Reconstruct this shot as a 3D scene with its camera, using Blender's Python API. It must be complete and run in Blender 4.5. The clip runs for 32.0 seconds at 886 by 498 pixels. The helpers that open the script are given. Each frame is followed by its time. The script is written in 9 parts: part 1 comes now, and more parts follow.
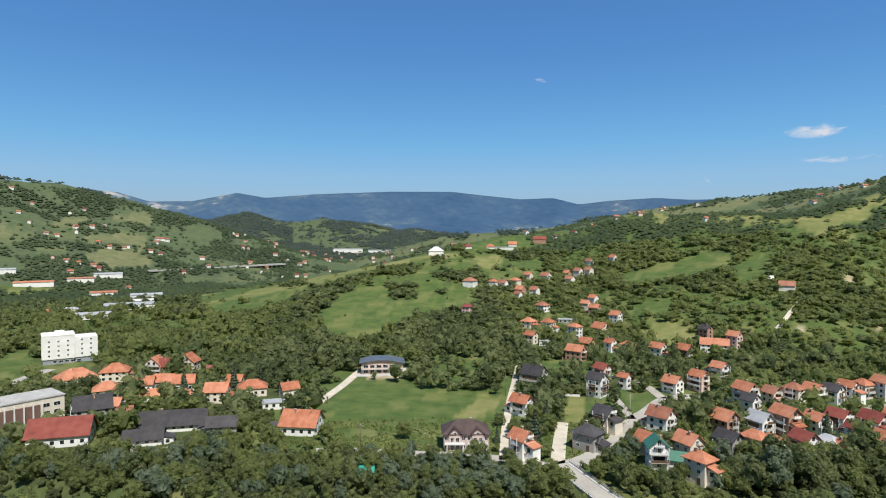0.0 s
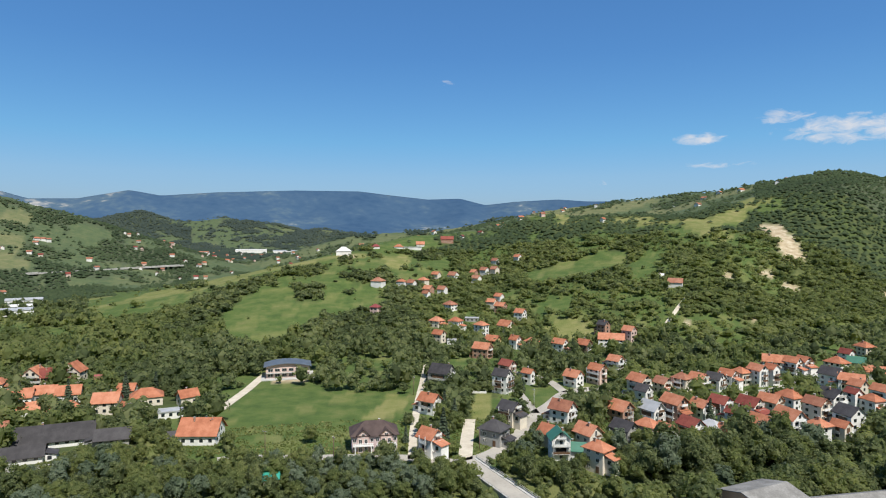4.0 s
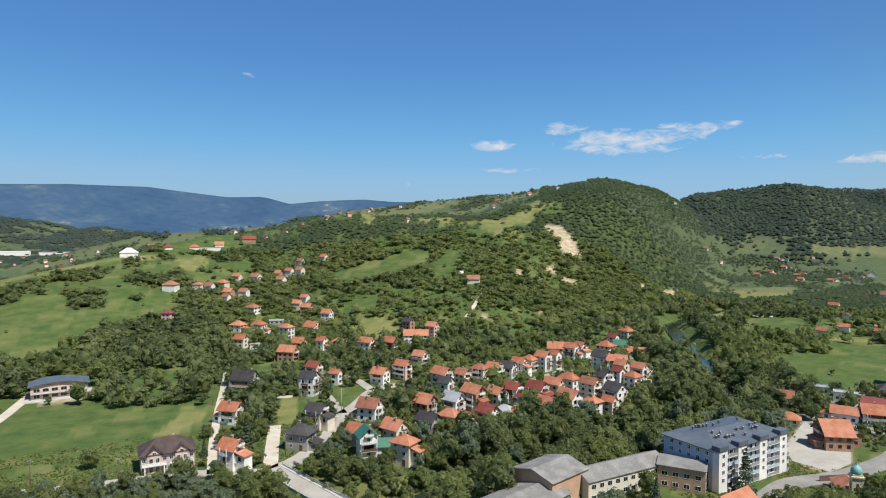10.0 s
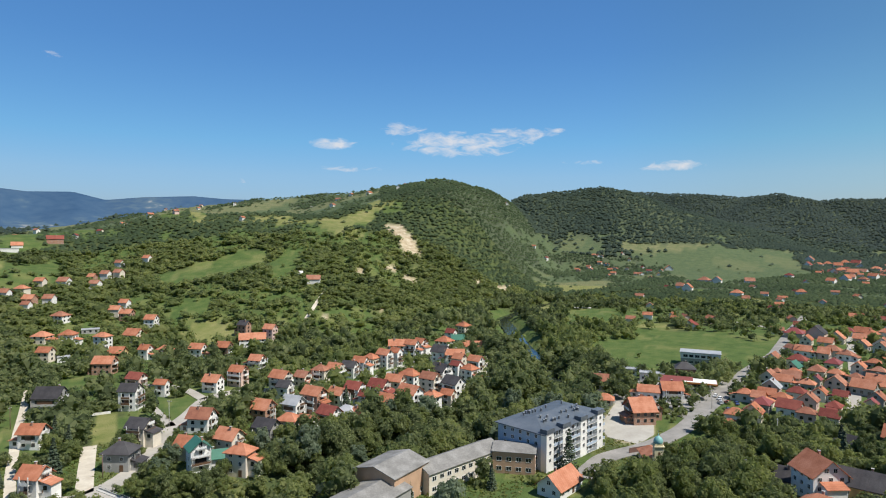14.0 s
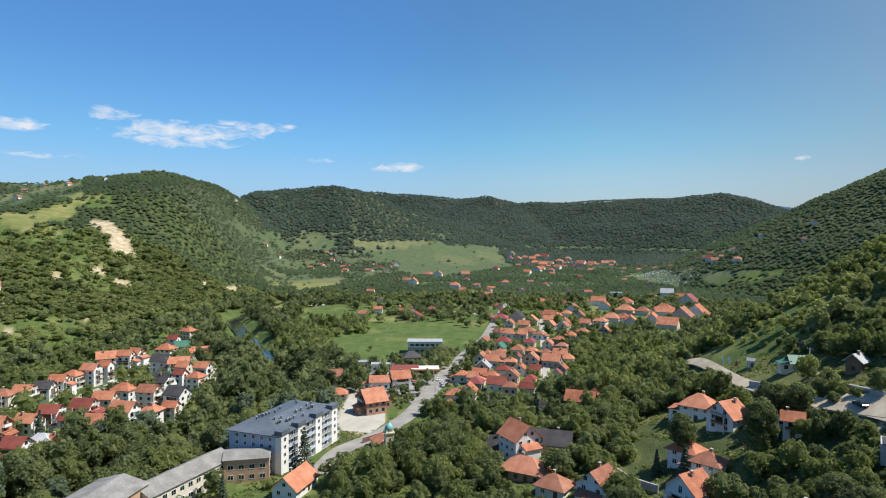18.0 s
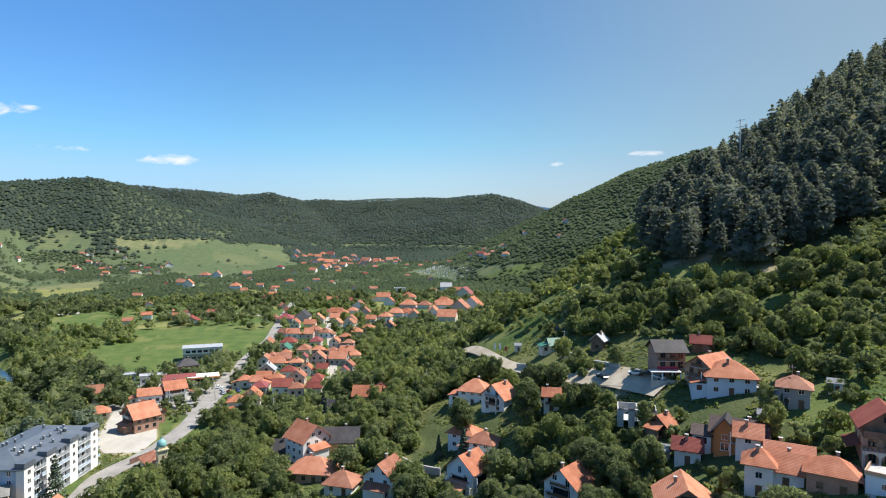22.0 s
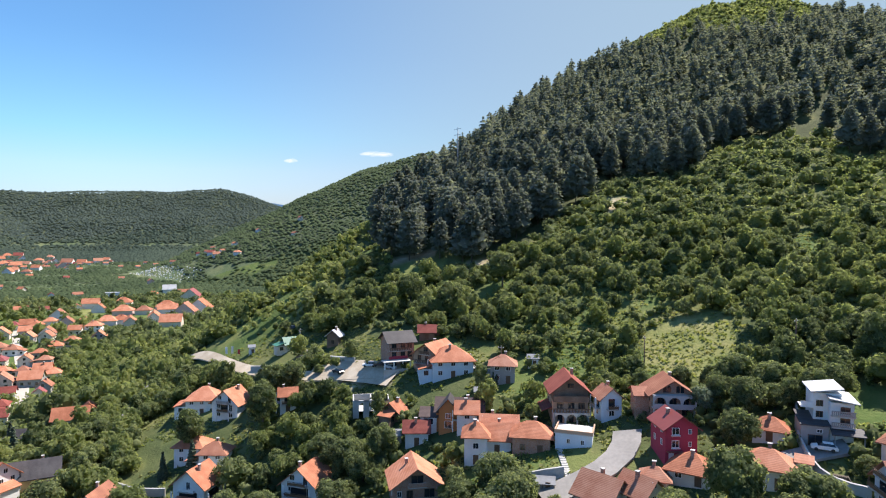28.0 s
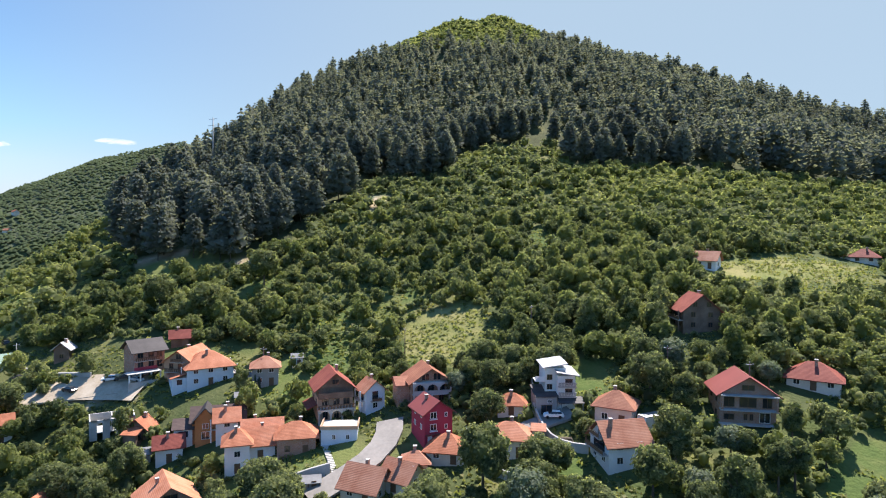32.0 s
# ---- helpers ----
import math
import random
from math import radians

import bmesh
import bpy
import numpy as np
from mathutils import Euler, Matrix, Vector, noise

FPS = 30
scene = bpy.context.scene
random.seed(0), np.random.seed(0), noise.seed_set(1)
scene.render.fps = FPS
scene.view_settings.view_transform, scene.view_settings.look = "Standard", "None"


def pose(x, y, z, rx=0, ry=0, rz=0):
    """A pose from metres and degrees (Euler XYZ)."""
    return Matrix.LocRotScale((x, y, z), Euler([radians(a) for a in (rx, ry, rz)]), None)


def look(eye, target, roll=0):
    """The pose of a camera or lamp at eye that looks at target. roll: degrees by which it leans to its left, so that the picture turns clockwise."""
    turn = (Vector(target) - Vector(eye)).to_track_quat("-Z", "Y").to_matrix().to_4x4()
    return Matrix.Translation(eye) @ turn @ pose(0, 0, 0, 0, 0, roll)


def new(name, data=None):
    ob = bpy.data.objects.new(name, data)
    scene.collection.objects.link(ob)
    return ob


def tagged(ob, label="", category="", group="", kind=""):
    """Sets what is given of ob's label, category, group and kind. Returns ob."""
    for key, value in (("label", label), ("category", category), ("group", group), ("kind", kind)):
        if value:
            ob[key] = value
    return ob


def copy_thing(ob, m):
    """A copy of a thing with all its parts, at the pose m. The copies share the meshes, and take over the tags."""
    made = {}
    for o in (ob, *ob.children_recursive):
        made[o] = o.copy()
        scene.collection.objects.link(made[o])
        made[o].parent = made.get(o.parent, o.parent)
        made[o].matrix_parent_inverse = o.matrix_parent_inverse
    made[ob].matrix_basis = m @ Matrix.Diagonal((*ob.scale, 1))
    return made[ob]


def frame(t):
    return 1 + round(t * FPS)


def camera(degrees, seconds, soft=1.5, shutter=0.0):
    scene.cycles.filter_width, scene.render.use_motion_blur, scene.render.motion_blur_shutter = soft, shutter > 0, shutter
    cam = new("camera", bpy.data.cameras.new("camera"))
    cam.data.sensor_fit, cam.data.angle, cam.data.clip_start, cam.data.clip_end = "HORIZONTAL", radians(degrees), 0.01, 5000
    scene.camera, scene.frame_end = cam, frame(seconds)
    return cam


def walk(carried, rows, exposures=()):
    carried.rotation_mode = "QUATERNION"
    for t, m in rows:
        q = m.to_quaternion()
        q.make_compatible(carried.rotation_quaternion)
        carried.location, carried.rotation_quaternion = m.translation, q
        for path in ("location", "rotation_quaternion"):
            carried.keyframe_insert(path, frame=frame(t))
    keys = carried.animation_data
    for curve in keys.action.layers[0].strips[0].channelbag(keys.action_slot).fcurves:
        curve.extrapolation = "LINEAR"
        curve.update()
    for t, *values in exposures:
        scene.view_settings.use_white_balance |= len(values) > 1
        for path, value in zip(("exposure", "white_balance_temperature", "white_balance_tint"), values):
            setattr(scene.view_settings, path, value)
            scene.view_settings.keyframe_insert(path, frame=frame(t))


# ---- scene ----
cam = camera(71.33, 32.0, soft=1.1)
EYE = (0.0, 0.0, 80.0)
# seconds, heading, pitch, roll: the camera hovers and turns clockwise
ROWS = [
    (0.0, 4.30, -1.64, -0.09),
    (0.5, 3.28, -1.64, -0.10),
    (1.0, 2.26, -1.64, -0.10),
    (1.5, 1.22, -1.64, -0.11),
    (2.0, 0.20, -1.64, -0.12),
    (2.5, -0.87, -1.64, -0.13),
    (3.0, -1.93, -1.64, -0.14),
    (3.5, -3.06, -1.63, -0.16),
    (5.5, -7.99, -1.58, -0.26),
    (6.0, -9.46, -1.57, -0.27),
    (6.5, -10.96, -1.57, -0.28),
    (7.0, -12.45, -1.57, -0.28),
    (7.5, -13.96, -1.57, -0.29),
    (8.0, -15.46, -1.57, -0.29),
    (8.5, -16.99, -1.57, -0.29),
    (9.0, -18.51, -1.57, -0.29),
    (9.5, -20.26, -1.57, -0.29),
    (10.0, -22.03, -1.57, -0.29),
    (10.5, -23.76, -1.57, -0.30),
    (11.0, -25.44, -1.58, -0.30),
    (11.5, -27.15, -1.58, -0.30),
    (12.0, -28.87, -1.58, -0.30),
    (12.5, -30.62, -1.59, -0.30),
    (13.0, -32.38, -1.59, -0.29),
    (13.5, -34.36, -1.59, -0.29),
    (14.0, -36.73, -1.59, -0.29),
    (14.5, -39.49, -1.60, -0.29),
    (16.5, -50.64, -1.62, -0.35),
    (17.0, -53.92, -1.63, -0.37),
    (17.5, -57.54, -1.64, -0.38),
    (18.0, -61.13, -1.65, -0.38),
    (18.5, -64.27, -1.66, -0.38),
    (19.0, -67.16, -1.67, -0.38),
    (19.5, -70.13, -1.68, -0.37),
    (20.0, -73.04, -1.69, -0.36),
    (20.5, -75.30, -1.71, -0.35),
    (21.0, -77.22, -1.72, -0.34),
    (21.5, -79.03, -1.73, -0.33),
    (22.0, -80.83, -1.74, -0.32),
    (22.5, -82.66, -1.75, -0.32),
    (23.0, -84.56, -1.76, -0.32),
    (23.5, -86.50, -1.77, -0.32),
    (24.0, -88.39, -1.77, -0.32),
    (24.5, -90.29, -1.78, -0.33),
    (25.0, -92.20, -1.79, -0.33),
    (25.5, -94.15, -1.79, -0.34),
    (27.5, -102.62, -1.82, -0.40),
    (28.0, -105.07, -1.82, -0.41),
    (28.5, -107.72, -1.83, -0.41),
    (29.0, -110.51, -1.83, -0.41),
    (29.5, -113.21, -1.84, -0.42),
    (30.0, -115.96, -1.85, -0.42),
    (30.5, -118.71, -1.87, -0.43),
    (31.0, -121.45, -1.88, -0.45),
    (31.5, -124.24, -1.90, -0.47),
    (32.0, -126.77, -1.91, -0.48),
]
walk(cam, [(t, pose(*EYE, 90 + pitch, roll, yaw)) for t, yaw, pitch, roll in ROWS],
     exposures=[(0, 0.18, 6500, 10), (13, 0.18, 6500, 10), (19, 0.46, 6500, 10), (25, 0.88, 6550, 13), (28, 1.0, 6600, 16), (32, 1.13, 6680, 18)])

# ---- sky and sun ----
SUN_BEARING, SUN_HEIGHT = 153.0, 56.0        # clockwise from +y, degrees
sun_dir = Vector((math.sin(radians(SUN_BEARING)) * math.cos(radians(SUN_HEIGHT)),
                  math.cos(radians(SUN_BEARING)) * math.cos(radians(SUN_HEIGHT)), math.sin(radians(SUN_HEIGHT))))
sun_data = bpy.data.lights.new("sun", "SUN")
sun_data.energy, sun_data.angle, sun_data.color = 5.0, radians(0.5), (1.0, 0.965, 0.895)
sun = new("sun", sun_data)
sun.matrix_world = look(sun_dir * 100, (0, 0, 0))

world = bpy.data.worlds.new("world")
scene.world = world
world.use_nodes = True


def build_sky(nt):
    nodes, link = nt.nodes, nt.links.new
    nodes.clear()
    out = nodes.new("ShaderNodeOutputWorld")
    bg = nodes.new("ShaderNodeBackground")
    sky = nodes.new("ShaderNodeTexSky")
    sky.sky_type, sky.sun_disc = "NISHITA", False
    sky.sun_elevation, sky.sun_rotation = radians(SUN_HEIGHT), radians(SUN_BEARING)
    sky.altitude, sky.air_density, sky.dust_density, sky.ozone_density = 450, 1.0, 1.0, 4.0
    bg.inputs["Strength"].default_value = 0.124
    coord = nodes.new("ShaderNodeTexCoord")

    def math_node(op, a, b=None, c=None):
        n = nodes.new("ShaderNodeMath")
        n.operation = op
        for i, v in enumerate((a, b, c)):
            if v is None:
                continue
            if isinstance(v, (int, float)):
                n.inputs[i].default_value = v
            else:
                link(v, n.inputs[i])
        return n.outputs[0]

    sep = nodes.new("ShaderNodeSeparateXYZ")
    link(coord.outputs["Generated"], sep.inputs[0])
    x, y, z = sep.outputs
    bearing = math_node("MULTIPLY", math_node("ARCTAN2", x, y), 180 / math.pi)
    height = math_node("MULTIPLY", math_node("ARCSINE", z), 180 / math.pi)
    both = nodes.new("ShaderNodeCombineXYZ")
    link(math_node("MULTIPLY", bearing, 0.55), both.inputs[0])
    link(math_node("MULTIPLY", height, 1.5), both.inputs[1])
    wisp = nodes.new("ShaderNodeTexNoise")
    wisp.inputs["Scale"].default_value, wisp.inputs["Detail"].default_value, wisp.inputs["Roughness"].default_value = 0.9, 7, 0.62
    wisp.inputs["Distortion"].default_value = 0.6
    link(both.outputs[0], wisp.inputs["Vector"])
    # fair-weather clouds: bearing, height, half width, half height, density
    total = None
    for cb, ch, cw, chh, dens in CLOUDS:
        u = math_node("DIVIDE", math_node("SUBTRACT", bearing, cb), cw)
        v = math_node("DIVIDE", math_node("SUBTRACT", height, ch), chh)
        d2 = math_node("ADD", math_node("MULTIPLY", u, u), math_node("MULTIPLY", v, v))
        body = math_node("MULTIPLY", math_node("SUBTRACT", 1.0, d2), dens)
        body = math_node("MAXIMUM", body, 0.0)
        total = body if total is None else math_node("MAXIMUM", total, body)
    ragged = math_node("ADD", total, math_node("MULTIPLY", math_node("SUBTRACT", wisp.outputs[0], 0.56), 4.2))
    some = math_node("MINIMUM", math_node("MULTIPLY", total, 6.0), 1.0)
    cover = nodes.new("ShaderNodeMapRange")
    cover.inputs[1].default_value, cover.inputs[2].default_value = 0.1, 1.3
    cover.inputs[3].default_value, cover.inputs[4].default_value = 0.0, 0.8
    link(math_node("MULTIPLY", ragged, some), cover.inputs[0])
    mix = nodes.new("ShaderNodeMix")
    mix.data_type = "RGBA"
    mix.inputs["B"].default_value = (5.6, 5.5, 5.6, 1)
    link(cover.outputs[0], mix.inputs["Factor"])
    # the blue of the sky at a right angle to the sun, all round
    level = math_node("SQRT", math_node("SUBTRACT", 1.0, math_node("MULTIPLY", z, z)))
    side = nodes.new("ShaderNodeCombineXYZ")
    link(math_node("MULTIPLY", level, math.sin(radians(SUN_BEARING + 100))), side.inputs[0])
    link(math_node("MULTIPLY", level, math.cos(radians(SUN_BEARING + 100))), side.inputs[1])
    link(z, side.inputs[2]), link(side.outputs[0], sky.inputs["Vector"])
    # clear blue overhead, milder towards the horizon
    clear = nodes.new("ShaderNodeValToRGB")
    for at in (0.25, 0.4):
        clear.color_ramp.elements.new(at)
    for e, (at, c) in zip(clear.color_ramp.elements, ((0.0, (0.56, 0.66, 0.95)), (0.25, (0.62, 0.79, 0.95)), (0.4, (0.52, 0.83, 0.98)), (0.78, (0.44, 0.75, 0.97)))):
        e.position, e.color = at, (*c, 1)
    link(math_node("DIVIDE", height, 20.0), clear.inputs[0])
    cool = nodes.new("ShaderNodeMix")
    cool.data_type, cool.blend_type = "RGBA", "MULTIPLY"
    cool.inputs["Factor"].default_value = 1.0
    link(sky.outputs[0], cool.inputs["A"]), link(clear.outputs[0], cool.inputs["B"])
    # it pales towards the sun
    towards = math_node("ADD", math_node("MULTIPLY", x, math.sin(radians(SUN_BEARING))), math_node("MULTIPLY", y, math.cos(radians(SUN_BEARING))))
    pale = nodes.new("ShaderNodeValToRGB")
    for at in (0.5, 0.6, 0.71):
        pale.color_ramp.elements.new(at)
    for e, (at, c) in zip(pale.color_ramp.elements, ((0.4, (1.0, 1.0, 1.0)), (0.5, (1.03, 0.98, 0.9)), (0.6, (1.14, 1.02, 0.87)), (0.71, (1.2, 1.0, 0.84)), (0.9, (1.4, 1.02, 0.82)))):
        e.position, e.color = at, (*c, 1)
    link(math_node("MULTIPLY_ADD", towards, 0.5, 0.5), pale.inputs[0])
    tone = nodes.new("ShaderNodeMix")
    tone.data_type, tone.blend_type = "RGBA", "MULTIPLY"
    tone.inputs["Factor"].default_value = 1.0
    link(cool.outputs["Result"], tone.inputs["A"]), link(pale.outputs[0], tone.inputs["B"])
    # thin haze on the sun's side evens it out
    haze, veil = nodes.new("ShaderNodeMapRange"), nodes.new("ShaderNodeMix")
    haze.inputs[1].default_value, haze.inputs[2].default_value = 0.22, 0.95
    haze.inputs[3].default_value, haze.inputs[4].default_value = 0.0, 0.9
    veil.data_type = "RGBA"
    veil.inputs["B"].default_value = (1.75, 2.46, 3.0, 1)
    haze.interpolation_type = "SMOOTHSTEP"
    link(towards, haze.inputs[0]), link(haze.outputs[0], veil.inputs["Factor"])
    link(tone.outputs["Result"], veil.inputs["A"]), link(veil.outputs["Result"], mix.inputs["A"])
    link(mix.outputs["Result"], bg.inputs["Color"])
    link(bg.outputs[0], out.inputs[0])


CLOUDS = [(38.0, 8.0, 6.4, 1.35, 1.15), (43.5, 8.7, 4.6, 1.0, 1.0), (33.0, 9.3, 2.4, 0.8, 1.0), (26.8, 7.95, 2.5, 0.62, 1.1), (57.1, 5.8, 3.3, 0.55, 1.1), (18.0, 4.5, 1.6, 0.4, 0.5),
          (27.5, 5.7, 4.5, 0.35, 0.5), (4.5, 13.4, 1.0, 0.35, 0.4), (91.3, 6.05, 0.8, 0.25, 0.8), (99.0, 6.8, 1.8, 0.3, 0.7), (47.2, 9.1, 0.9, 0.3, 0.7), (51.0, 6.3, 4.0, 0.25, 0.35)]
build_sky(world.node_tree)


# ---- materials ----
def material(name, colours, scale=1.0, rough=0.8, metal=0.0, bump=0.0, bump_scale=None, vary=0.0, island=0.0, coords="Object", detail=5.0, spec=0.5):
    """A surface whose colour wanders between the colours given by two scales of noise; vary: by object, island: by loose piece."""
    m = bpy.data.materials.new(name)
    m.use_nodes = True
    nodes, link = m.node_tree.nodes, m.node_tree.links.new
    shader = nodes["Principled BSDF"]
    shader.inputs["Roughness"].default_value, shader.inputs["Metallic"].default_value = rough, metal
    shader.inputs["Specular IOR Level"].default_value = spec
    if coords == "World":
        vec = nodes.new("ShaderNodeNewGeometry").outputs["Position"]
    else:
        vec = nodes.new("ShaderNodeTexCoord").outputs[coords]
    big, small = nodes.new("ShaderNodeTexNoise"), nodes.new("ShaderNodeTexNoise")
    big.inputs["Scale"].default_value, big.inputs["Detail"].default_value = scale, detail
    small.inputs["Scale"].default_value, small.inputs["Detail"].default_value = scale * 9, 3
    link(vec, big.inputs["Vector"]), link(vec, small.inputs["Vector"])
    add = nodes.new("ShaderNodeMath")
    add.operation = "MULTIPLY_ADD"
    link(small.outputs[0], add.inputs[0])
    add.inputs[1].default_value = 0.45
    link(big.outputs[0], add.inputs[2])
    value = add.outputs[0]
    for amount, kind in ((vary, "object"), (island, "island")):
        if amount:
            src = nodes.new("ShaderNodeObjectInfo").outputs["Random"] if kind == "object" else nodes.new("ShaderNodeNewGeometry").outputs["Random Per Island"]
            more = nodes.new("ShaderNodeMath")
            more.operation = "MULTIPLY_ADD"
            more.inputs[1].default_value = amount
            link(src, more.inputs[0]), link(value, more.inputs[2])
            less = nodes.new("ShaderNodeMath")
            less.operation = "SUBTRACT"
            less.inputs[1].default_value = amount / 2
            link(more.outputs[0], less.inputs[0])
            value = less.outputs[0]
    ramp = nodes.new("ShaderNodeValToRGB")
    while len(ramp.color_ramp.elements) < len(colours):
        ramp.color_ramp.elements.new(0.5)
    for i, (e, c) in enumerate(zip(ramp.color_ramp.elements, colours)):
        e.position, e.color = 0.45 + 0.55 * i / max(1, len(colours) - 1), (*c, 1)
    link(value, ramp.inputs[0]), link(ramp.outputs[0], shader.inputs["Base Color"])
    if bump:
        b = nodes.new("ShaderNodeBump")
        b.inputs["Strength"].default_value = bump
        b.inputs["Distance"].default_value = 0.1
        n = nodes.new("ShaderNodeTexNoise")
        n.inputs["Scale"].default_value = bump_scale or scale * 12
        n.inputs["Detail"].default_value = 4
        link(vec, n.inputs["Vector"]), link(n.outputs[0], b.inputs["Height"]), link(b.outputs[0], shader.inputs["Normal"])
    return m


def tile_roof(name, colours, pitch=0.32, rough=0.75):
    """Clay tiles: rows across the slope, as relief and as a shift of tone."""
    m = material(name, colours, 0.35, rough, vary=0.35, spec=0.15)
    nodes, link = m.node_tree.nodes, m.node_tree.links.new
    shader = nodes["Principled BSDF"]
    ramp_out = shader.inputs["Base Color"].links[0].from_socket
    coord = nodes.new("ShaderNodeTexCoord")
    sep = nodes.new("ShaderNodeSeparateXYZ")
    link(coord.outputs["Object"], sep.inputs[0])
    comb = nodes.new("ShaderNodeCombineXYZ")
    link(sep.outputs[2], comb.inputs[0]), link(sep.outputs[0], comb.inputs[1])
    rows = nodes.new("ShaderNodeTexWave")
    rows.wave_type, rows.bands_direction = "BANDS", "X"
    rows.inputs["Scale"].default_value, rows.inputs["Distortion"].default_value = 1.5, 1.5
    link(comb.outputs[0], rows.inputs["Vector"])
    mixed = nodes.new("ShaderNodeMix")
    mixed.data_type, mixed.blend_type = "RGBA", "MULTIPLY"
    mixed.inputs["Factor"].default_value = 0.16
    link(ramp_out, mixed.inputs["A"]), link(rows.outputs[0], mixed.inputs["B"]), link(mixed.outputs["Result"], shader.inputs["Base Color"])
    b = nodes.new("ShaderNodeBump")
    b.inputs["Strength"].default_value, b.inputs["Distance"].default_value = 0.35, 0.05
    link(rows.outputs[0], b.inputs["Height"]), link(b.outputs[0], shader.inputs["Normal"])
    return m


def brick_wall(name, a, b, mortar):
    m = bpy.data.materials.new(name)
    m.use_nodes = True
    nodes, link = m.node_tree.nodes, m.node_tree.links.new
    shader = nodes["Principled BSDF"]
    shader.inputs["Roughness"].default_value = 0.9
    coord, sep, comb, add = nodes.new("ShaderNodeTexCoord"), nodes.new("ShaderNodeSeparateXYZ"), nodes.new("ShaderNodeCombineXYZ"), nodes.new("ShaderNodeMath")
    link(coord.outputs["Object"], sep.inputs[0])
    link(sep.outputs[0], add.inputs[0]), link(sep.outputs[1], add.inputs[1])
    link(add.outputs[0], comb.inputs[0]), link(sep.outputs[2], comb.inputs[1])
    brick = nodes.new("ShaderNodeTexBrick")
    brick.inputs["Color1"].default_value, brick.inputs["Color2"].default_value, brick.inputs["Mortar"].default_value = (*a, 1), (*b, 1), (*mortar, 1)
    brick.inputs["Scale"].default_value, brick.inputs["Mortar Size"].default_value = 2.0, 0.02
    link(comb.outputs[0], brick.inputs["Vector"])
    stain = nodes.new("ShaderNodeTexNoise")
    stain.inputs["Scale"].default_value = 0.5
    link(coord.outputs["Object"], stain.inputs["Vector"])
    mixed = nodes.new("ShaderNodeMix")
    mixed.data_type, mixed.blend_type = "RGBA", "MULTIPLY"
    mixed.inputs["Factor"].default_value = 0.5
    link(brick.outputs[0], mixed.inputs["A"]), link(stain.outputs[0], mixed.inputs["B"]), link(mixed.outputs["Result"], shader.inputs["Base Color"])
    return m


def mixed_ground(name="land", haze_mix=0.0):
    """Grass, hay meadow, bare earth and wood floor, by the land's own cover; the far copy has haze painted into every
    tone.
    """
    m = bpy.data.materials.new(name)
    m.use_nodes = True
    nodes, link = m.node_tree.nodes, m.node_tree.links.new
    shader = nodes["Principled BSDF"]
    shader.inputs["Roughness"].default_value = 0.95
    shader.inputs["Specular IOR Level"].default_value = 0.1
    geo = nodes.new("ShaderNodeNewGeometry").outputs["Position"]

    def tone(scale, cols, detail=6):
        n = nodes.new("ShaderNodeTexNoise")
        n.inputs["Scale"].default_value, n.inputs["Detail"].default_value, n.inputs["Roughness"].default_value = scale, detail, 0.65
        link(geo, n.inputs["Vector"])
        r = nodes.new("ShaderNodeValToRGB")
        while len(r.color_ramp.elements) < len(cols):
            r.color_ramp.elements.new(0.5)
        for i, (e, c) in enumerate(zip(r.color_ramp.elements, cols)):
            e.position, e.color = 0.32 + 0.36 * i / (len(cols) - 1), (*(v * (1 - haze_mix) + haze_mix * w for v, w in zip(c, (0.088, 0.105, 0.084))), 1)
        link(n.outputs[0], r.inputs[0])
        return r.outputs[0]

    def over(a, b, f):
        x = nodes.new("ShaderNodeMix")
        x.data_type = "RGBA"
        link(a, x.inputs["A"]), link(b, x.inputs["B"]), link(f, x.inputs["Factor"])
        return x.outputs["Result"]

    wood = tone(0.12, [(0.04, 0.048, 0.022), (0.062, 0.075, 0.032), (0.095, 0.10, 0.046)])
    cover = nodes.new("ShaderNodeAttribute")
    cover.attribute_name = "cover"
    sep = nodes.new("ShaderNodeSeparateColor")
    link(cover.outputs["Color"], sep.inputs[0])
    grass = tone(0.09, [(0.055, 0.09, 0.027), (0.083, 0.122, 0.035), (0.132, 0.152, 0.052)], 12)
    hay = tone(0.08, [(0.13, 0.155, 0.045), (0.2, 0.2, 0.072), (0.27, 0.24, 0.105)], 8)
    bare = tone(0.15, [(0.29, 0.215, 0.135), (0.42, 0.34, 0.225), (0.57, 0.5, 0.37)], 8)
    col = over(over(over(wood, grass, sep.outputs[0]), hay, sep.outputs[1]), bare, sep.outputs[2])
    link(col, shader.inputs["Base Color"])
    bump = nodes.new("ShaderNodeBump")
    bump.inputs["Strength"].default_value, bump.inputs["Distance"].default_value = 0.6, 0.5
    fine = nodes.new("ShaderNodeTexNoise")
    fine.inputs["Scale"].default_value, fine.inputs["Detail"].default_value = 1.3, 5
    link(geo, fine.inputs["Vector"]), link(fine.outputs[0], bump.inputs["Height"]), link(bump.outputs[0], shader.inputs["Normal"])
    return m


LAND = mixed_ground()
# far copy: all tones drawn towards one grey-green, haze put into the base colour
LAND_FAR = mixed_ground("hazy_far_land", 0.4)
# the range's blue is the haze of distance, painted into its base colour
HAZE = material("haze_blue_range", [(0.034, 0.072, 0.135), (0.043, 0.085, 0.15), (0.053, 0.097, 0.16), (0.08, 0.125, 0.17), (0.38, 0.36, 0.33)], 0.0022, 1.0, coords="World", detail=9, spec=0.0)

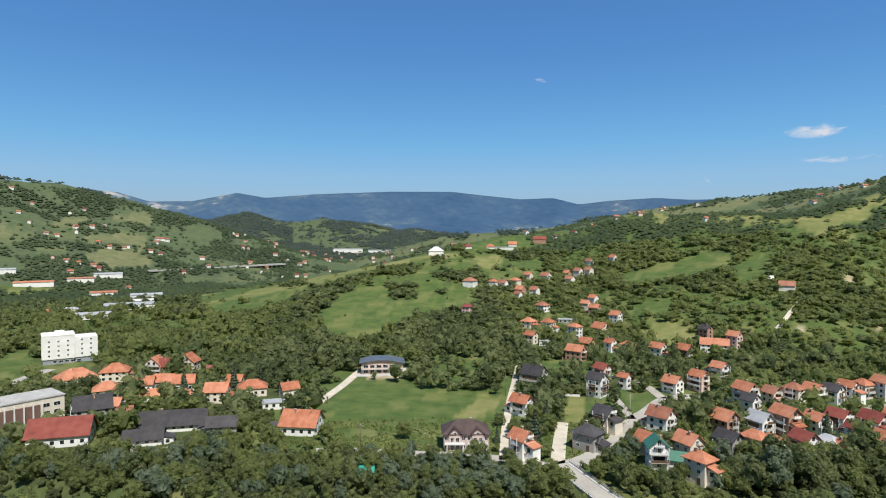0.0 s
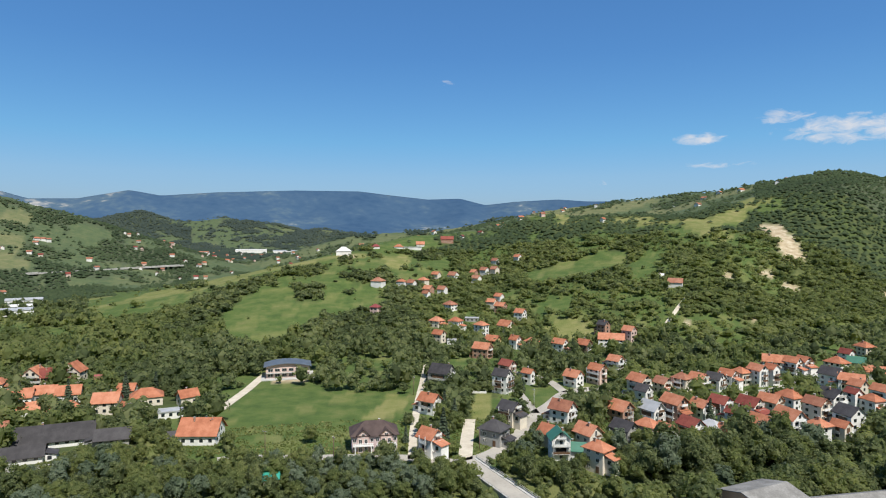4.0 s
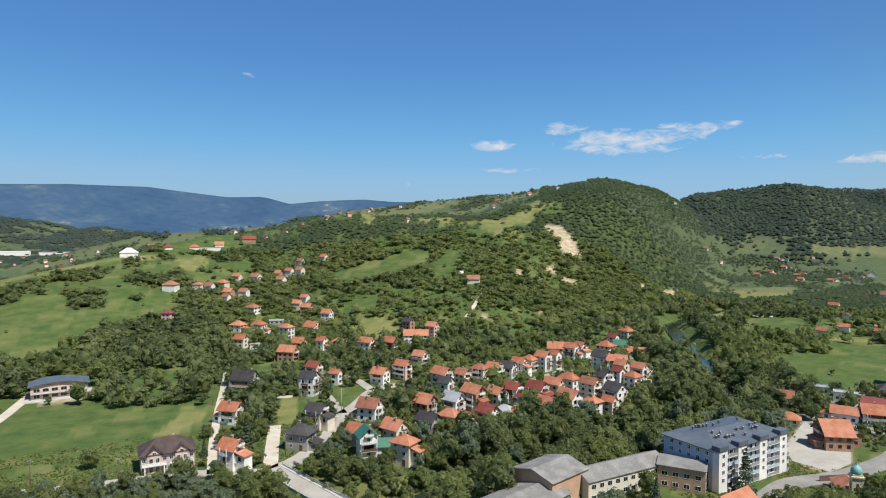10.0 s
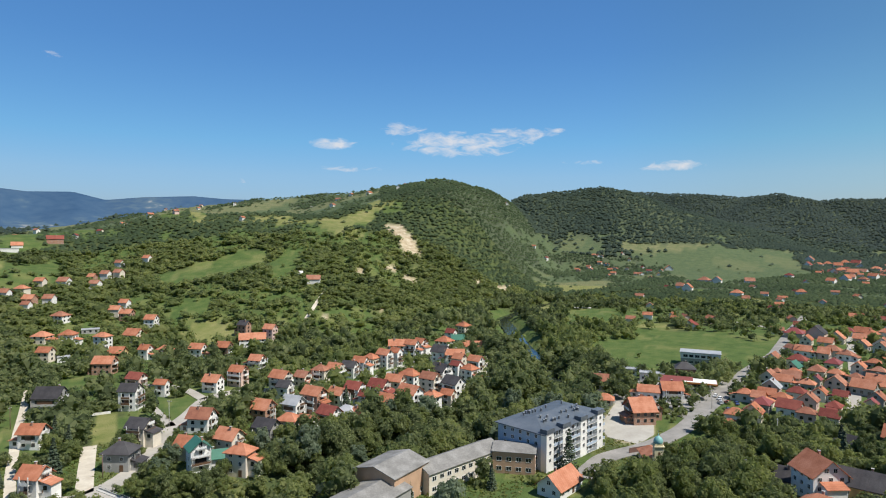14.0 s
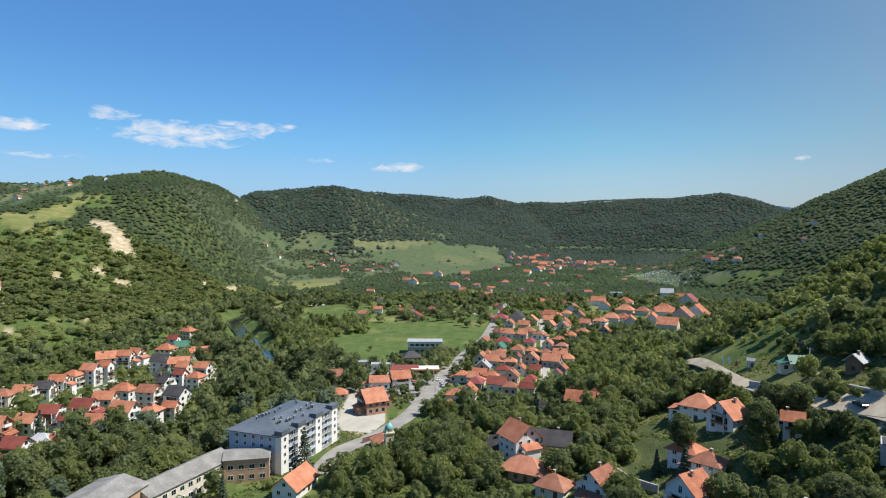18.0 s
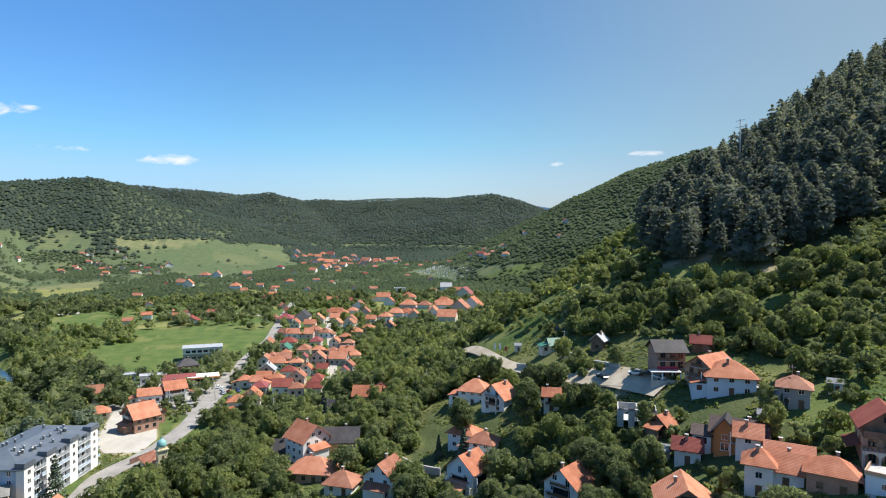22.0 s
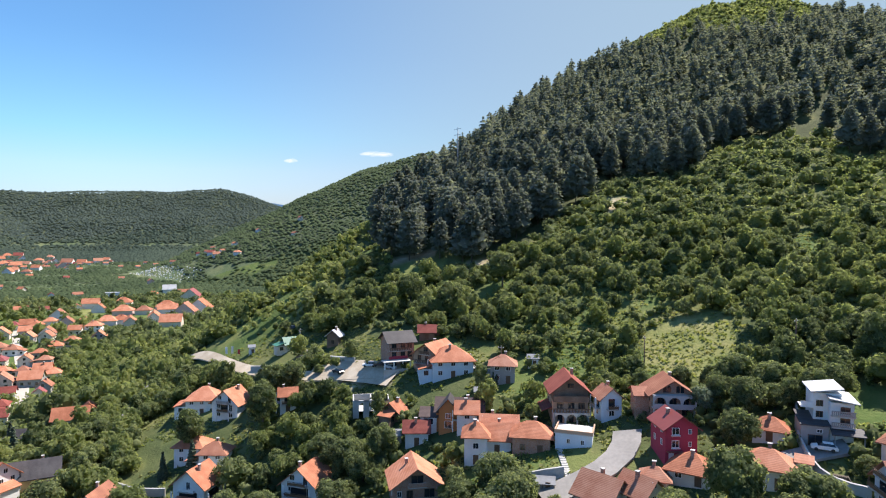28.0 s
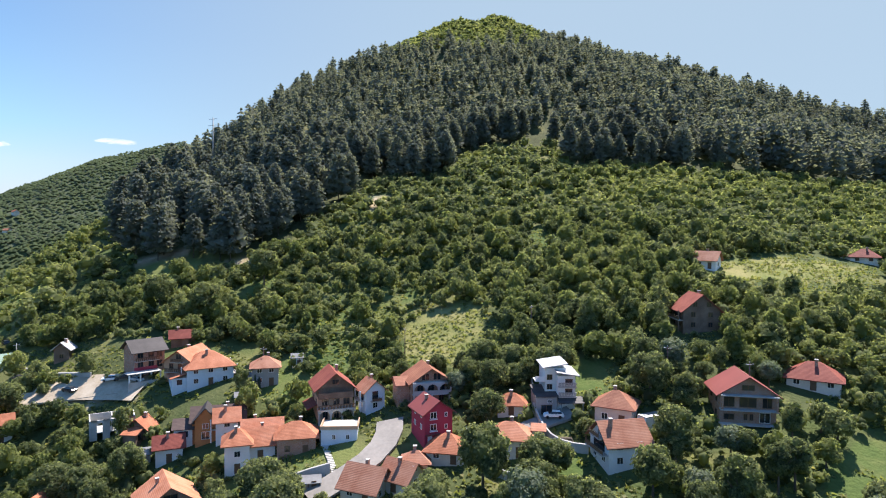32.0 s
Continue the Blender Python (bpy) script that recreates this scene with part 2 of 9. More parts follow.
# ---- the lie of the land ----
def vnoise(x, y, size, seed=0):
    """Smooth value noise in -1..1 with cells of that size."""
    x, y = np.asarray(x, float) / size + seed * 17.3, np.asarray(y, float) / size - seed * 9.1
    xi, yi = np.floor(x).astype(np.int64), np.floor(y).astype(np.int64)
    fx, fy = x - xi, y - yi
    fx, fy = fx * fx * (3 - 2 * fx), fy * fy * (3 - 2 * fy)

    def corner(i, j):
        n = (i * 374761393 + j * 668265263 + seed * 1442695) & 0xFFFFFFFF
        n = ((n ^ (n >> 13)) * 1274126177) & 0xFFFFFFFF
        return ((n ^ (n >> 16)) & 0xFFFF) / 32767.5 - 1

    a = corner(xi, yi) * (1 - fx) + corner(xi + 1, yi) * fx
    b = corner(xi, yi + 1) * (1 - fx) + corner(xi + 1, yi + 1) * fx
    return a * (1 - fy) + b * fy


# crests of the hills: x, y, height over the valley floor
LEFT_HILL = [(-1449, 388, 200), (-1299, 750, 200), (-1115, 1004, 190), (-964, 1149, 180), (-882, 1214, 172), (-819, 1233, 152), (-725, 1256, 130), (-645, 1265, 108), (-539, 1270, 70), (-462, 1269, 38)]
MID_HILLS = [(-1510, 2238, 116), (-1268, 2384, 110), (-1141, 2447, 104), (-1049, 2596, 142), (-900, 2600, 96), (-744, 2595, 118), (-541, 2543, 98), (-400, 2440, 58), (-276, 2384, 70), (-80, 2299, 50)]
PLATEAU = [(-79, 1498, 66), (79, 1498, 76), (193, 1488, 88), (272, 1424, 104), (343, 1357, 124), (426, 1312, 134), (480, 1283, 146), (571, 1224, 146), (630, 1137, 148), (664, 1023, 152), (679, 928, 158)]
SHOULDER = [(679, 928, 158), (755, 933, 154), (853, 981, 160), (1057, 1064, 154)]
SPUR = [(679, 928, 156), (559, 829, 126), (450, 779, 106), (373, 764, 98), (308, 846, 100), (230, 922, 98)]
CLIFF = [(538, 783, 112), (506, 683, 80), (478, 591, 58), (468, 520, 40)]
MEADOW_HILL = [(-244, 548, 8), (-180, 572, 16), (-117, 629, 33), (-61, 697, 56), (0, 800, 66), (80, 916, 76), (164, 1037, 90)]
EAST_HILL = [(1339, 1348, 188), (1426, 1330, 203), (1554, 1259, 213), (1637, 1234, 203), (1638, 1147, 158), (1611, 1007, 88), (1610, 911, 48)]
RIDGE = [(2298, 1928, 226), (2334, 1721, 246), (2348, 1525, 226), (2361, 1309, 208), (2406, 1226, 198), (2360, 1091, 214), (2411, 974, 181), (2486, 760, 184), (2503, 487, 192), (2490, 218, 204), (2447, 128, 188), (2400, 21, 126), (2350, -41, 86)]
SIDE_RIDGE = [(1348, 71, 40), (1300, -23, 80), (1290, -60, 110), (1276, -107, 152), (1236, -189, 205), (1218, -281, 230), (1222, -445, 260), (1212, -700, 280)]
PINE_HILL = [(335, -56, 78), (388, -97, 106), (429, -135, 114), (475, -184, 150), (521, -254, 188), (550, -307, 216), (575, -399, 254), (588, -466, 325), (577, -510, 335), (546, -557, 319), (514, -613, 286), (476, -680, 276), (430, -745, 256), (386, -791, 236), (337, -834, 216), (284, -875, 205), (167, -945, 178), (-92, -1046, 158), (-507, -1088, 158)]
# crest, run of the slope per metre of height, curve of the slope
HILLS = [(LEFT_HILL, 3.2, 1.2), (MID_HILLS, 4.5, 1.2), (PLATEAU, 4.6, 1.25), (SPUR, 4.2, 1.1), (CLIFF, 2.6, 1.0), (SHOULDER, 3.0, 1.1), (MEADOW_HILL, 5.2, 1.3),
         (EAST_HILL, 3.0, 1.3), (RIDGE, 3.0, 1.25), (SIDE_RIDGE, 2.0, 1.1), (PINE_HILL, 2.55, 1.65)]
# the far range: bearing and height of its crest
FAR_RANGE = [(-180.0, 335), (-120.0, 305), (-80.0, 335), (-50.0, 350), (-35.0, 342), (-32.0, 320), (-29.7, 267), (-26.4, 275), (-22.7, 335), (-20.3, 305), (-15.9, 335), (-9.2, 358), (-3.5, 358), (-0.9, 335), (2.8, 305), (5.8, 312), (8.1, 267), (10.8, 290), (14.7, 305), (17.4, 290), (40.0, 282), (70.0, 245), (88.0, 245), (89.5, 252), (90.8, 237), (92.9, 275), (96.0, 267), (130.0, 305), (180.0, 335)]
RIVER = [(-900, 330), (-520, 250), (-330, 205), (-110, 168), (-40, 165), (35, 172), (100, 182), (152, 196), (200, 206), (245, 222), (284, 278), (318, 328), (352, 374), (400, 440), (520, 500), (760, 520), (1000, 600), (1300, 520), (1600, 330)]
WEST_RIVER = [(-900, 1080), (-640, 1010), (-560, 973), (-480, 870), (-448, 797), (-520, 690), (-800, 560), (-1200, 520)]


def dense(line, step):
    out = []
    for a, b in zip(line, line[1:]):
        a, b = np.array(a, float), np.array(b, float)
        n = max(1, int(np.hypot(*(b - a)[:2]) / step))
        out += [a + (b - a) * i / n for i in range(n)]
    return np.array(out + [np.array(line[-1], float)])


CRESTS = [(dense(line, 25.0 if max(p[2] for p in line) > 100 else 12.0), run, curve) for line, run, curve in HILLS]
RIVER_LINE = np.concatenate([dense(RIVER, 10.0), dense(WEST_RIVER, 20.0)])


def river_distance(x, y):
    best = np.full(np.shape(x), 1e9)
    for px, py in RIVER_LINE:
        best = np.minimum(best, (x - px) ** 2 + (y - py) ** 2)
    return np.sqrt(best)


def ease(u):
    u = np.clip(u, 0, 1)
    return u * u * (3 - 2 * u)


def ground_height(x, y):
    x, y = np.atleast_1d(np.asarray(x, float)), np.atleast_1d(np.asarray(y, float))
    top = np.zeros(x.shape)
    for crest, run, curve in CRESTS:
        best = np.zeros(x.shape)
        for cx, cy, cz in crest:
            d = np.sqrt((x - cx) ** 2 + (y - cy) ** 2 + 15.0 ** 2) - 15.0
            best = np.maximum(best, cz * np.clip(1 - d / (run * cz), 0, 1) ** curve)
        if crest[0][0] == 335:                                   # the pine hill ends in a steep flank towards the town
            best = best * ease((120 - np.clip((x - 330) * 0.75, 0, 330) - y) / 180)
        if crest[0][0] in (-79, 679, 538):                       # the cliff along the river
            best = best * ease((-0.615 * (x - 414) + 0.789 * (y - 434)) / 170)
        top = np.sqrt(top ** 2 + best ** 2) * 0.15 + np.maximum(top, best) * 0.85
    rough = np.clip(top / 45.0, 0, 1)
    z = top + rough * (5.0 * vnoise(x, y, 130, 1) + 3.0 * vnoise(x, y, 55, 2) + 1.2 * vnoise(x, y, 22, 3))
    r = np.hypot(x, y)
    z = z + np.clip((r - 1250) / 900, 0, 1) * 14 * (1 + vnoise(x, y, 400, 4))
    # under the flight: the gentle fan at the foot of the pine hill
    z = z + 5 * ease(1 - np.hypot(x - 90, y + 130) / 190)
    z = z - 13 * ease(1 - np.hypot(x - 155, y + 45) / 150) * np.clip(z / 13, 0, 1)
    bank = np.clip((river_distance(x, y) - 7) / 6, 0, 1)
    z = np.where(top < 25, z - 5.0 * (1 - bank * bank * (3 - 2 * bank)), z)
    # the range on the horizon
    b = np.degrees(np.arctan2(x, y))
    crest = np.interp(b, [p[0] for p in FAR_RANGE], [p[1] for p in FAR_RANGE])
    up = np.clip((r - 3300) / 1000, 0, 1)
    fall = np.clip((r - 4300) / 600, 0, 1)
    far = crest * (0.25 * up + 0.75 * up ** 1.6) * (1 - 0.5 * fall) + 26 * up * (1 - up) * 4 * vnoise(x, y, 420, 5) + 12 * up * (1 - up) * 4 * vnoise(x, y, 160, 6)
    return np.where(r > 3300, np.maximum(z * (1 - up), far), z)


def height(x, y):
    return float(ground_height(x, y)[0])

# ---- meadows, hay fields and bare ground: outlines in plan ----
FIELDS = {}
FIELDS["grass"] = []
FIELDS["grass"].append([(-73, 326), (-48, 316), (-21, 307), (7, 299), (4, 226), (-21, 220), (-55, 223), (-73, 257)])
FIELDS["grass"].append([(-143, 482), (-115, 433), (-83, 414), (-78, 435), (-70, 460), (-59, 490), (-21, 513), (-8, 546), (-19, 585), (-47, 599), (-74, 618), (-65, 537), (-84, 533), (-102, 595), (-131, 587), (-133, 539)])
FIELDS["grass"].append([(-289, 570), (-299, 729), (-176, 581), (-190, 525), (-228, 520)])
FIELDS["grass"].append([(-309, 879), (-314, 1182), (-114, 638), (-129, 617), (-174, 612)])
FIELDS["grass"].append([(-330, 1199), (-282, 1415), (-63, 689), (-55, 646), (-105, 650), (-310, 1259)])
FIELDS["grass"].append([(-84, 1405), (48, 837), (59, 777), (22, 743), (-24, 738)])
FIELDS["grass"].append([(333, 712), (379, 743), (439, 745), (402, 701), (326, 652)])
FIELDS["grass"].append([(126, 627), (177, 639), (240, 638), (228, 606), (177, 575), (139, 583)])
FIELDS["grass"].append([(369, 309), (419, 223), (399, 198), (341, 214), (321, 264)])
FIELDS["grass"].append([(433, 307), (465, 269), (458, 248), (405, 282)])
FIELDS["grass"].append([(433, 384), (500, 432), (537, 411), (470, 352), (417, 363)])
FIELDS["grass"].append([(142, -88), (152, -101), (148, -120), (128, -111), (122, -102), (131, -94)])
FIELDS["grass"].append([(174, -170), (179, -184), (162, -175), (162, -164)])
FIELDS["grass"].append([(98, -111), (99, -119), (92, -123), (88, -112), (91, -106)])
FIELDS["grass"].append([(-463, 914), (-411, 993), (-400, 923), (-445, 878)])
FIELDS["grass"].append([(-315, 374), (-306, 394), (-268, 344), (-281, 333)])
FIELDS["grass"].append([(24, 313), (38, 314), (48, 383), (32, 382)])
FIELDS["grass"].append([(221, -69), (222, -93), (214, -89), (211, -70)])
FIELDS["grass"].append([(275, -47), (260, -73), (243, -66), (250, -50)])
FIELDS["grass"].append([(38, 260), (51, 256), (56, 291), (45, 295)])
FIELDS["grass"].append([(63, 306), (80, 301), (69, 277), (65, 282)])
FIELDS["grass"].append([(118, -44), (124, -54), (118, -59), (112, -52)])
FIELDS["grass"].append([(111, -57), (123, -57), (115, -64), (110, -65)])
FIELDS["grass"].append([(129, -38), (124, -47), (117, -45), (123, -38)])
FIELDS["grass"].append([(78, -84), (79, -95), (73, -86)])
FIELDS["grass"].append([(47, -118), (44, -140), (37, -120), (44, -112)])
FIELDS["grass"].append([(154, -65), (151, -74), (148, -69), (149, -61)])
FIELDS["grass"].append([(296, 255), (373, 275), (405, 208), (365, 191), (301, 206)])
FIELDS["hay"] = []
FIELDS["hay"].append([(-15, 261), (-4, 303), (7, 295), (3, 281), (-6, 265)])
FIELDS["hay"].append([(249, 1301), (311, 1321), (246, 857), (230, 824)])
FIELDS["hay"].append([(107, 457), (125, 484), (150, 457), (137, 432)])
FIELDS["hay"].append([(439, 439), (551, 513), (442, 407)])
FIELDS["hay"].append([(669, 613), (832, 659), (683, 551)])
FIELDS["hay"].append([(1217, 931), (1364, 866), (1444, 811), (1303, 827), (1204, 889)])
FIELDS["hay"].append([(119, -175), (112, -205), (101, -229), (84, -246), (78, -220), (89, -195), (104, -180)])
FIELDS["hay"].append([(139, -92), (142, -98), (132, -108), (122, -102)])
FIELDS["hay"].append([(193, 127), (221, 132), (218, 126), (193, 120)])
FIELDS["hay"].append([(31, 262), (39, 259), (46, 300), (38, 303)])
FIELDS["hay"].append([(-17, 721), (16, 734), (8, 652), (-15, 645)])
FIELDS["hay"].append([(-789, 942), (-763, 952), (-754, 922), (-758, 905)])
FIELDS["hay"].append([(-637, 916), (-588, 1004), (-535, 946), (-585, 892)])
FIELDS["hay"].append([(-110, 430), (-86, 414), (-106, 430)])
FIELDS["bare"] = []
FIELDS["bare"].append([(415, 680), (440, 693), (427, 633), (408, 587), (385, 588)])
FIELDS["bare"].append([(499, 557), (551, 594), (491, 529), (479, 530)])
FIELDS["bare"].append([(349, 539), (368, 545), (348, 519)])
FIELDS["bare"].append([(298, 532), (293, 540), (304, 546)])
FIELDS["bare"].append([(204, 164), (241, 184), (240, 163), (212, 144), (198, 141), (195, 153)])
FIELDS["bare"].append([(201, -12), (196, -22), (182, -33), (178, -32), (191, -16)])
FIELDS["bare"].append([(262, -148), (259, -160), (250, -158), (251, -146)])
FIELDS["bare"].append([(277, -50), (270, -70), (263, -67), (273, -51)])
FIELDS["bare"].append([(254, -77), (245, -88), (239, -83), (247, -77)])
FIELDS["bare"].append([(-67, 690), (-45, 706), (-47, 685), (-62, 677)])
FIELDS["bare"].append([(-65, 336), (-47, 342), (-47, 334), (-69, 332)])

FIELDS["grass"].append([(312, 687), (360, 730), (414, 750), (431, 726), (410, 712), (337, 666), (321, 666)])
FIELDS["grass"].append([(135, 645), (187, 656), (243, 666), (245, 636), (201, 619), (168, 592), (134, 589)])
FIELDS["grass"].append([(113, 517), (137, 534), (147, 517), (136, 493), (115, 504)])
FIELDS["grass"].append([(376, 1199), (442, 1214), (503, 1179), (461, 1135), (340, 1000)])
FIELDS["grass"].append([(224, 597), (273, 639), (274, 609), (228, 534), (206, 534)])
FIELDS["grass"].append([(708, 792), (776, 847), (861, 893), (1111, 1062), (1053, 1015), (785, 827)])
FIELDS["grass"].append([(777, 805), (1139, 1022), (1120, 970), (1049, 971), (833, 835)])
FIELDS["grass"].append([(1164, 888), (1399, 771), (1187, 653), (1194, 746), (1187, 834)])
FIELDS["grass"].append([(432, 380), (482, 421), (533, 421), (525, 393), (467, 352), (431, 351)])
FIELDS["grass"].append([(395, 362), (439, 348), (457, 243), (459, 211), (411, 194), (361, 183), (350, 229), (309, 245), (357, 293)])
FIELDS["grass"].append([(1278, 838), (1697, 750), (1289, 534), (949, 527), (1004, 658)])
FIELDS["grass"].append([(991, 119), (979, 68), (947, 55), (929, 78)])
FIELDS["grass"].append([(-611, 1185), (-585, 1253), (-534, 1219), (-527, 1104), (-574, 1133)])
FIELDS["grass"].append([(-691, 890), (-633, 936), (-630, 918), (-676, 870)])
FIELDS["grass"].append([(-460, 907), (-409, 999), (-396, 943), (-443, 882)])
FIELDS["grass"].append([(-319, 379), (-297, 381), (-274, 348), (-280, 333)])
FIELDS["grass"].append([(-278, 413), (-275, 425), (-246, 376), (-238, 341), (-247, 343)])
FIELDS["grass"].append([(1180, 261), (1231, 224), (977, 125), (928, 130), (1024, 195)])
FIELDS["hay"].append([(110, 459), (126, 482), (148, 457), (143, 427), (124, 434), (110, 446)])
FIELDS["hay"].append([(1209, 923), (1248, 932), (1311, 883), (1290, 856), (1194, 891)])
FIELDS["hay"].append([(724, 675), (853, 665), (791, 607), (691, 563), (613, 557)])
FIELDS["hay"].append([(436, 440), (521, 509), (551, 513), (468, 435), (429, 415)])
FIELDS["hay"].append([(441, 338), (488, 317), (466, 303), (428, 323)])
FIELDS["hay"].append([(1172, 118), (1074, 59), (1052, 58), (1109, 99)])
FIELDS["hay"].append([(-777, 927), (-762, 969), (-745, 924), (-751, 896)])
FIELDS["hay"].append([(-766, 1057), (-723, 1071), (-710, 1021), (-738, 990)])
FIELDS["hay"].append([(-704, 1093), (-686, 1193), (-645, 1162), (-661, 1111)])
FIELDS["hay"].append([(-675, 1000), (-611, 1062), (-586, 1018), (-651, 963)])
FIELDS["hay"].append([(-597, 910), (-567, 952), (-529, 927), (-561, 882)])

FIELDS["grass"].append([(124, -57), (115, -66), (113, -66), (111, -57), (113, -54)])
FIELDS["grass"].append([(91, -85), (88, -91), (78, -94), (74, -89), (79, -85), (86, -81)])
FIELDS["grass"].append([(103, -115), (101, -121), (91, -114), (94, -107)])

# ---- ground sheet ----
def inside(x, y, outline):
    """Which of the points lie in the outline."""
    x, y = np.atleast_1d(x), np.atleast_1d(y)
    hit = np.zeros(x.shape, bool)
    for (ax, ay), (bx, by) in zip(outline, outline[1:] + outline[:1]):
        if ay == by:
            continue
        cross = (ay > y) != (by > y)
        hit ^= cross & (x < (bx - ax) * (y - ay) / (by - ay) + ax)
    return hit


def in_fields(x, y, kind, wobble=3.0):
    x, y = np.atleast_1d(np.asarray(x, float)), np.atleast_1d(np.asarray(y, float))
    r = np.clip(np.hypot(x, y) / 400, 0.5, 4)
    wx, wy = x + wobble * r * vnoise(x, y, 14, 7), y + wobble * r * vnoise(x, y, 14, 8)
    hit = np.zeros(x.shape, bool)
    for outline in FIELDS[kind]:
        hit |= inside(wx, wy, outline)
    return hit


def raw_mesh(name, verts, faces, mats, smooth=False, index=None):
    """A mesh from arrays of places and of equal-sided faces."""
    verts, faces = np.asarray(verts, np.float32), np.asarray(faces, np.int32)
    me = bpy.data.meshes.new(name)
    me.vertices.add(len(verts))
    me.vertices.foreach_set("co", verts.ravel())
    n = faces.shape[1]
    me.loops.add(faces.size)
    me.loops.foreach_set("vertex_index", faces.ravel())
    me.polygons.add(len(faces))
    me.polygons.foreach_set("loop_start", np.arange(0, faces.size, n, dtype=np.int32))
    if index is not None:
        me.polygons.foreach_set("material_index", np.asarray(index, np.int32))
    me.polygons.foreach_set("use_smooth", np.full(len(faces), smooth))
    for m in mats:
        me.materials.append(m)
    me.update(calc_edges=True)
    return me


def ring_sheet(bearings, radii):
    b, r = np.meshgrid(np.radians(bearings), radii)
    x, y = (r * np.sin(b)).ravel(), (r * np.cos(b)).ravel()
    n, m = len(bearings), len(radii)
    i = np.arange(n * (m - 1)).reshape(m - 1, n)
    nxt = np.roll(i, -1, axis=1)
    faces = np.stack([i, i + n, nxt + n, nxt], -1).reshape(-1, 4)
    return x, y, faces


BEARINGS = np.concatenate([np.arange(-46, 170, 0.3), np.arange(170, 314, 3.0)])
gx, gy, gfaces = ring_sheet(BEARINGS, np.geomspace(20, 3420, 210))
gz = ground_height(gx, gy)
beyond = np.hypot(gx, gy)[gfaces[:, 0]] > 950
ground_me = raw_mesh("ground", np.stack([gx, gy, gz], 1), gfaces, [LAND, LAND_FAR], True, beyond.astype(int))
ground = tagged(new("ground", ground_me), "valley floor and hill slopes of grass, meadow and earth", "ground", kind="structure")
cx, cy, cfaces = ring_sheet(np.arange(-180, 180, 10.0), [0.01, 20])
tagged(new("ground_underfoot", raw_mesh("ground_underfoot", np.stack([cx, cy, ground_height(cx, cy)], 1), cfaces, [LAND], True)), "grass slope under the flight", "ground", kind="structure")
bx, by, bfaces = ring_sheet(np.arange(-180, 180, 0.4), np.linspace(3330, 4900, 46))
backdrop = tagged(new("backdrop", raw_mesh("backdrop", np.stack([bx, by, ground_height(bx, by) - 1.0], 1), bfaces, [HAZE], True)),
                  "far mountain range beyond the valley, painted haze-blue", "mountains", kind="structure")

# ---- river ----
WATER = material("river_water", [(0.018, 0.026, 0.02), (0.03, 0.04, 0.03)], 0.05, 0.08, bump=0.25, bump_scale=0.8, coords="World")


def ribbon(line, width, lift, level=None, step=4.0, across=2):
    """A strip that follows the line over the land."""
    pts = dense(line, step)[:, :2]
    for _ in range(3):
        pts[1:-1] = (pts[:-2] + 2 * pts[1:-1] + pts[2:]) / 4
    way = np.gradient(pts, axis=0)
    way /= np.linalg.norm(way, axis=1)[:, None] + 1e-9
    side = np.stack([-way[:, 1], way[:, 0]], 1)
    cols = [pts + side * width * (k / across - 0.5) for k in range(across + 1)]
    x, y = np.stack([c[:, 0] for c in cols], 1).ravel(), np.stack([c[:, 1] for c in cols], 1).ravel()
    if level is None:
        z = np.max([ground_height(x + dx, y + dy) for dx, dy in ((0, 0), (2, 0), (-2, 0), (0, 2), (0, -2))], axis=0) + lift
    else:
        z = np.full(len(x), level)
    n = across + 1
    i = np.array([[a * n + k, a * n + k + 1, (a + 1) * n + k + 1, (a + 1) * n + k] for a in range(len(pts) - 1) for k in range(across)])
    return np.stack([x, y, z], 1), i


for river_name, line in (("river", RIVER), ("far_river", WEST_RIVER)):
    v, f = ribbon(line, 12, 0, level=-3.4)
    tagged(new(river_name, raw_mesh(river_name, v, f, [WATER], True)), "dark calm river between wooded banks", "river", kind="structure")

ASPHALT = material("asphalt", [(0.31, 0.285, 0.245), (0.38, 0.35, 0.305), (0.45, 0.415, 0.36)], 0.12, 0.95, bump=0.2, coords="World", spec=0.08)
GRAVEL = material("gravel", [(0.44, 0.38, 0.30), (0.54, 0.48, 0.385), (0.63, 0.575, 0.48)], 0.2, 1.0, bump=0.4, coords="World", spec=0.05)
DIRT = material("dirt_track", [(0.33, 0.27, 0.195), (0.43, 0.365, 0.275), (0.52, 0.455, 0.355)], 0.2, 1.0, bump=0.4, coords="World", spec=0.05)
WORN = material("worn_asphalt", [(0.2, 0.19, 0.175), (0.26, 0.245, 0.225), (0.33, 0.31, 0.285)], 0.15, 0.95, bump=0.2, coords="World", spec=0.08)
SURFACES = {"asphalt": (ASPHALT, "pale worn asphalt street"), "gravel": (GRAVEL, "light gravel track"), "dirt": (DIRT, "beige dirt and gravel track"), "worn": (WORN, "patched grey asphalt lane")}
ROAD_LINES = []


def road(name, width, surface, line):
    v, f = ribbon(line, width, 0.22, step=3.0)
    low = v.copy()
    low[:, 2] -= 0.5
    n = len(v)
    edge = np.array([[a, a + 3, a + 3 + n, a + n] for k in (0, 2) for a in range(k, n - 3, 3)])
    ROAD_LINES.append((dense(line, 3.0), width))
    return tagged(new(name, raw_mesh(name, np.concatenate([v, low]), np.concatenate([f, edge]), [SURFACES[surface][0]], False)),
                  SURFACES[surface][1], "road", kind="structure")

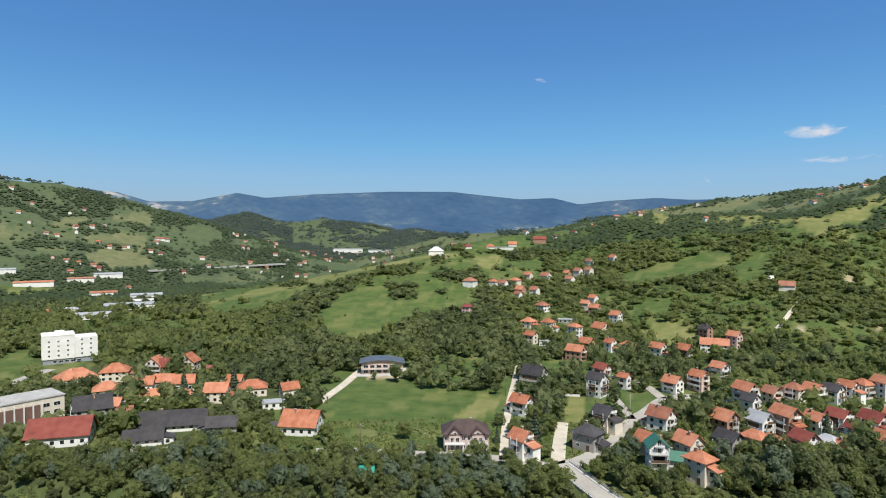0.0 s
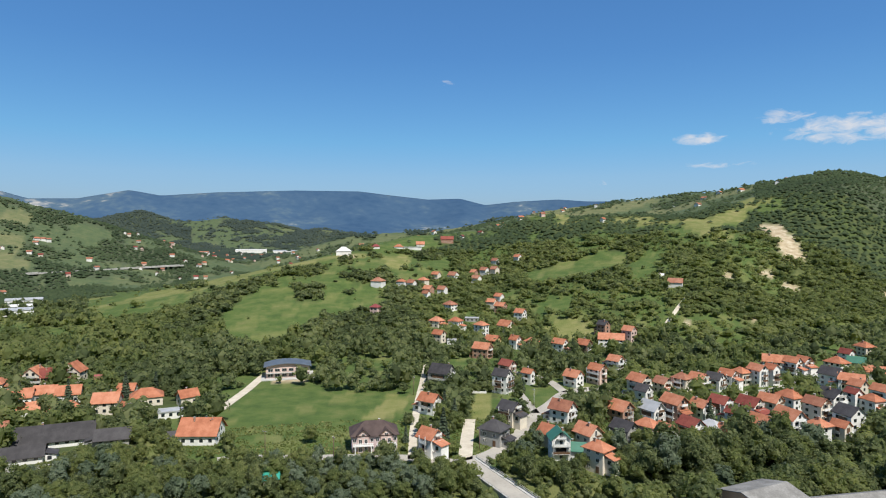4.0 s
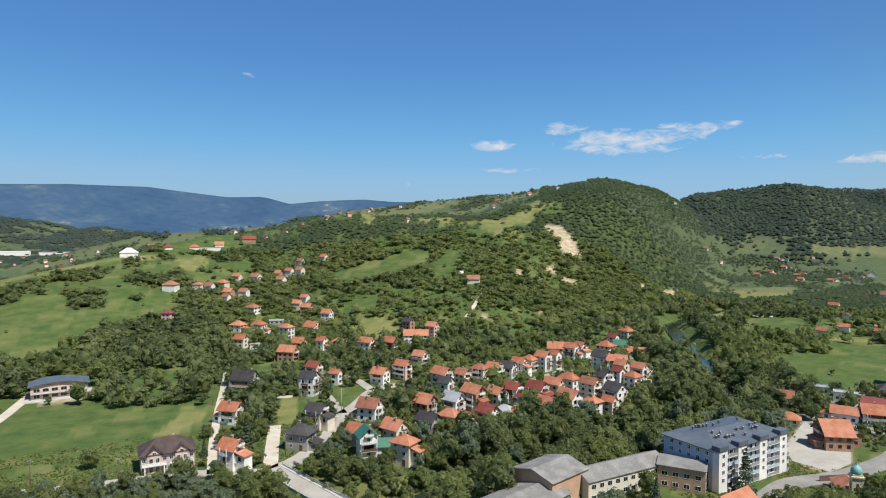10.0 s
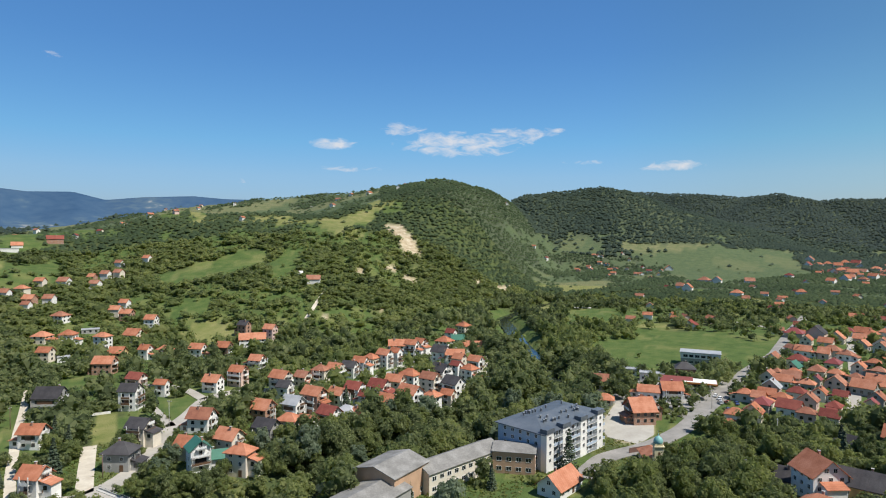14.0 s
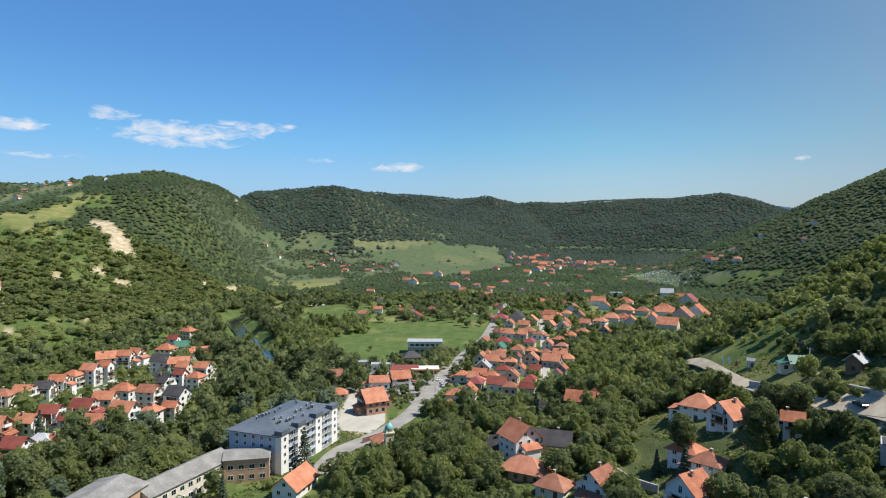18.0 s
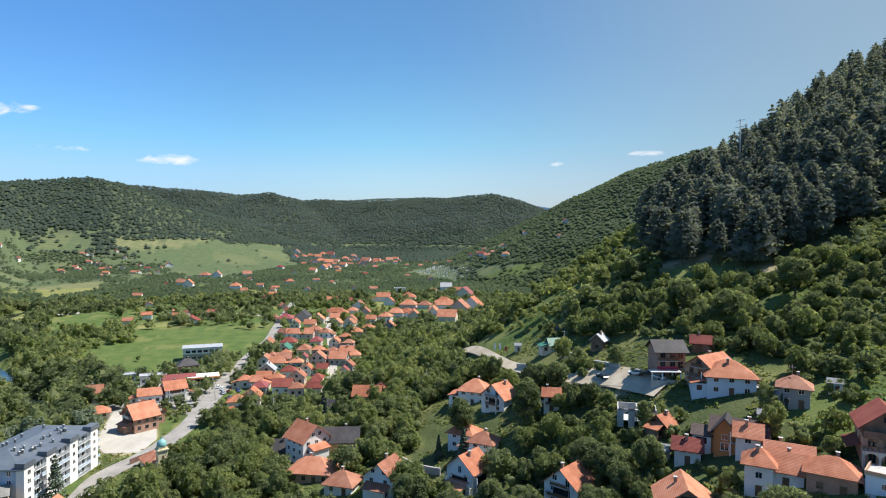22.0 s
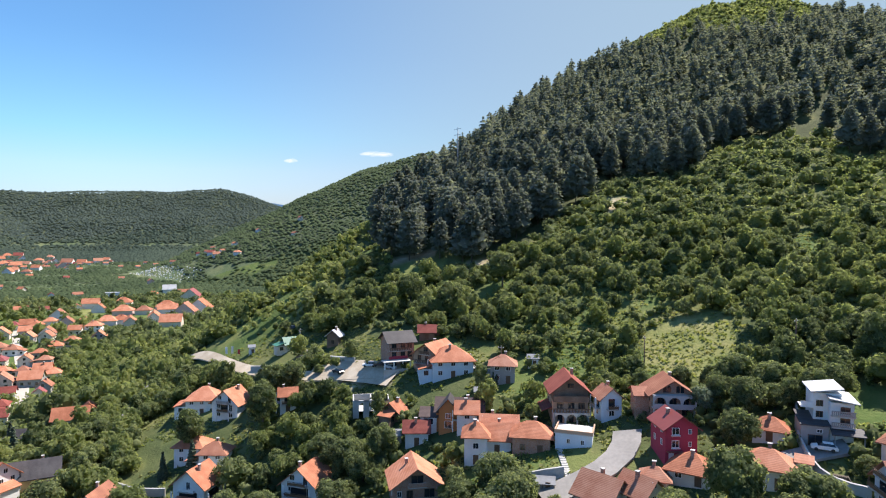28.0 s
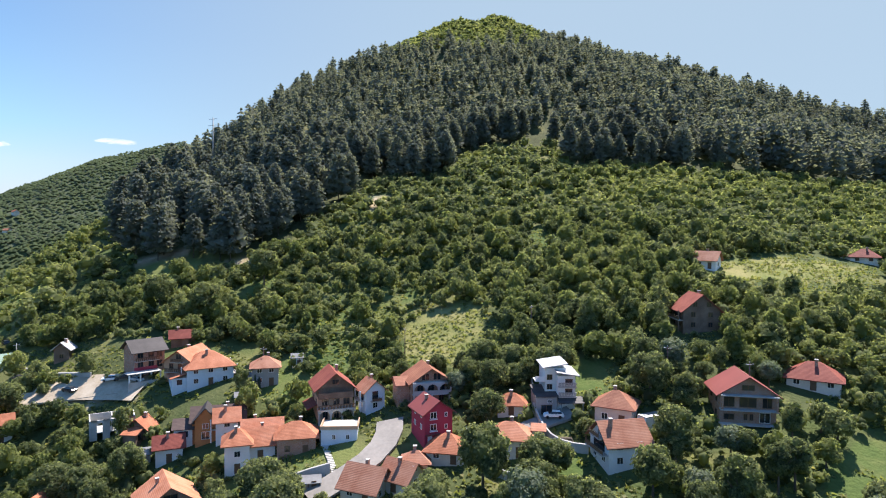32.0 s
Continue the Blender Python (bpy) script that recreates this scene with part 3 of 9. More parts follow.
# ---- roads and lanes ----
road("main_road", 7, "asphalt", [(22.5, 208.7), (26.7, 212.8), (32.3, 215.2), (39.4, 223.9), (48.6, 238.0), (60.3, 264.5), (69.7, 276.5), (82.5, 298.3), (95.4, 306.1), (107.5, 305.1), (114.4, 297.9)])
road("drive", 5, "gravel", [(23.6, 206.0), (23.4, 211.0), (26.4, 231.8), (30.7, 259.0)])
road("lane", 3.2, "gravel", [(5.2, 214.4), (6.4, 244.7), (9.8, 289.9), (13.1, 322.3), (17.2, 367.7)])
road("street", 5.5, "asphalt", [(23.0, 209.7), (3.0, 216.5), (-17.1, 218.0), (-35.5, 218.3), (-56.7, 220.2), (-62.4, 217.9)])
road("side_street", 4, "asphalt", [(60.7, 266.1), (60.5, 289.7), (59.9, 307.5)])
road("approach", 5, "asphalt", [(67.1, 344.7), (75.0, 339.3), (81.5, 323.4), (83.1, 300.5)])
road("field_road", 4.5, "gravel", [(-62.1, 338.7), (-73.5, 350.6), (-75.2, 315.7), (-79.4, 277.6), (-81.8, 252.0), (-84.1, 231.6)])
road("estate_street", 8.5, "asphalt", [(113.2, 279.4), (129.2, 281.2), (147.6, 280.1), (164.6, 287.2), (191.8, 297.4), (216.0, 311.1), (231.3, 326.0)])
road("estate_lane", 7, "asphalt", [(101.0, 249.0), (122.2, 242.2), (137.5, 234.8), (158.1, 244.8), (166.9, 240.0), (197.7, 247.4)])
road("back_lane", 4, "gravel", [(218.0, 252.4), (238.6, 277.3), (258.2, 301.2)])
road("valley_road", 7.5, "worn", [(155.8, 132.4), (176.5, 139.9), (200.1, 137.0), (226.5, 140.7), (267.4, 153.0), (317.1, 166.5), (347.5, 177.7), (420.4, 194.6), (521.1, 229.8), (639.0, 268.0)])
road("hill_street", 5, "worn", [(218.1, 51.9), (243.7, 52.6), (262.9, 50.9), (282.9, 49.7), (284.6, 42.3)])
road("hillside_road", 4.5, "dirt", [(286.5, 38.5), (280.0, 32.6), (252.4, 19.3), (224.6, 4.9), (204.6, -6.8), (193.5, -17.2), (183.5, -30.0)])
road("yard_street", 6, "worn", [(107.7, -49.0), (107.2, -57.8), (108.3, -63.6), (109.9, -68.6), (113.2, -72.1), (117.6, -73.4)])
road("upper_drive", 4, "worn", [(93.9, -83.0), (91.9, -92.4), (88.3, -98.8), (88.2, -100.5)])
road("hill_track", 3, "gravel", [(200.0, 444.6), (220.7, 469.6), (244.0, 497.5)])
road("town_street", 5, "asphalt", [(301.8, 107.0), (342.2, 119.7), (390.8, 137.6), (455.7, 162.0), (546.4, 196.1)])
road("far_road", 6, "asphalt", [(542.3, 317.3), (541.8, 278.6), (528.0, 232.8)])
road("west_road", 7, "asphalt", [(-246.0, 291.7), (-250.8, 312.9), (-252.0, 336.0)])
road("west_street", 5, "asphalt", [(-158.4, 202.1), (-129.8, 212.7), (-110.8, 217.0)])

# ---- open ground kept free of trees ----
CLEARINGS = []
CLEARINGS.append([(-300, 352), (-232, 352), (-214, 318), (-268, 312)])
CLEARINGS.append([(276, 33), (245, 14), (203, -12), (196, -22), (160, -53), (150, -50), (171, -31), (187, -16), (216, 4), (259, 29)])
CLEARINGS.append([(106, -48), (123, -57), (120, -67), (112, -77), (102, -72), (100, -63), (100, -54)])
CLEARINGS.append([(127, -36), (132, -41), (121, -57), (107, -50)])
CLEARINGS.append([(175, 149), (211, 167), (243, 186), (241, 162), (223, 141), (198, 135), (171, 131), (152, 129)])
CLEARINGS.append([(127, 133), (159, 128), (205, 142), (227, 135), (218, 126), (178, 121), (144, 122)])
CLEARINGS.append([(91, -82), (89, -99), (85, -97), (85, -80)])
CLEARINGS.append([(19, 200), (22, 212), (32, 262), (38, 260), (28, 207)])
CLEARINGS.append([(3, 210), (7, 312), (16, 376), (17, 360), (9, 273), (7, 209)])

# ---- houses ----
def stucco(name, c, d=0.86):
    return material(name, [tuple(v * d * 0.93 for v in c), tuple(v * d for v in c), c], 0.25, 0.9, bump=0.1, bump_scale=6, vary=0.12, spec=0.2)


WALLS = {"W": stucco("white_render", (0.84, 0.825, 0.79)), "C": stucco("cream_render", (0.74, 0.67, 0.56)), "P": stucco("pink_render", (0.70, 0.52, 0.46)),
         "B": brick_wall("bare_brick", (0.44, 0.21, 0.13), (0.52, 0.28, 0.18), (0.5, 0.45, 0.4)), "G": stucco("grey_render", (0.36, 0.35, 0.33)),
         "Y": stucco("ochre_render", (0.62, 0.45, 0.22)), "O": stucco("orange_render", (0.58, 0.22, 0.08)), "R": stucco("crimson_render", (0.42, 0.06, 0.09)),
         "L": stucco("pale_blue_render", (0.66, 0.74, 0.80)), "D": material("dark_timber", [(0.10, 0.065, 0.045), (0.17, 0.11, 0.075), (0.24, 0.17, 0.12)], 0.5, 0.85),
         "T": stucco("tan_render", (0.55, 0.36, 0.24))}
WALL_WORDS = {"W": "white rendered", "C": "cream rendered", "P": "pink rendered", "B": "unplastered brick", "G": "grey rendered", "Y": "ochre", "O": "orange rendered",
              "R": "crimson rendered", "L": "pale blue rendered", "D": "dark timber-clad", "T": "tan rendered"}
ROOFS = {"o": tile_roof("orange_tiles", [(0.32, 0.115, 0.062), (0.45, 0.175, 0.098), (0.55, 0.245, 0.15)]),
         "r": tile_roof("dark_red_tiles", [(0.17, 0.045, 0.035), (0.235, 0.065, 0.05), (0.29, 0.09, 0.065)]),
         "b": tile_roof("weathered_tiles", [(0.25, 0.10, 0.065), (0.335, 0.145, 0.09), (0.42, 0.21, 0.14)]),
         "g": tile_roof("dark_grey_tiles", [(0.045, 0.042, 0.044), (0.065, 0.06, 0.062), (0.09, 0.085, 0.085)], rough=0.6),
         "m": material("red_sheet_metal", [(0.21, 0.05, 0.042), (0.27, 0.066, 0.056)], 0.3, 0.45, vary=0.2),
         "s": material("pale_sheet_metal", [(0.29, 0.298, 0.305), (0.37, 0.378, 0.385), (0.45, 0.45, 0.45)], 0.3, 0.5, vary=0.2),
         "e": material("green_sheet_metal", [(0.035, 0.13, 0.085), (0.05, 0.18, 0.12)], 0.3, 0.5),
         "k": tile_roof("dark_brown_tiles", [(0.07, 0.05, 0.048), (0.095, 0.068, 0.062), (0.125, 0.09, 0.08)]),
         "W": stucco("white_roof", (0.7, 0.69, 0.66))}
ROOF_WORDS = {"o": "orange clay-tiled", "r": "dark red tiled", "b": "weathered brown-red tiled", "g": "dark grey tiled", "m": "red sheet-metal", "s": "pale sheet-metal", "e": "green sheet-metal", "k": "dark brown tiled", "W": "white"}
FRAME = material("white_frames", [(0.7, 0.7, 0.68), (0.8, 0.8, 0.78)], 1.0, 0.5)
WOODEN = material("brown_frames", [(0.10, 0.055, 0.03), (0.16, 0.09, 0.05)], 1.0, 0.6)
CONCRETE = material("concrete", [(0.34, 0.33, 0.31), (0.42, 0.41, 0.385), (0.5, 0.49, 0.46)], 0.3, 0.9, bump=0.15, vary=0.2, spec=0.15)
STEEL = material("grey_steel", [(0.28, 0.29, 0.3), (0.36, 0.37, 0.38)], 1.0, 0.5, metal=0.6)
PANE = bpy.data.materials.new("window_glass")
PANE.use_nodes = True
PANE.node_tree.nodes["Principled BSDF"].inputs["Base Color"].default_value = (0.02, 0.025, 0.03, 1)
PANE.node_tree.nodes["Principled BSDF"].inputs["Roughness"].default_value = 0.06
PANE.node_tree.nodes["Principled BSDF"].inputs["Specular IOR Level"].default_value = 0.7


def boxes_mesh(name, boxes, mats, which=None):
    """One mesh of several boxes (x0, y0, z0, x1, y1, z1)."""
    verts, faces, idx = [], [], []
    for k, (x0, y0, z0, x1, y1, z1) in enumerate(boxes):
        o = len(verts)
        verts += [(x0, y0, z0), (x1, y0, z0), (x1, y1, z0), (x0, y1, z0), (x0, y0, z1), (x1, y0, z1), (x1, y1, z1), (x0, y1, z1)]
        faces += [(o, o + 3, o + 2, o + 1), (o + 4, o + 5, o + 6, o + 7), (o, o + 1, o + 5, o + 4), (o + 1, o + 2, o + 6, o + 5), (o + 2, o + 3, o + 7, o + 6), (o + 3, o, o + 4, o + 7)]
        idx += [which[k] if which else 0] * 6
    return raw_mesh(name, verts, faces, mats, False, idx)


def poly_mesh(name, verts, faces, mats):
    me = bpy.data.meshes.new(name)
    me.from_pydata([tuple(v) for v in verts], [], faces)
    for m in mats:
        me.materials.append(m)
    me.update()
    return me


def part(name, me, parent, m=None, label=""):
    ob = new(name, me)
    ob.parent = parent
    if m is not None:
        ob.matrix_local = m
    if label:
        ob["label"] = label
    return ob


def grid_solid(name, xs, zs, solid, y0, y1, mats):
    """One connected flat solid: the cells of a grid that are filled, with thickness."""
    nx, nz = len(xs), len(zs)
    verts = [(x, y, z) for y in (y0, y1) for z in zs for x in xs]
    o = nx * nz
    at = lambda i, k: k * nx + i
    faces = []
    full = lambda i, k: 0 <= i < nx - 1 and 0 <= k < nz - 1 and solid(i, k)
    for i in range(nx - 1):
        for k in range(nz - 1):
            if not full(i, k):
                continue
            a, b, c, d = at(i, k), at(i + 1, k), at(i + 1, k + 1), at(i, k + 1)
            faces += [(a, b, c, d), (o + d, o + c, o + b, o + a)]
            for p, q, free in ((a, b, full(i, k - 1)), (b, c, full(i + 1, k)), (c, d, full(i, k + 1)), (d, a, full(i - 1, k))):
                if not free:
                    faces.append((p, o + p, o + q, q))
    used = sorted({v for f in faces for v in f})
    back = {v: n for n, v in enumerate(used)}
    return raw_mesh(name, [verts[v] for v in used], [[back[v] for v in f] for f in faces], mats)


def window_meshes(w, h, frame):
    t = 0.09
    rim = grid_solid("window", [-w / 2, -w / 2 + t, -t / 3, t / 3, w / 2 - t, w / 2], [0, t, h - t, h], lambda i, k: i in (0, 2, 4) or k in (0, 2), -0.07, 0.02, [frame])
    pane = boxes_mesh("pane", [(-w / 2 + t, -0.025, t, w / 2 - t, 0.015, h - t)], [PANE])
    return rim, pane


def railing_mesh(long, mat):
    n = max(4, int(long / 0.9))
    xs = sorted([-long / 2 + i * (long - 0.06) / n for i in range(n + 1)] + [-long / 2 + i * (long - 0.06) / n + 0.06 for i in range(n + 1)])
    return grid_solid("railing", xs, [0.06, 0.2, 0.8, 0.95, 1.03], lambda i, k: i % 2 == 0 or k in (1, 3), -1.22, -1.17, [mat])


WINDOW = {("W", False): window_meshes(1.3, 1.35, FRAME), ("W", True): window_meshes(1.15, 2.1, FRAME), ("D", False): window_meshes(1.2, 1.3, WOODEN), ("D", True): window_meshes(1.1, 2.1, WOODEN)}
SMALL_PANE = boxes_mesh("window", [(-0.65, -0.05, 0, 0.65, 0.02, 1.35)], [PANE])
DOOR = boxes_mesh("door", [(-0.5, -0.06, 0, 0.5, 0.02, 2.1), (-0.6, -0.1, 0, -0.5, 0.02, 2.2), (0.5, -0.1, 0, 0.6, 0.02, 2.2), (-0.5, -0.1, 2.1, 0.5, 0.02, 2.2)], [WOODEN])
GARAGE = boxes_mesh("garage_door", [(-1.3, -0.05, 0.02 + 0.44 * k, 1.3, 0.02, 0.44 * k + 0.42) for k in range(5)], [FRAME])
CHIMNEY = boxes_mesh("chimney", [(-0.3, -0.3, -1.2, 0.3, 0.3, 1.0), (-0.4, -0.4, 1.0, 0.4, 0.4, 1.12)], [WALLS["B"], CONCRETE], [0, 1])
HOUSES = []          # x, y, reach: kept clear of plants
YARDS = []           # x, y, reach: kept clear of trees only
rnd = random.Random(7)


def roof_mesh(kind, w, d, rise, cover, over=0.8, thick=0.2):
    """Tiled slopes with thickness over a body w by d; the ridge runs along x."""
    a, b = w / 2 + over, d / 2 + over
    drop = rise * over / (d / 2)
    if kind == "hip":
        r = max(0.4, w / 2 - d / 2 * 0.95)
        top = [(-a, -b, -drop), (a, -b, -drop), (a, b, -drop), (-a, b, -drop), (-r, 0, rise), (r, 0, rise)]
        faces = [(0, 1, 5, 4), (2, 3, 4, 5), (1, 2, 5), (3, 0, 4)]
        rim = [(0, 1), (1, 2), (2, 3), (3, 0)]
    else:
        top = [(-a, -b, -drop), (a, -b, -drop), (a, b, -drop), (-a, b, -drop), (-a, 0, rise), (a, 0, rise)]
        faces = [(0, 1, 5, 4), (2, 3, 4, 5)]
        rim = [(0, 1), (1, 5), (5, 2), (2, 3), (3, 4), (4, 0)]
    n = len(top)
    verts = [(x, y, z + thick) for x, y, z in top] + top
    allf = list(faces) + [tuple(i + n for i in reversed(f)) for f in faces]
    allf += [(i + n, j + n, j, i) for i, j in rim]
    me = poly_mesh("roof", verts, allf, [ROOFS[cover]])
    return me


def house(x, y, turn, w, d, storeys, roof, walls, cover, detail=None):
    near = math.hypot(x, y)
    detail = near < 235 if detail is None else detail
    if x > 1.75 * y and 280 < near < 520:               # the close-built town: small houses, some turned across
        w, d, turn = min(w, 12.0) * 0.88, min(d, 9.5) * 0.88, turn + (90 if int(x * 7 + y * 3) % 3 == 0 else int(x * 5) % 13 - 6)
    if roof == "gy":                                   # gable towards the front
        w, d, turn, front_gable = d, w, turn + 90, True
    else:
        front_gable = False
    R = Matrix.Rotation(radians(turn), 3, "Z")
    corners = [Vector((x, y, 0)) + R @ Vector((sx * w / 2, sy * d / 2, 0)) for sx in (-1, 1) for sy in (-1, 1)]
    zs = [height(c.x, c.y) for c in corners]
    base, low = min(zs) + 0.18 * (max(zs) - min(zs)), min(zs) - 0.8
    tall = 0.35 + 2.6 * storeys
    thing = new("house")
    words = {1: "single-storey", 2: "two-storey", 3: "three-storey"}.get(round(storeys), "tall")
    form = {"hip": "hipped", "flat": "flat"}.get(roof, "gabled")
    tagged(thing, f"{words} {WALL_WORDS[walls]} house with {ROOF_WORDS[cover]} {form} roof", "house", "houses of the valley")
    thing.matrix_world = pose(x, y, base, 0, 0, turn)
    reach = math.hypot(w, d) / 2
    HOUSES.append((x, y, reach))
    if near < (760 if x > 3 * y else 480):             # open yard, laid towards the camera so that the house shows
        away = 6.5 if near < 260 else 9.0 if near < 480 else 14.0
        YARDS.append((x * (1 - away / near), y * (1 - away / near), reach * (0.9 if near < 260 else 1.1)))
        if x > y and near < 260:                                  # on the east side a second clearing towards the camera, to fit its view
            YARDS.append((x * (1 - 12 / near), y * (1 - 12 / near), reach * 0.7))
    sink = low - base
    rise = 0 if roof == "flat" else (0.34 if roof == "hip" else 0.42) * d
    body = [(-w / 2, -d / 2, sink), (w / 2, -d / 2, sink), (w / 2, d / 2, sink), (-w / 2, d / 2, sink), (-w / 2, -d / 2, tall), (w / 2, -d / 2, tall), (w / 2, d / 2, tall), (-w / 2, d / 2, tall)]
    faces = [(0, 1, 5, 4), (2, 3, 7, 6), (3, 2, 1, 0)]
    if roof in ("g", "gy"):
        body += [(-w / 2, 0, tall + rise), (w / 2, 0, tall + rise)]
        faces += [(1, 2, 6, 9, 5), (3, 0, 4, 8, 7), (4, 5, 9, 8), (6, 7, 8, 9)]
    else:
        faces += [(1, 2, 6, 5), (3, 0, 4, 7), (4, 5, 6, 7)]
    part("wall", poly_mesh("wall", body, faces, [WALLS[walls]]), thing)
    if roof == "flat":
        part("roof", boxes_mesh("roof", [(-w / 2 - 0.25, -d / 2 - 0.25, tall, w / 2 + 0.25, d / 2 + 0.25, tall + 0.22), (-w / 2 - 0.25, -d / 2 - 0.25, tall + 0.22, w / 2 + 0.25, -d / 2, tall + 0.5),
                                         (-w / 2 - 0.25, d / 2, tall + 0.22, w / 2 + 0.25, d / 2 + 0.25, tall + 0.5), (-w / 2 - 0.25, -d / 2, tall + 0.22, -w / 2, d / 2, tall + 0.5), (w / 2, -d / 2, tall + 0.22, w / 2 + 0.25, d / 2, tall + 0.5)], [ROOFS[cover]]), thing)
    else:
        part("roof", roof_mesh("hip" if roof == "hip" else "gable", w, d, rise, cover, 0.8 if near < 280 else 0.55), thing, Matrix.Translation((0, 0, tall + 0.01)))
        if detail or rnd.random() < 0.4:
            px = rnd.uniform(-0.3, 0.3) * w * (0.4 if roof == "hip" else 1)
            part("chimney", CHIMNEY, thing, Matrix.Translation((px, rnd.choice((-1, 1)) * d * 0.12, tall + rise * 0.9)))
    if 160 < near < 480 and roof != "flat" and rnd.random() < 0.55:
        # a lower wing against one end or along the back, with a lean-to roof
        sx, aw, ad, ah = rnd.choice((-1, 1)), rnd.uniform(2.6, 4.0), d * rnd.uniform(0.55, 0.85), (0.35 + 2.6 * max(1, round(storeys) - 1)) if storeys > 1 else 2.3
        x0, x1 = (w / 2 - 0.05, w / 2 + aw) if sx > 0 else (-w / 2 - aw, -w / 2 + 0.05)
        wing = part("wing", boxes_mesh("wing", [(x0, -ad / 2, sink, x1, ad / 2, ah)], [WALLS[walls]]), thing)
        hi, lo = ah + 1.15, ah + 0.05
        zl, zr = (hi, lo) if sx > 0 else (lo, hi)
        xa, xb = (w / 2 + 0.01, x1 + 0.5) if sx > 0 else (x0 - 0.5, -w / 2 - 0.01)
        b = ad / 2 + 0.5
        v = [(xa, -b, zl), (xb, -b, zr), (xb, b, zr), (xa, b, zl)]
        v = v + [(p, q, r - 0.16) for p, q, r in v]
        part("roof", poly_mesh("roof", v, [(0, 1, 2, 3), (7, 6, 5, 4), (4, 5, 1, 0), (5, 6, 2, 1), (6, 7, 3, 2), (7, 4, 0, 3)], [ROOFS[cover]]), wing)
        part("window", SMALL_PANE, wing, Matrix.Translation(((x0 + x1) / 2, -ad / 2, ah - 1.75)))
    plinth = max(0.0, base - low - 0.6)
    frames = "D" if walls in "BTD" else "W"
    # openings: side, along, turn
    sides = [((0, -d / 2), w, 0), ((w / 2, 0), d, 90), ((-w / 2, 0), d, 270), ((0, d / 2), w, 180)]
    # only the faces that look towards the flight are ever in view
    for (ox, oy), long, spin in sides if near < 540 else ():
        out_dir = R @ Vector((math.sin(radians(spin)), -math.cos(radians(spin)), 0))
        if out_dir.x * x + out_dir.y * y > 0.25 * near:
            continue
        floors = max(1, int(storeys + 0.3))
        count = max(1, int((long - 0.8) / 2.9))
        gable_side = roof in ("g", "gy") and spin in (90, 270)
        balcony = near < 420 and floors >= 2 and rnd.random() < (0.8 if gable_side else 0.45)
        covered = balcony and floors >= 2 and rnd.random() < 0.5
        for f in range(floors + (1 if gable_side and (rise > 2.2) else 0)):
            n = count if f < floors else (1 if long < 9 else 2)
            for k in range(n):
                at = (k - (n - 1) / 2) * (long - 0.6) / max(count, 1) * (1 if f < floors else 0.8)
                turnm = Matrix.Translation((ox, oy, 0)) @ Matrix.Rotation(radians(spin), 4, "Z") @ Matrix.Translation((at, 0, 0.35 + 2.6 * f + 0.9))
                if f == 0 and k == n // 2 and spin == 0 and detail:
                    part("door", DOOR, thing, Matrix.Translation((ox, oy, 0)) @ Matrix.Rotation(radians(spin), 4, "Z") @ Matrix.Translation((at, 0, 0.3)))
                    continue
                if detail:
                    tallw = balcony and f >= 1 and k == n // 2
                    rim, pane = WINDOW[(frames, tallw)]
                    win = part("window", rim, thing, turnm @ Matrix.Translation((0, 0, -0.8 if tallw else 0)))
                    part("pane", pane, win)
                else:
                    part("window", SMALL_PANE, thing, turnm)
        if balcony:
            bw = long * rnd.choice((0.5, 0.75, 0.96))
            for f in range(1, floors + (1 if gable_side and rise > 2.4 else 0)):
                bb = bw if f < floors else min(bw, long * 0.5)
                m = Matrix.Translation((ox, oy, 0)) @ Matrix.Rotation(radians(spin), 4, "Z") @ Matrix.Translation((0, 0, 0.35 + 2.6 * f))
                slab = part("balcony", boxes_mesh("balcony", [(-bb / 2, -1.25, -0.12, bb / 2, -0.002, 0.06)], [CONCRETE]), thing, m)
                if detail:
                    part("railing", railing_mesh(bb, rnd.choice((FRAME, WOODEN, STEEL, WOODEN))), slab)
                else:
                    part("railing", boxes_mesh("railing", [(-bb / 2, -1.24, 0.06, bb / 2, -1.16, 0.98)], [rnd.choice((FRAME, WOODEN, CONCRETE))]), slab)
                if f == 1:                             # a dark panel painted in for the shaded room behind the balcony
                    part("balcony_door", boxes_mesh("balcony_door", [(-bb * 0.3, -0.08, 0.08, bb * 0.3, 0.03, 2.25)], [PANE if detail else WOODEN]), thing, m)
                if covered and f < floors:
                    for sx in (-1, 1):
                        part("post", boxes_mesh("post", [(sx * (bb / 2 - 0.15) - 0.13, -1.22, -2.6 * f - 0.3, sx * (bb / 2 - 0.15) + 0.13, -0.98, 2.55)], [WALLS[walls] if rnd.random() < 0.6 else FRAME]), thing, m)
    return thing


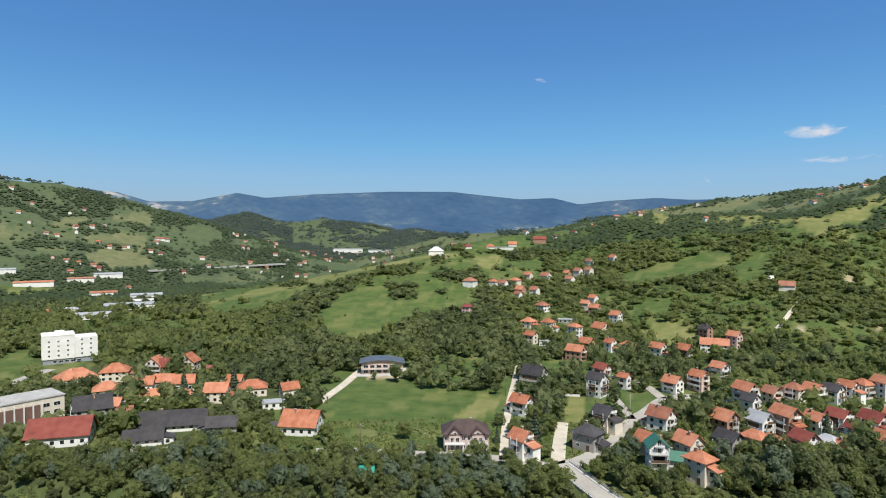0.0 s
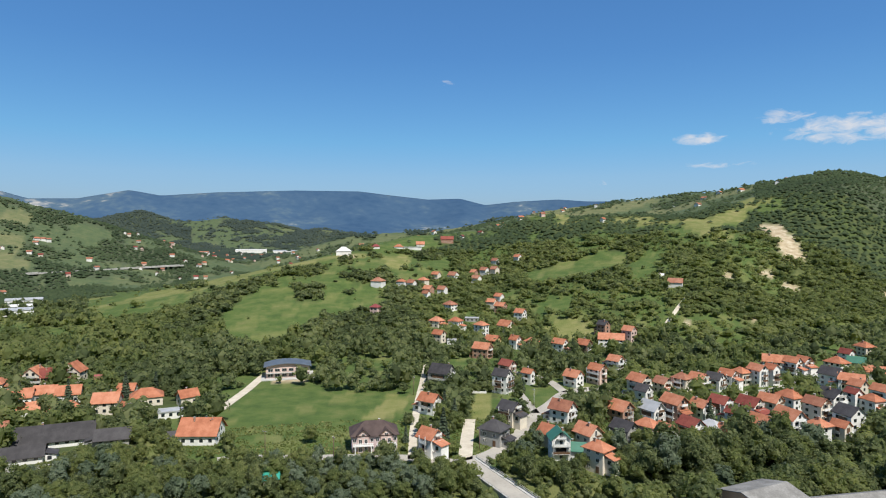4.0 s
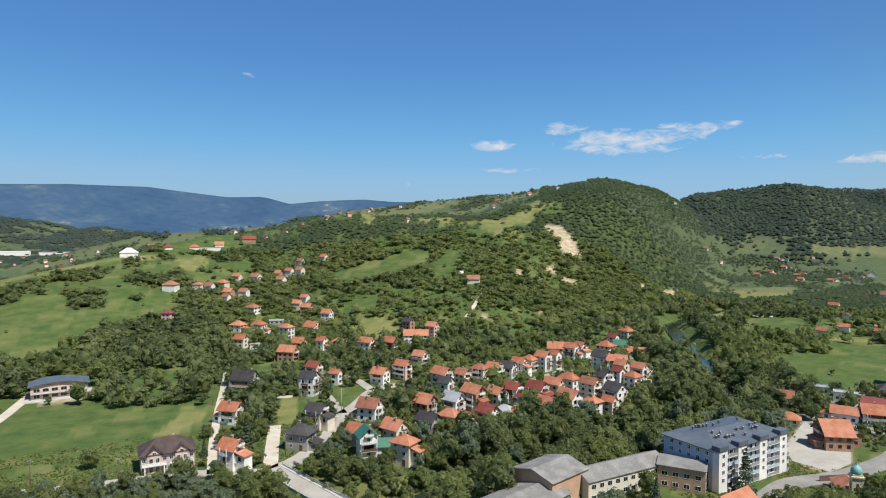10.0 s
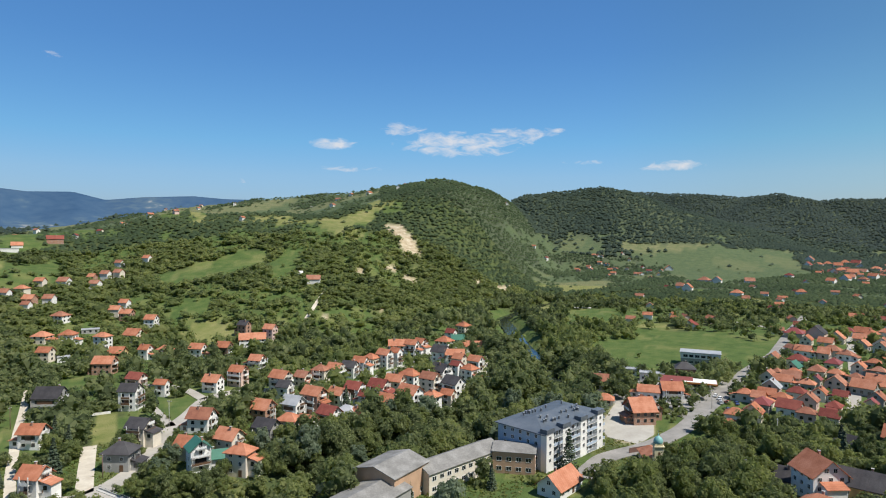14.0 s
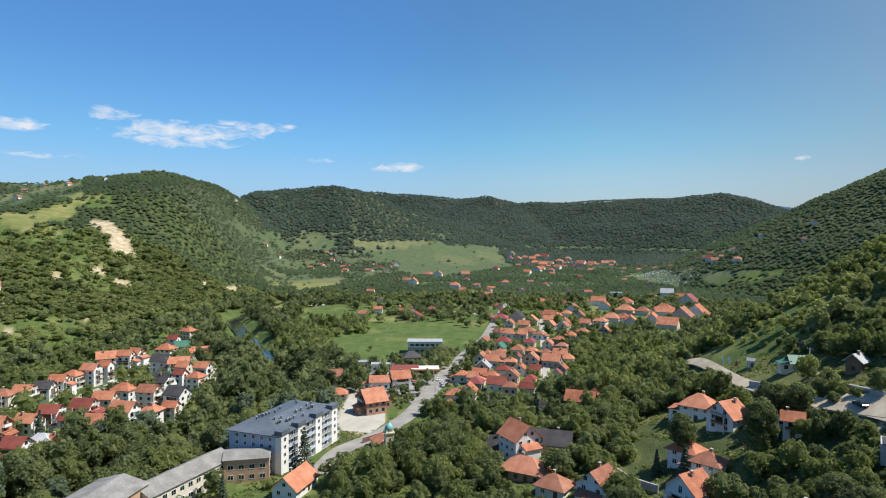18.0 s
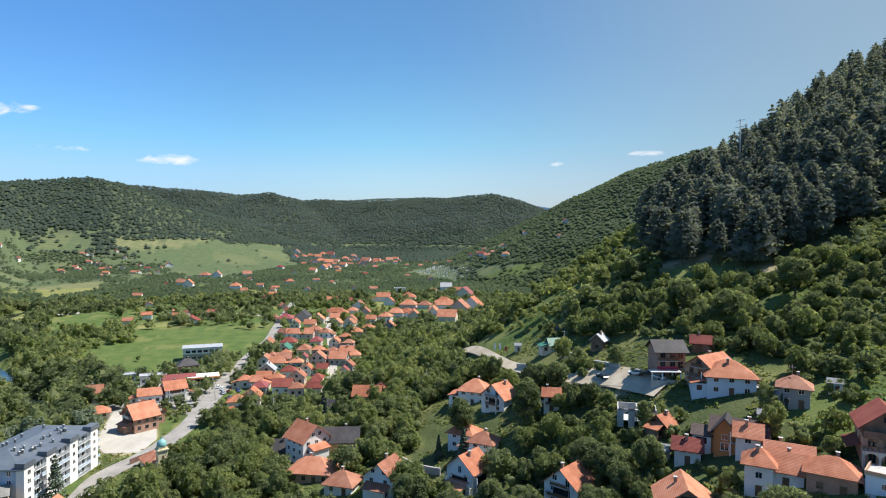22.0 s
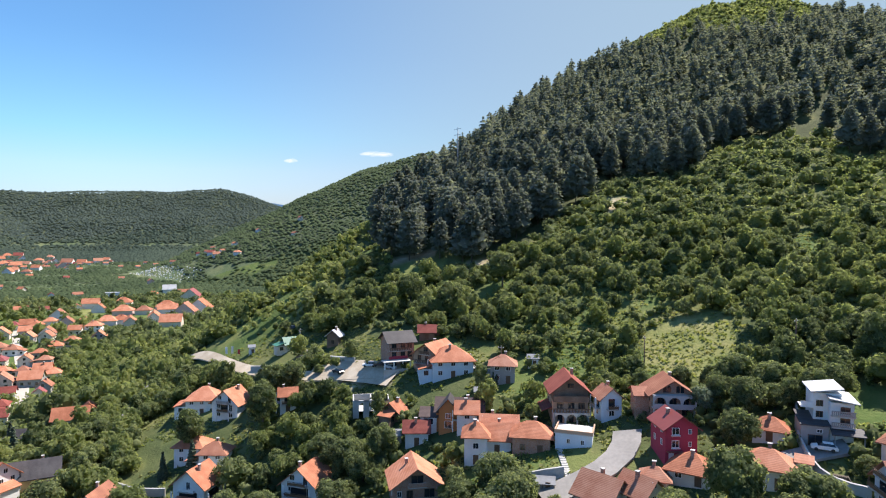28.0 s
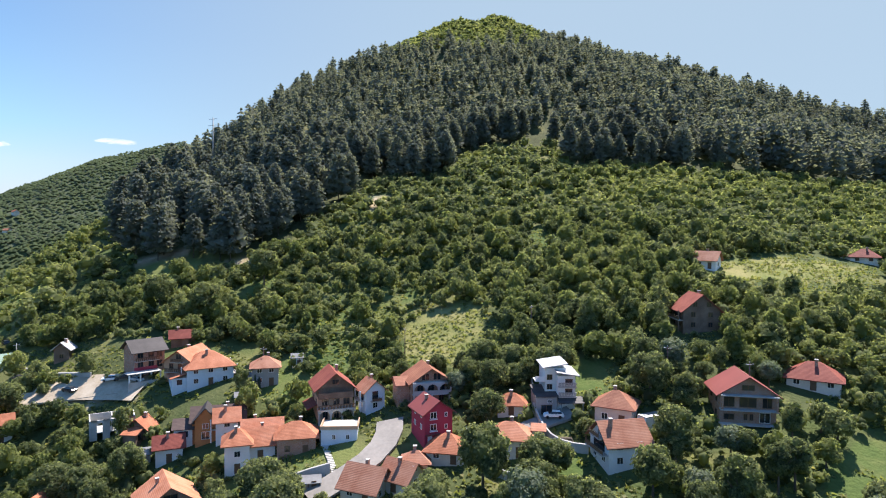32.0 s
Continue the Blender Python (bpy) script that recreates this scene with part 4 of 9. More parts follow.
def far_village(places):
    """Houses too far off to tell their parts: one joined piece of walls and one of roofs."""
    walls, roofs, wf, rf, wi, ri = [], [], [], [], [], []
    for x, y, turn, w, d, storeys, wall, cover in places:
        z = height(x, y)
        h, rise = 0.4 + 2.8 * storeys, 0.36 * d
        R = Matrix.Rotation(radians(turn), 3, "Z")
        put = lambda p: tuple(R @ Vector(p) + Vector((x, y, z)))
        o = len(walls)
        walls += [put(p) for p in ((-w / 2, -d / 2, -2), (w / 2, -d / 2, -2), (w / 2, d / 2, -2), (-w / 2, d / 2, -2), (-w / 2, -d / 2, h), (w / 2, -d / 2, h), (w / 2, d / 2, h), (-w / 2, d / 2, h), (-w / 2, 0, h + rise), (w / 2, 0, h + rise))]
        wf += [(o, o + 1, o + 5, o + 4), (o + 2, o + 3, o + 7, o + 6), (o + 1, o + 2, o + 6, o + 9, o + 5), (o + 3, o, o + 4, o + 8, o + 7)]
        wi += [wall] * 4
        o, a, b, q = len(roofs), w / 2 + 0.6, d / 2 + 0.6, h - rise * 0.6 / (d / 2)
        top = [(-a, -b, q), (a, -b, q), (a, b, q), (-a, b, q), (-a, 0, h + rise), (a, 0, h + rise)]
        roofs += [put((p[0], p[1], p[2] + 0.25)) for p in top] + [put(p) for p in top]
        rf += [(o, o + 1, o + 5, o + 4), (o + 2, o + 3, o + 4, o + 5), (o + 10, o + 11, o + 7, o + 6), (o + 11, o + 10, o + 9, o + 8), (o + 6, o + 7, o + 1, o), (o + 8, o + 9, o + 3, o + 2)]
        ri += [cover] * 6
        HOUSES.append((x, y, math.hypot(w, d) / 2))
    thing = tagged(new("far_houses"), "scattered white and cream houses with orange roofs, far off", "houses", kind="stuff")
    for name, verts, faces, idx, table in (("walls", walls, wf, wi, WALLS), ("roofs", roofs, rf, ri, ROOFS)):
        keys = sorted(set(idx))
        me = poly_mesh(name, verts, faces, [table[k] for k in keys])
        me.polygons.foreach_set("material_index", [keys.index(k) for k in idx])
        tagged(part(name, me, thing), kind="stuff")

# ---- houses: x, y, turn, length, depth, storeys, roof, walls, covering ----
house(-218.0, 309.4, 45, 18.2, 12.8, 1, "hip", "W", "o")
house(-199.5, 314.8, 22, 13.5, 10.8, 2, "hip", "C", "o")
house(-186.8, 287.7, 32, 12.1, 9.7, 1, "hip", "W", "o")
house(-185.2, 328.6, 4, 11.2, 8.9, 2, "gy", "C", "o")
house(-177.0, 330.4, 28, 11.1, 8.9, 2, "g", "D", "r")
house(-172.2, 340.3, 1, 10.7, 8.6, 2, "gy", "C", "o")
house(-171.7, 294.1, 15, 9.7, 7.8, 1.5, "g", "W", "o")
house(-164.2, 300.3, 8, 9.4, 7.5, 1.5, "g", "G", "o")
house(-153.1, 298.9, 17, 10.0, 8.0, 1.5, "g", "W", "o")
house(-143.8, 279.4, 27, 9.4, 7.5, 1, "hip", "W", "o")
house(-159.3, 277.5, 29, 7.8, 6.2, 1, "g", "W", "o")
house(-152.7, 330.0, 24, 6.1, 6.0, 1, "g", "W", "m")
house(-129.1, 304.5, 2, 7.6, 6.1, 1.5, "g", "W", "o")
house(-127.1, 279.1, 9, 10.2, 8.2, 2, "g", "C", "o")
house(-115.4, 292.2, 21, 13.5, 9.4, 1.5, "hip", "C", "o")
house(-96.5, 290.7, 38, 8.0, 6.4, 1.5, "g", "C", "o")
house(-96.9, 270.6, 19, 9.7, 6.0, 1, "flat", "W", "s")
house(-74.2, 239.2, 357, 13.9, 11.1, 1.5, "g", "W", "o")
house(-82.7, 237.0, 19, 5.3, 4.2, 1, "g", "W", "g")
house(-167.9, 248.7, 34, 14.0, 11.2, 2, "g", "G", "g")
house(-162.2, 252.7, 12, 7.9, 6.3, 2, "g", "G", "o")
house(-155.6, 251.9, 31, 5.6, 4.5, 1, "g", "D", "b")
house(-128.0, 239.2, 18, 26.4, 10.6, 1, "g", "W", "g")
house(-129.0, 220.5, 20, 13.1, 6.5, 1, "g", "W", "g")
house(-106.3, 238.4, 14, 11.3, 6.8, 1, "g", "G", "g")
house(-160.8, 219.7, 21, 20.3, 12.2, 1.6, "g", "W", "r")
house(-60.0, 695.3, 4, 16.5, 13.2, 2, "hip", "W", "W")
house(-26.1, 750.1, 1, 9.6, 7.7, 1, "hip", "W", "m")
house(1.3, 764.1, 359, 11.1, 8.9, 1, "hip", "W", "o")
house(18.8, 767.2, 358, 22.4, 8.9, 1, "flat", "W", "s")
house(29.2, 787.7, 357, 10.1, 8.0, 1, "g", "W", "o")
house(64.4, 801.1, 355, 16.0, 9.0, 2, "g", "B", "r")
house(-18.2, 586.8, 333, 11.1, 9.4, 2.3, "hip", "W", "b")
house(3.8, 583.3, 331, 7.4, 6.0, 2.3, "hip", "W", "o")
house(13.3, 582.4, 320, 7.3, 6.0, 2, "g", "W", "b")
house(25.2, 601.0, 319, 8.7, 7.4, 2, "hip", "C", "o")
house(39.6, 631.8, 318, 7.9, 6.0, 2, "g", "C", "o")
house(56.8, 626.8, 316, 9.1, 7.8, 2, "g", "W", "b")
house(28.3, 563.9, 319, 8.2, 7.0, 2, "g", "B", "o")
house(25.4, 545.4, 319, 5.8, 4.9, 2.4, "g", "W", "b")
house(41.1, 564.1, 322, 7.5, 6.4, 2.3, "g", "W", "b")
house(80.3, 644.2, 314, 6.3, 6.0, 2.3, "g", "B", "o")
house(79.0, 615.4, 314, 8.6, 6.5, 2.3, "g", "W", "b")
house(92.8, 654.8, 313, 7.9, 6.7, 2.3, "g", "W", "b")
house(110.2, 691.8, 312, 6.9, 6.0, 2, "g", "W", "b")
house(103.3, 651.4, 308, 7.8, 6.7, 2.4, "g", "C", "b")
house(136.8, 695.8, 306, 7.5, 6.4, 2, "g", "W", "o")
house(-17.7, 500.0, 329, 7.0, 6.0, 2.3, "hip", "P", "m")
house(44.5, 520.1, 313, 9.7, 8.2, 2, "hip", "W", "b")
house(91.3, 550.0, 312, 7.0, 6.0, 2.3, "g", "W", "o")
house(82.2, 534.9, 323, 7.6, 6.0, 2.3, "g", "C", "o")
house(88.2, 522.4, 317, 8.9, 6.6, 2.3, "g", "B", "o")
house(30.0, 468.8, 318, 9.4, 7.9, 2, "hip", "C", "o")
house(44.2, 467.0, 326, 8.9, 7.6, 2.4, "hip", "W", "o")
house(29.2, 431.2, 318, 7.9, 6.0, 2.3, "g", "C", "o")
house(37.9, 428.2, 354, 6.4, 6.0, 1, "flat", "W", "s")
house(61.8, 450.9, 310, 8.9, 6.7, 3.3, "hip", "W", "o")
house(83.0, 466.1, 307, 10.7, 9.1, 2, "g", "C", "o")
house(99.8, 494.6, 315, 8.1, 6.9, 2.4, "g", "W", "o")
house(65.5, 420.3, 323, 8.7, 7.4, 2, "g", "Y", "o")
house(80.6, 416.7, 311, 6.2, 6.0, 2.4, "g", "W", "o")
house(59.8, 491.4, 353, 10.9, 6.6, 1, "flat", "G", "s")
house(91.7, 414.6, 305, 8.4, 6.3, 2, "hip", "W", "o")
house(53.9, 386.7, 324, 10.5, 7.9, 2.4, "g", "B", "o")
house(107.7, 401.1, 311, 8.8, 6.6, 2.4, "g", "W", "o")
house(122.2, 395.1, 309, 8.3, 7.1, 2.5, "g", "D", "o")
house(148.3, 434.1, 303, 7.3, 6.2, 3.4, "g", "B", "g")
house(147.5, 415.2, 340, 17.1, 8.5, 2, "g", "W", "o")
house(161.4, 418.6, 305, 7.8, 6.7, 3.3, "g", "P", "o")
house(123.6, 340.6, 307, 7.4, 6.3, 2.8, "g", "W", "o")
house(61.2, 338.5, 307, 7.8, 6.0, 2.3, "g", "P", "r")
house(52.2, 303.1, 322, 7.7, 6.5, 3.3, "g", "W", "g")
house(68.7, 318.7, 314, 5.6, 4.2, 2.3, "g", "W", "o")
house(91.4, 313.5, 310, 8.0, 6.8, 2, "g", "W", "o")
house(105.5, 317.8, 303, 8.0, 6.0, 2.9, "g", "P", "o")
house(23.5, 322.9, 327, 11.1, 9.4, 2.3, "g", "G", "g")
house(14.2, 270.0, 323, 7.8, 6.0, 2.3, "g", "W", "o")
house(11.6, 217.7, 314, 6.4, 6.0, 2.8, "g", "W", "o")
house(46.4, 250.3, 311, 7.3, 6.2, 2.8, "g", "C", "g")
house(36.5, 229.0, 322, 8.8, 7.5, 2.4, "hip", "G", "g")
house(69.3, 252.9, 316, 8.4, 7.2, 2.4, "g", "W", "b")
house(57.3, 225.1, 307, 7.4, 6.0, 2, "g", "W", "o")
house(56.9, 212.1, 359, 6.3, 6.0, 3, "gy", "W", "e")
house(62.9, 211.1, 343, 5.5, 4.4, 1.5, "g", "W", "e")
house(70.1, 221.0, 300, 7.7, 6.5, 2.5, "g", "C", "o")
house(67.3, 200.9, 308, 7.5, 6.0, 3, "hip", "C", "o")
house(93.4, 252.6, 301, 9.6, 7.2, 2.3, "g", "B", "o")
house(118.2, 292.6, 295, 9.4, 7.1, 2.9, "g", "C", "o")
house(114.8, 278.8, 304, 6.0, 6.0, 2.4, "g", "W", "g")
house(131.8, 296.7, 294, 7.0, 6.0, 2, "g", "C", "b")
house(141.3, 296.2, 306, 7.7, 6.5, 2.9, "hip", "C", "b")
house(149.8, 295.8, 300, 7.5, 6.0, 2.8, "g", "C", "o")
house(160.9, 300.3, 303, 7.5, 6.4, 2.3, "g", "W", "g")
house(168.9, 302.8, 302, 7.2, 6.1, 2.8, "g", "W", "o")
house(180.6, 311.4, 291, 7.7, 6.6, 2.5, "hip", "C", "o")
house(188.3, 308.7, 286, 8.2, 6.1, 3.2, "g", "W", "o")
house(196.5, 309.4, 289, 5.9, 5.0, 3.3, "g", "W", "o")
house(212.2, 330.4, 327, 13.1, 7.9, 3, "g", "W", "o")
house(217.6, 323.8, 298, 7.2, 6.0, 3.4, "g", "W", "o")
house(228.1, 329.7, 283, 7.0, 6.0, 3, "g", "W", "o")
house(253.5, 337.3, 290, 10.2, 8.7, 2, "hip", "W", "o")
house(274.0, 348.2, 321, 9.0, 7.2, 1, "g", "C", "e")
house(302.3, 377.5, 279, 9.6, 8.2, 2.3, "hip", "C", "o")
house(277.5, 361.2, 294, 6.5, 6.0, 2, "g", "W", "r")
house(262.0, 317.8, 320, 13.7, 6.9, 1.5, "g", "W", "o")
house(226.3, 305.1, 295, 9.4, 8.0, 2.4, "g", "W", "g")
house(231.0, 296.8, 322, 11.2, 6.7, 2, "g", "W", "o")
house(223.5, 282.7, 288, 6.3, 6.0, 2.3, "g", "C", "o")
house(226.7, 271.6, 287, 7.5, 6.0, 2.4, "g", "W", "o")
house(210.1, 256.9, 282, 7.6, 6.5, 2.4, "hip", "W", "o")
house(193.0, 259.6, 281, 9.1, 7.8, 2.8, "g", "W", "g")
house(205.6, 262.7, 283, 5.4, 4.6, 3, "g", "W", "r")
house(178.0, 248.7, 291, 8.3, 6.2, 2.8, "g", "C", "b")
house(177.0, 265.0, 288, 9.9, 7.4, 2.4, "hip", "W", "o")
house(164.1, 259.1, 299, 8.4, 6.3, 2.3, "g", "C", "o")
house(148.7, 248.8, 296, 8.3, 7.1, 2.9, "g", "C", "r")
house(142.1, 260.4, 298, 7.7, 6.5, 2, "g", "W", "r")
house(139.2, 245.7, 302, 4.3, 4.0, 2, "g", "W", "r")
house(130.8, 255.8, 290, 7.8, 6.0, 2, "g", "W", "o")
house(116.3, 249.9, 293, 8.7, 6.5, 3.4, "g", "B", "o")
house(106.6, 250.2, 298, 7.8, 6.6, 2.4, "g", "W", "s")
house(152.2, 227.7, 284, 9.4, 7.1, 3.3, "g", "W", "o")
house(142.0, 230.2, 290, 7.4, 6.3, 2.3, "g", "L", "o")
house(162.7, 225.6, 286, 6.4, 6.0, 2.3, "hip", "W", "o")
house(171.6, 225.4, 294, 5.5, 4.7, 2, "g", "C", "o")
house(184.6, 238.0, 280, 8.9, 7.6, 2.3, "g", "W", "g")
house(95.9, 229.2, 309, 7.6, 6.0, 2.4, "hip", "C", "o")
house(101.6, 224.0, 297, 6.4, 6.0, 2, "g", "W", "o")
house(112.7, 227.8, 291, 7.3, 6.0, 2.4, "g", "W", "r")
house(121.2, 228.7, 304, 7.9, 6.0, 2, "hip", "W", "s")
house(124.3, 223.8, 297, 4.0, 4.0, 2, "g", "C", "o")
house(85.6, 225.7, 301, 7.7, 6.0, 2.4, "g", "G", "g")
house(222.5, 158.0, 330, 9.6, 10.5, 2.2, "g", "B", "o")
house(231.5, 160.5, 60, 12.0, 7.4, 1.8, "g", "B", "o")
house(142.0, 129.5, 12, 12.5, 8.0, 1.2, "g", "W", "o")
house(232.0, 183.9, 308, 7.8, 6.2, 1, "hip", "C", "o")
house(250.7, 202.2, 308, 8.4, 6.7, 2, "g", "G", "b")
house(256.8, 177.5, 304, 9.9, 6.0, 1.5, "g", "W", "o")
house(264.3, 170.2, 317, 9.5, 7.6, 2, "g", "W", "o")
house(284.0, 180.0, 302, 14.4, 6.0, 1.5, "g", "W", "m")
house(289.9, 198.6, 304, 12.4, 6.2, 1.5, "flat", "W", "s")
house(292.0, 213.9, 306, 6.7, 6.0, 1.2, "flat", "W", "s")
house(317.0, 196.2, 311, 11.0, 8.8, 1.5, "hip", "D", "g")
house(259.5, 74.9, 276, 11.4, 8.0, 1.5, "g", "G", "o")
house(271.7, 72.1, 284, 5.8, 4.6, 1, "g", "B", "o")
house(249.5, 86.6, 274, 9.3, 6.0, 1, "g", "W", "g")
house(646.3, 226.8, 289, 11.3, 9.0, 1, "g", "W", "o")
house(807.7, 125.7, 278, 14.9, 12.0, 2, "g", "W", "s")
house(770.9, 179.8, 283, 14.5, 8.7, 2, "flat", "W", "s")
house(195.8, 77.4, 326, 10.3, 10.3, 3, "gy", "W", "o")
house(200.1, 89.0, 293, 8.8, 7.1, 1, "g", "G", "g")
house(201.6, 67.7, 283, 11.9, 8.3, 1.5, "g", "Y", "g")
house(178.5, 68.6, 271, 13.1, 9.1, 1.3, "hip", "T", "o")
house(167.9, 55.7, 263, 8.3, 7.4, 1.2, "hip", "W", "b")
house(166.6, 42.7, 254, 9.4, 8.4, 1.9, "gy", "W", "b")
house(185.7, 23.0, 252, 8.0, 6.4, 2, "hip", "W", "o")
house(176.5, 16.1, 255, 7.0, 6.0, 2, "hip", "W", "b")
house(163.2, 19.1, 241, 8.6, 7.7, 2.5, "gy", "W", "o")
house(218.6, 23.1, 261, 10.2, 9.2, 2, "hip", "W", "o")
house(203.9, 13.7, 238, 9.2, 7.4, 2, "gy", "W", "o")
house(189.1, -3.2, 269, 4.6, 4.0, 2, "g", "W", "o")
house(173.6, -49.3, 264, 11.8, 9.4, 2, "hip", "L", "o")
house(159.4, -60.3, 249, 6.6, 6.0, 2, "hip", "G", "b")
house(237.5, -5.0, 288, 5.0, 4.6, 1, "g", "C", "e")
house(218.7, -19.7, 244, 4.2, 4.0, 1.5, "gy", "D", "s")
house(195.7, -47.5, 256, 4.8, 4.0, 1, "g", "D", "r")
house(163.2, -30.6, 229, 5.0, 4.0, 1, "gy", "D", "o")
house(149.0, -33.7, 257, 5.6, 4.4, 1.5, "g", "W", "r")
house(144.4, -45.4, 252, 4.9, 4.9, 2, "g", "W", "o")
house(148.9, -7.1, 237, 9.2, 8.3, 2, "gy", "W", "o")
house(132.1, -43.7, 251, 5.1, 6.1, 2.5, "hip", "W", "o")
house(132.3, -48.9, 249, 6.2, 6.0, 1.4, "g", "W", "o")
house(137.2, -51.2, 249, 8.1, 6.0, 1, "g", "C", "o")
house(127.1, -55.1, 246, 8.2, 6.5, 1.6, "hip", "B", "o")
house(127.4, -74.2, 264, 4.9, 4.5, 2, "gy", "L", "b")
house(98.5, -75.3, 222, 7.5, 6.7, 1, "hip", "C", "o")
house(99.7, -68.3, 235, 4.5, 4.0, 1, "hip", "C", "b")
house(97.9, -64.0, 201, 5.9, 5.9, 1, "g", "C", "b")
house(101.3, -58.2, 210, 7.3, 7.3, 1, "g", "C", "b")
house(90.4, -84.8, 226, 8.0, 6.4, 1.5, "hip", "W", "o")
house(96.5, -81.5, 229, 4.4, 4.0, 1, "flat", "W", "s")
house(99.7, -93.9, 226, 5.9, 4.7, 1, "hip", "W", "o")
house(80.5, -105.7, 207, 7.4, 6.7, 1.5, "hip", "C", "b")
house(72.5, -96.4, 246, 8.3, 7.5, 1.8, "g", "W", "b")
house(58.9, -146.1, 201, 10.1, 8.1, 1, "hip", "C", "r")
house(89.6, -150.0, 232, 9.4, 8.5, 2, "gy", "D", "r")
house(112.9, -195.5, 194, 7.0, 6.0, 1.2, "g", "W", "b")
house(87.2, -255.1, 198, 8.8, 7.0, 1, "hip", "C", "r")
house(474.9, 197.9, 282, 10.3, 8.2, 1.5, "g", "C", "o")
house(429.1, 180.6, 284, 10.3, 8.3, 1.5, "g", "W", "o")
house(395.2, 169.3, 285, 11.7, 9.4, 1.5, "hip", "W", "r")
house(371.8, 161.7, 279, 9.8, 7.9, 1.5, "g", "C", "e")
house(357.7, 155.2, 285, 7.4, 6.0, 1.5, "hip", "G", "o")
house(344.6, 150.6, 283, 9.5, 7.6, 1.5, "g", "P", "b")
house(332.8, 149.4, 286, 9.4, 7.5, 1.5, "g", "W", "o")
house(314.0, 146.9, 281, 9.6, 7.7, 1.5, "gy", "P", "s")
house(298.5, 141.3, 281, 8.1, 6.5, 1.5, "g", "W", "o")
house(296.8, 133.9, 284, 8.3, 6.6, 1.5, "hip", "C", "o")
house(280.4, 134.9, 285, 9.5, 7.6, 1.5, "hip", "G", "m")
house(263.5, 130.7, 288, 8.7, 6.9, 1.5, "gy", "C", "o")
house(254.3, 133.4, 287, 8.8, 7.0, 1.5, "hip", "W", "o")
house(240.3, 128.0, 284, 5.0, 4.0, 1.5, "hip", "W", "o")
house(514.5, 207.3, 277, 12.5, 10.0, 1.5, "gy", "P", "g")
house(500.2, 188.3, 282, 10.9, 8.7, 1.5, "gy", "C", "o")
house(446.0, 170.2, 282, 12.2, 9.7, 1.5, "hip", "C", "b")
house(437.1, 158.6, 275, 9.7, 7.8, 1.5, "hip", "W", "b")
house(402.3, 152.6, 280, 10.8, 8.6, 1.5, "hip", "C", "m")
house(373.0, 140.2, 280, 8.0, 6.4, 1.5, "hip", "G", "o")
house(347.3, 130.5, 280, 10.6, 8.5, 1.5, "gy", "P", "b")
house(349.0, 140.4, 277, 5.5, 4.4, 1.5, "gy", "C", "m")
house(321.6, 127.6, 283, 7.8, 6.2, 1.5, "g", "W", "o")
house(302.6, 124.9, 282, 8.9, 7.1, 1.5, "gy", "P", "b")
house(280.7, 116.4, 282, 7.8, 6.2, 1.5, "hip", "P", "b")
house(547.1, 187.4, 278, 10.6, 8.5, 1.5, "g", "C", "o")
house(512.9, 176.7, 281, 9.2, 7.4, 1.5, "g", "G", "o")
house(483.6, 165.5, 274, 9.1, 7.2, 1.5, "gy", "G", "o")
house(561.2, 176.3, 273, 9.5, 7.6, 1.5, "hip", "W", "o")
house(497.5, 158.2, 279, 10.7, 8.5, 1.5, "gy", "W", "b")
house(444.4, 137.7, 277, 10.9, 8.7, 1.5, "hip", "C", "o")
house(463.1, 133.0, 272, 10.1, 8.1, 1.5, "hip", "P", "o")
house(510.8, 144.2, 271, 8.5, 6.8, 1.5, "g", "C", "o")
house(422.5, 138.5, 278, 8.2, 6.6, 1.5, "hip", "G", "o")
house(399.2, 128.4, 273, 8.1, 6.5, 1.5, "hip", "G", "b")
house(372.8, 120.9, 279, 9.4, 7.5, 1.5, "g", "C", "o")
house(361.1, 112.8, 279, 8.4, 6.8, 1.5, "hip", "C", "o")
house(331.5, 107.1, 273, 7.4, 6.0, 1.5, "gy", "G", "b")
house(316.3, 104.4, 278, 5.7, 4.5, 1.5, "gy", "C", "m")
house(542.8, 196.0, 275, 9.3, 7.4, 1.5, "hip", "W", "m")
house(563.2, 152.6, 271, 8.4, 6.8, 1.5, "hip", "G", "o")
house(475.7, 119.5, 270, 10.3, 8.2, 1.5, "gy", "G", "o")
house(554.8, 133.3, 275, 14.5, 11.6, 1.5, "hip", "W", "o")
house(559.4, 123.8, 268, 12.9, 10.3, 1.5, "hip", "W", "o")
house(620.0, 135.6, 272, 16.8, 13.5, 1.5, "hip", "P", "o")
house(640.3, 161.2, 274, 11.0, 8.8, 1.5, "gy", "W", "o")
house(687.6, 150.6, 274, 16.6, 13.3, 1.5, "hip", "W", "o")
house(618.5, 118.2, 266, 13.1, 10.5, 1.5, "hip", "C", "b")
house(646.7, 103.3, 269, 18.4, 14.7, 1.5, "hip", "C", "o")
house(603.5, 80.4, 263, 18.5, 14.8, 1.5, "gy", "P", "b")
house(626.2, 70.5, 262, 20.1, 16.1, 1.5, "gy", "W", "o")
house(540.1, 82.7, 268, 16.3, 13.0, 1.5, "g", "C", "o")
house(726.8, 90.8, 263, 21.0, 16.8, 1.5, "gy", "C", "m")
house(548.0, 115.0, 12, 18.0, 9.0, 1.5, "g", "C", "o")
house(576.0, 102.0, 8, 22.0, 9.0, 1.5, "g", "W", "o")
house(612.0, 97.0, 100, 17.0, 10.0, 2, "g", "W", "o")
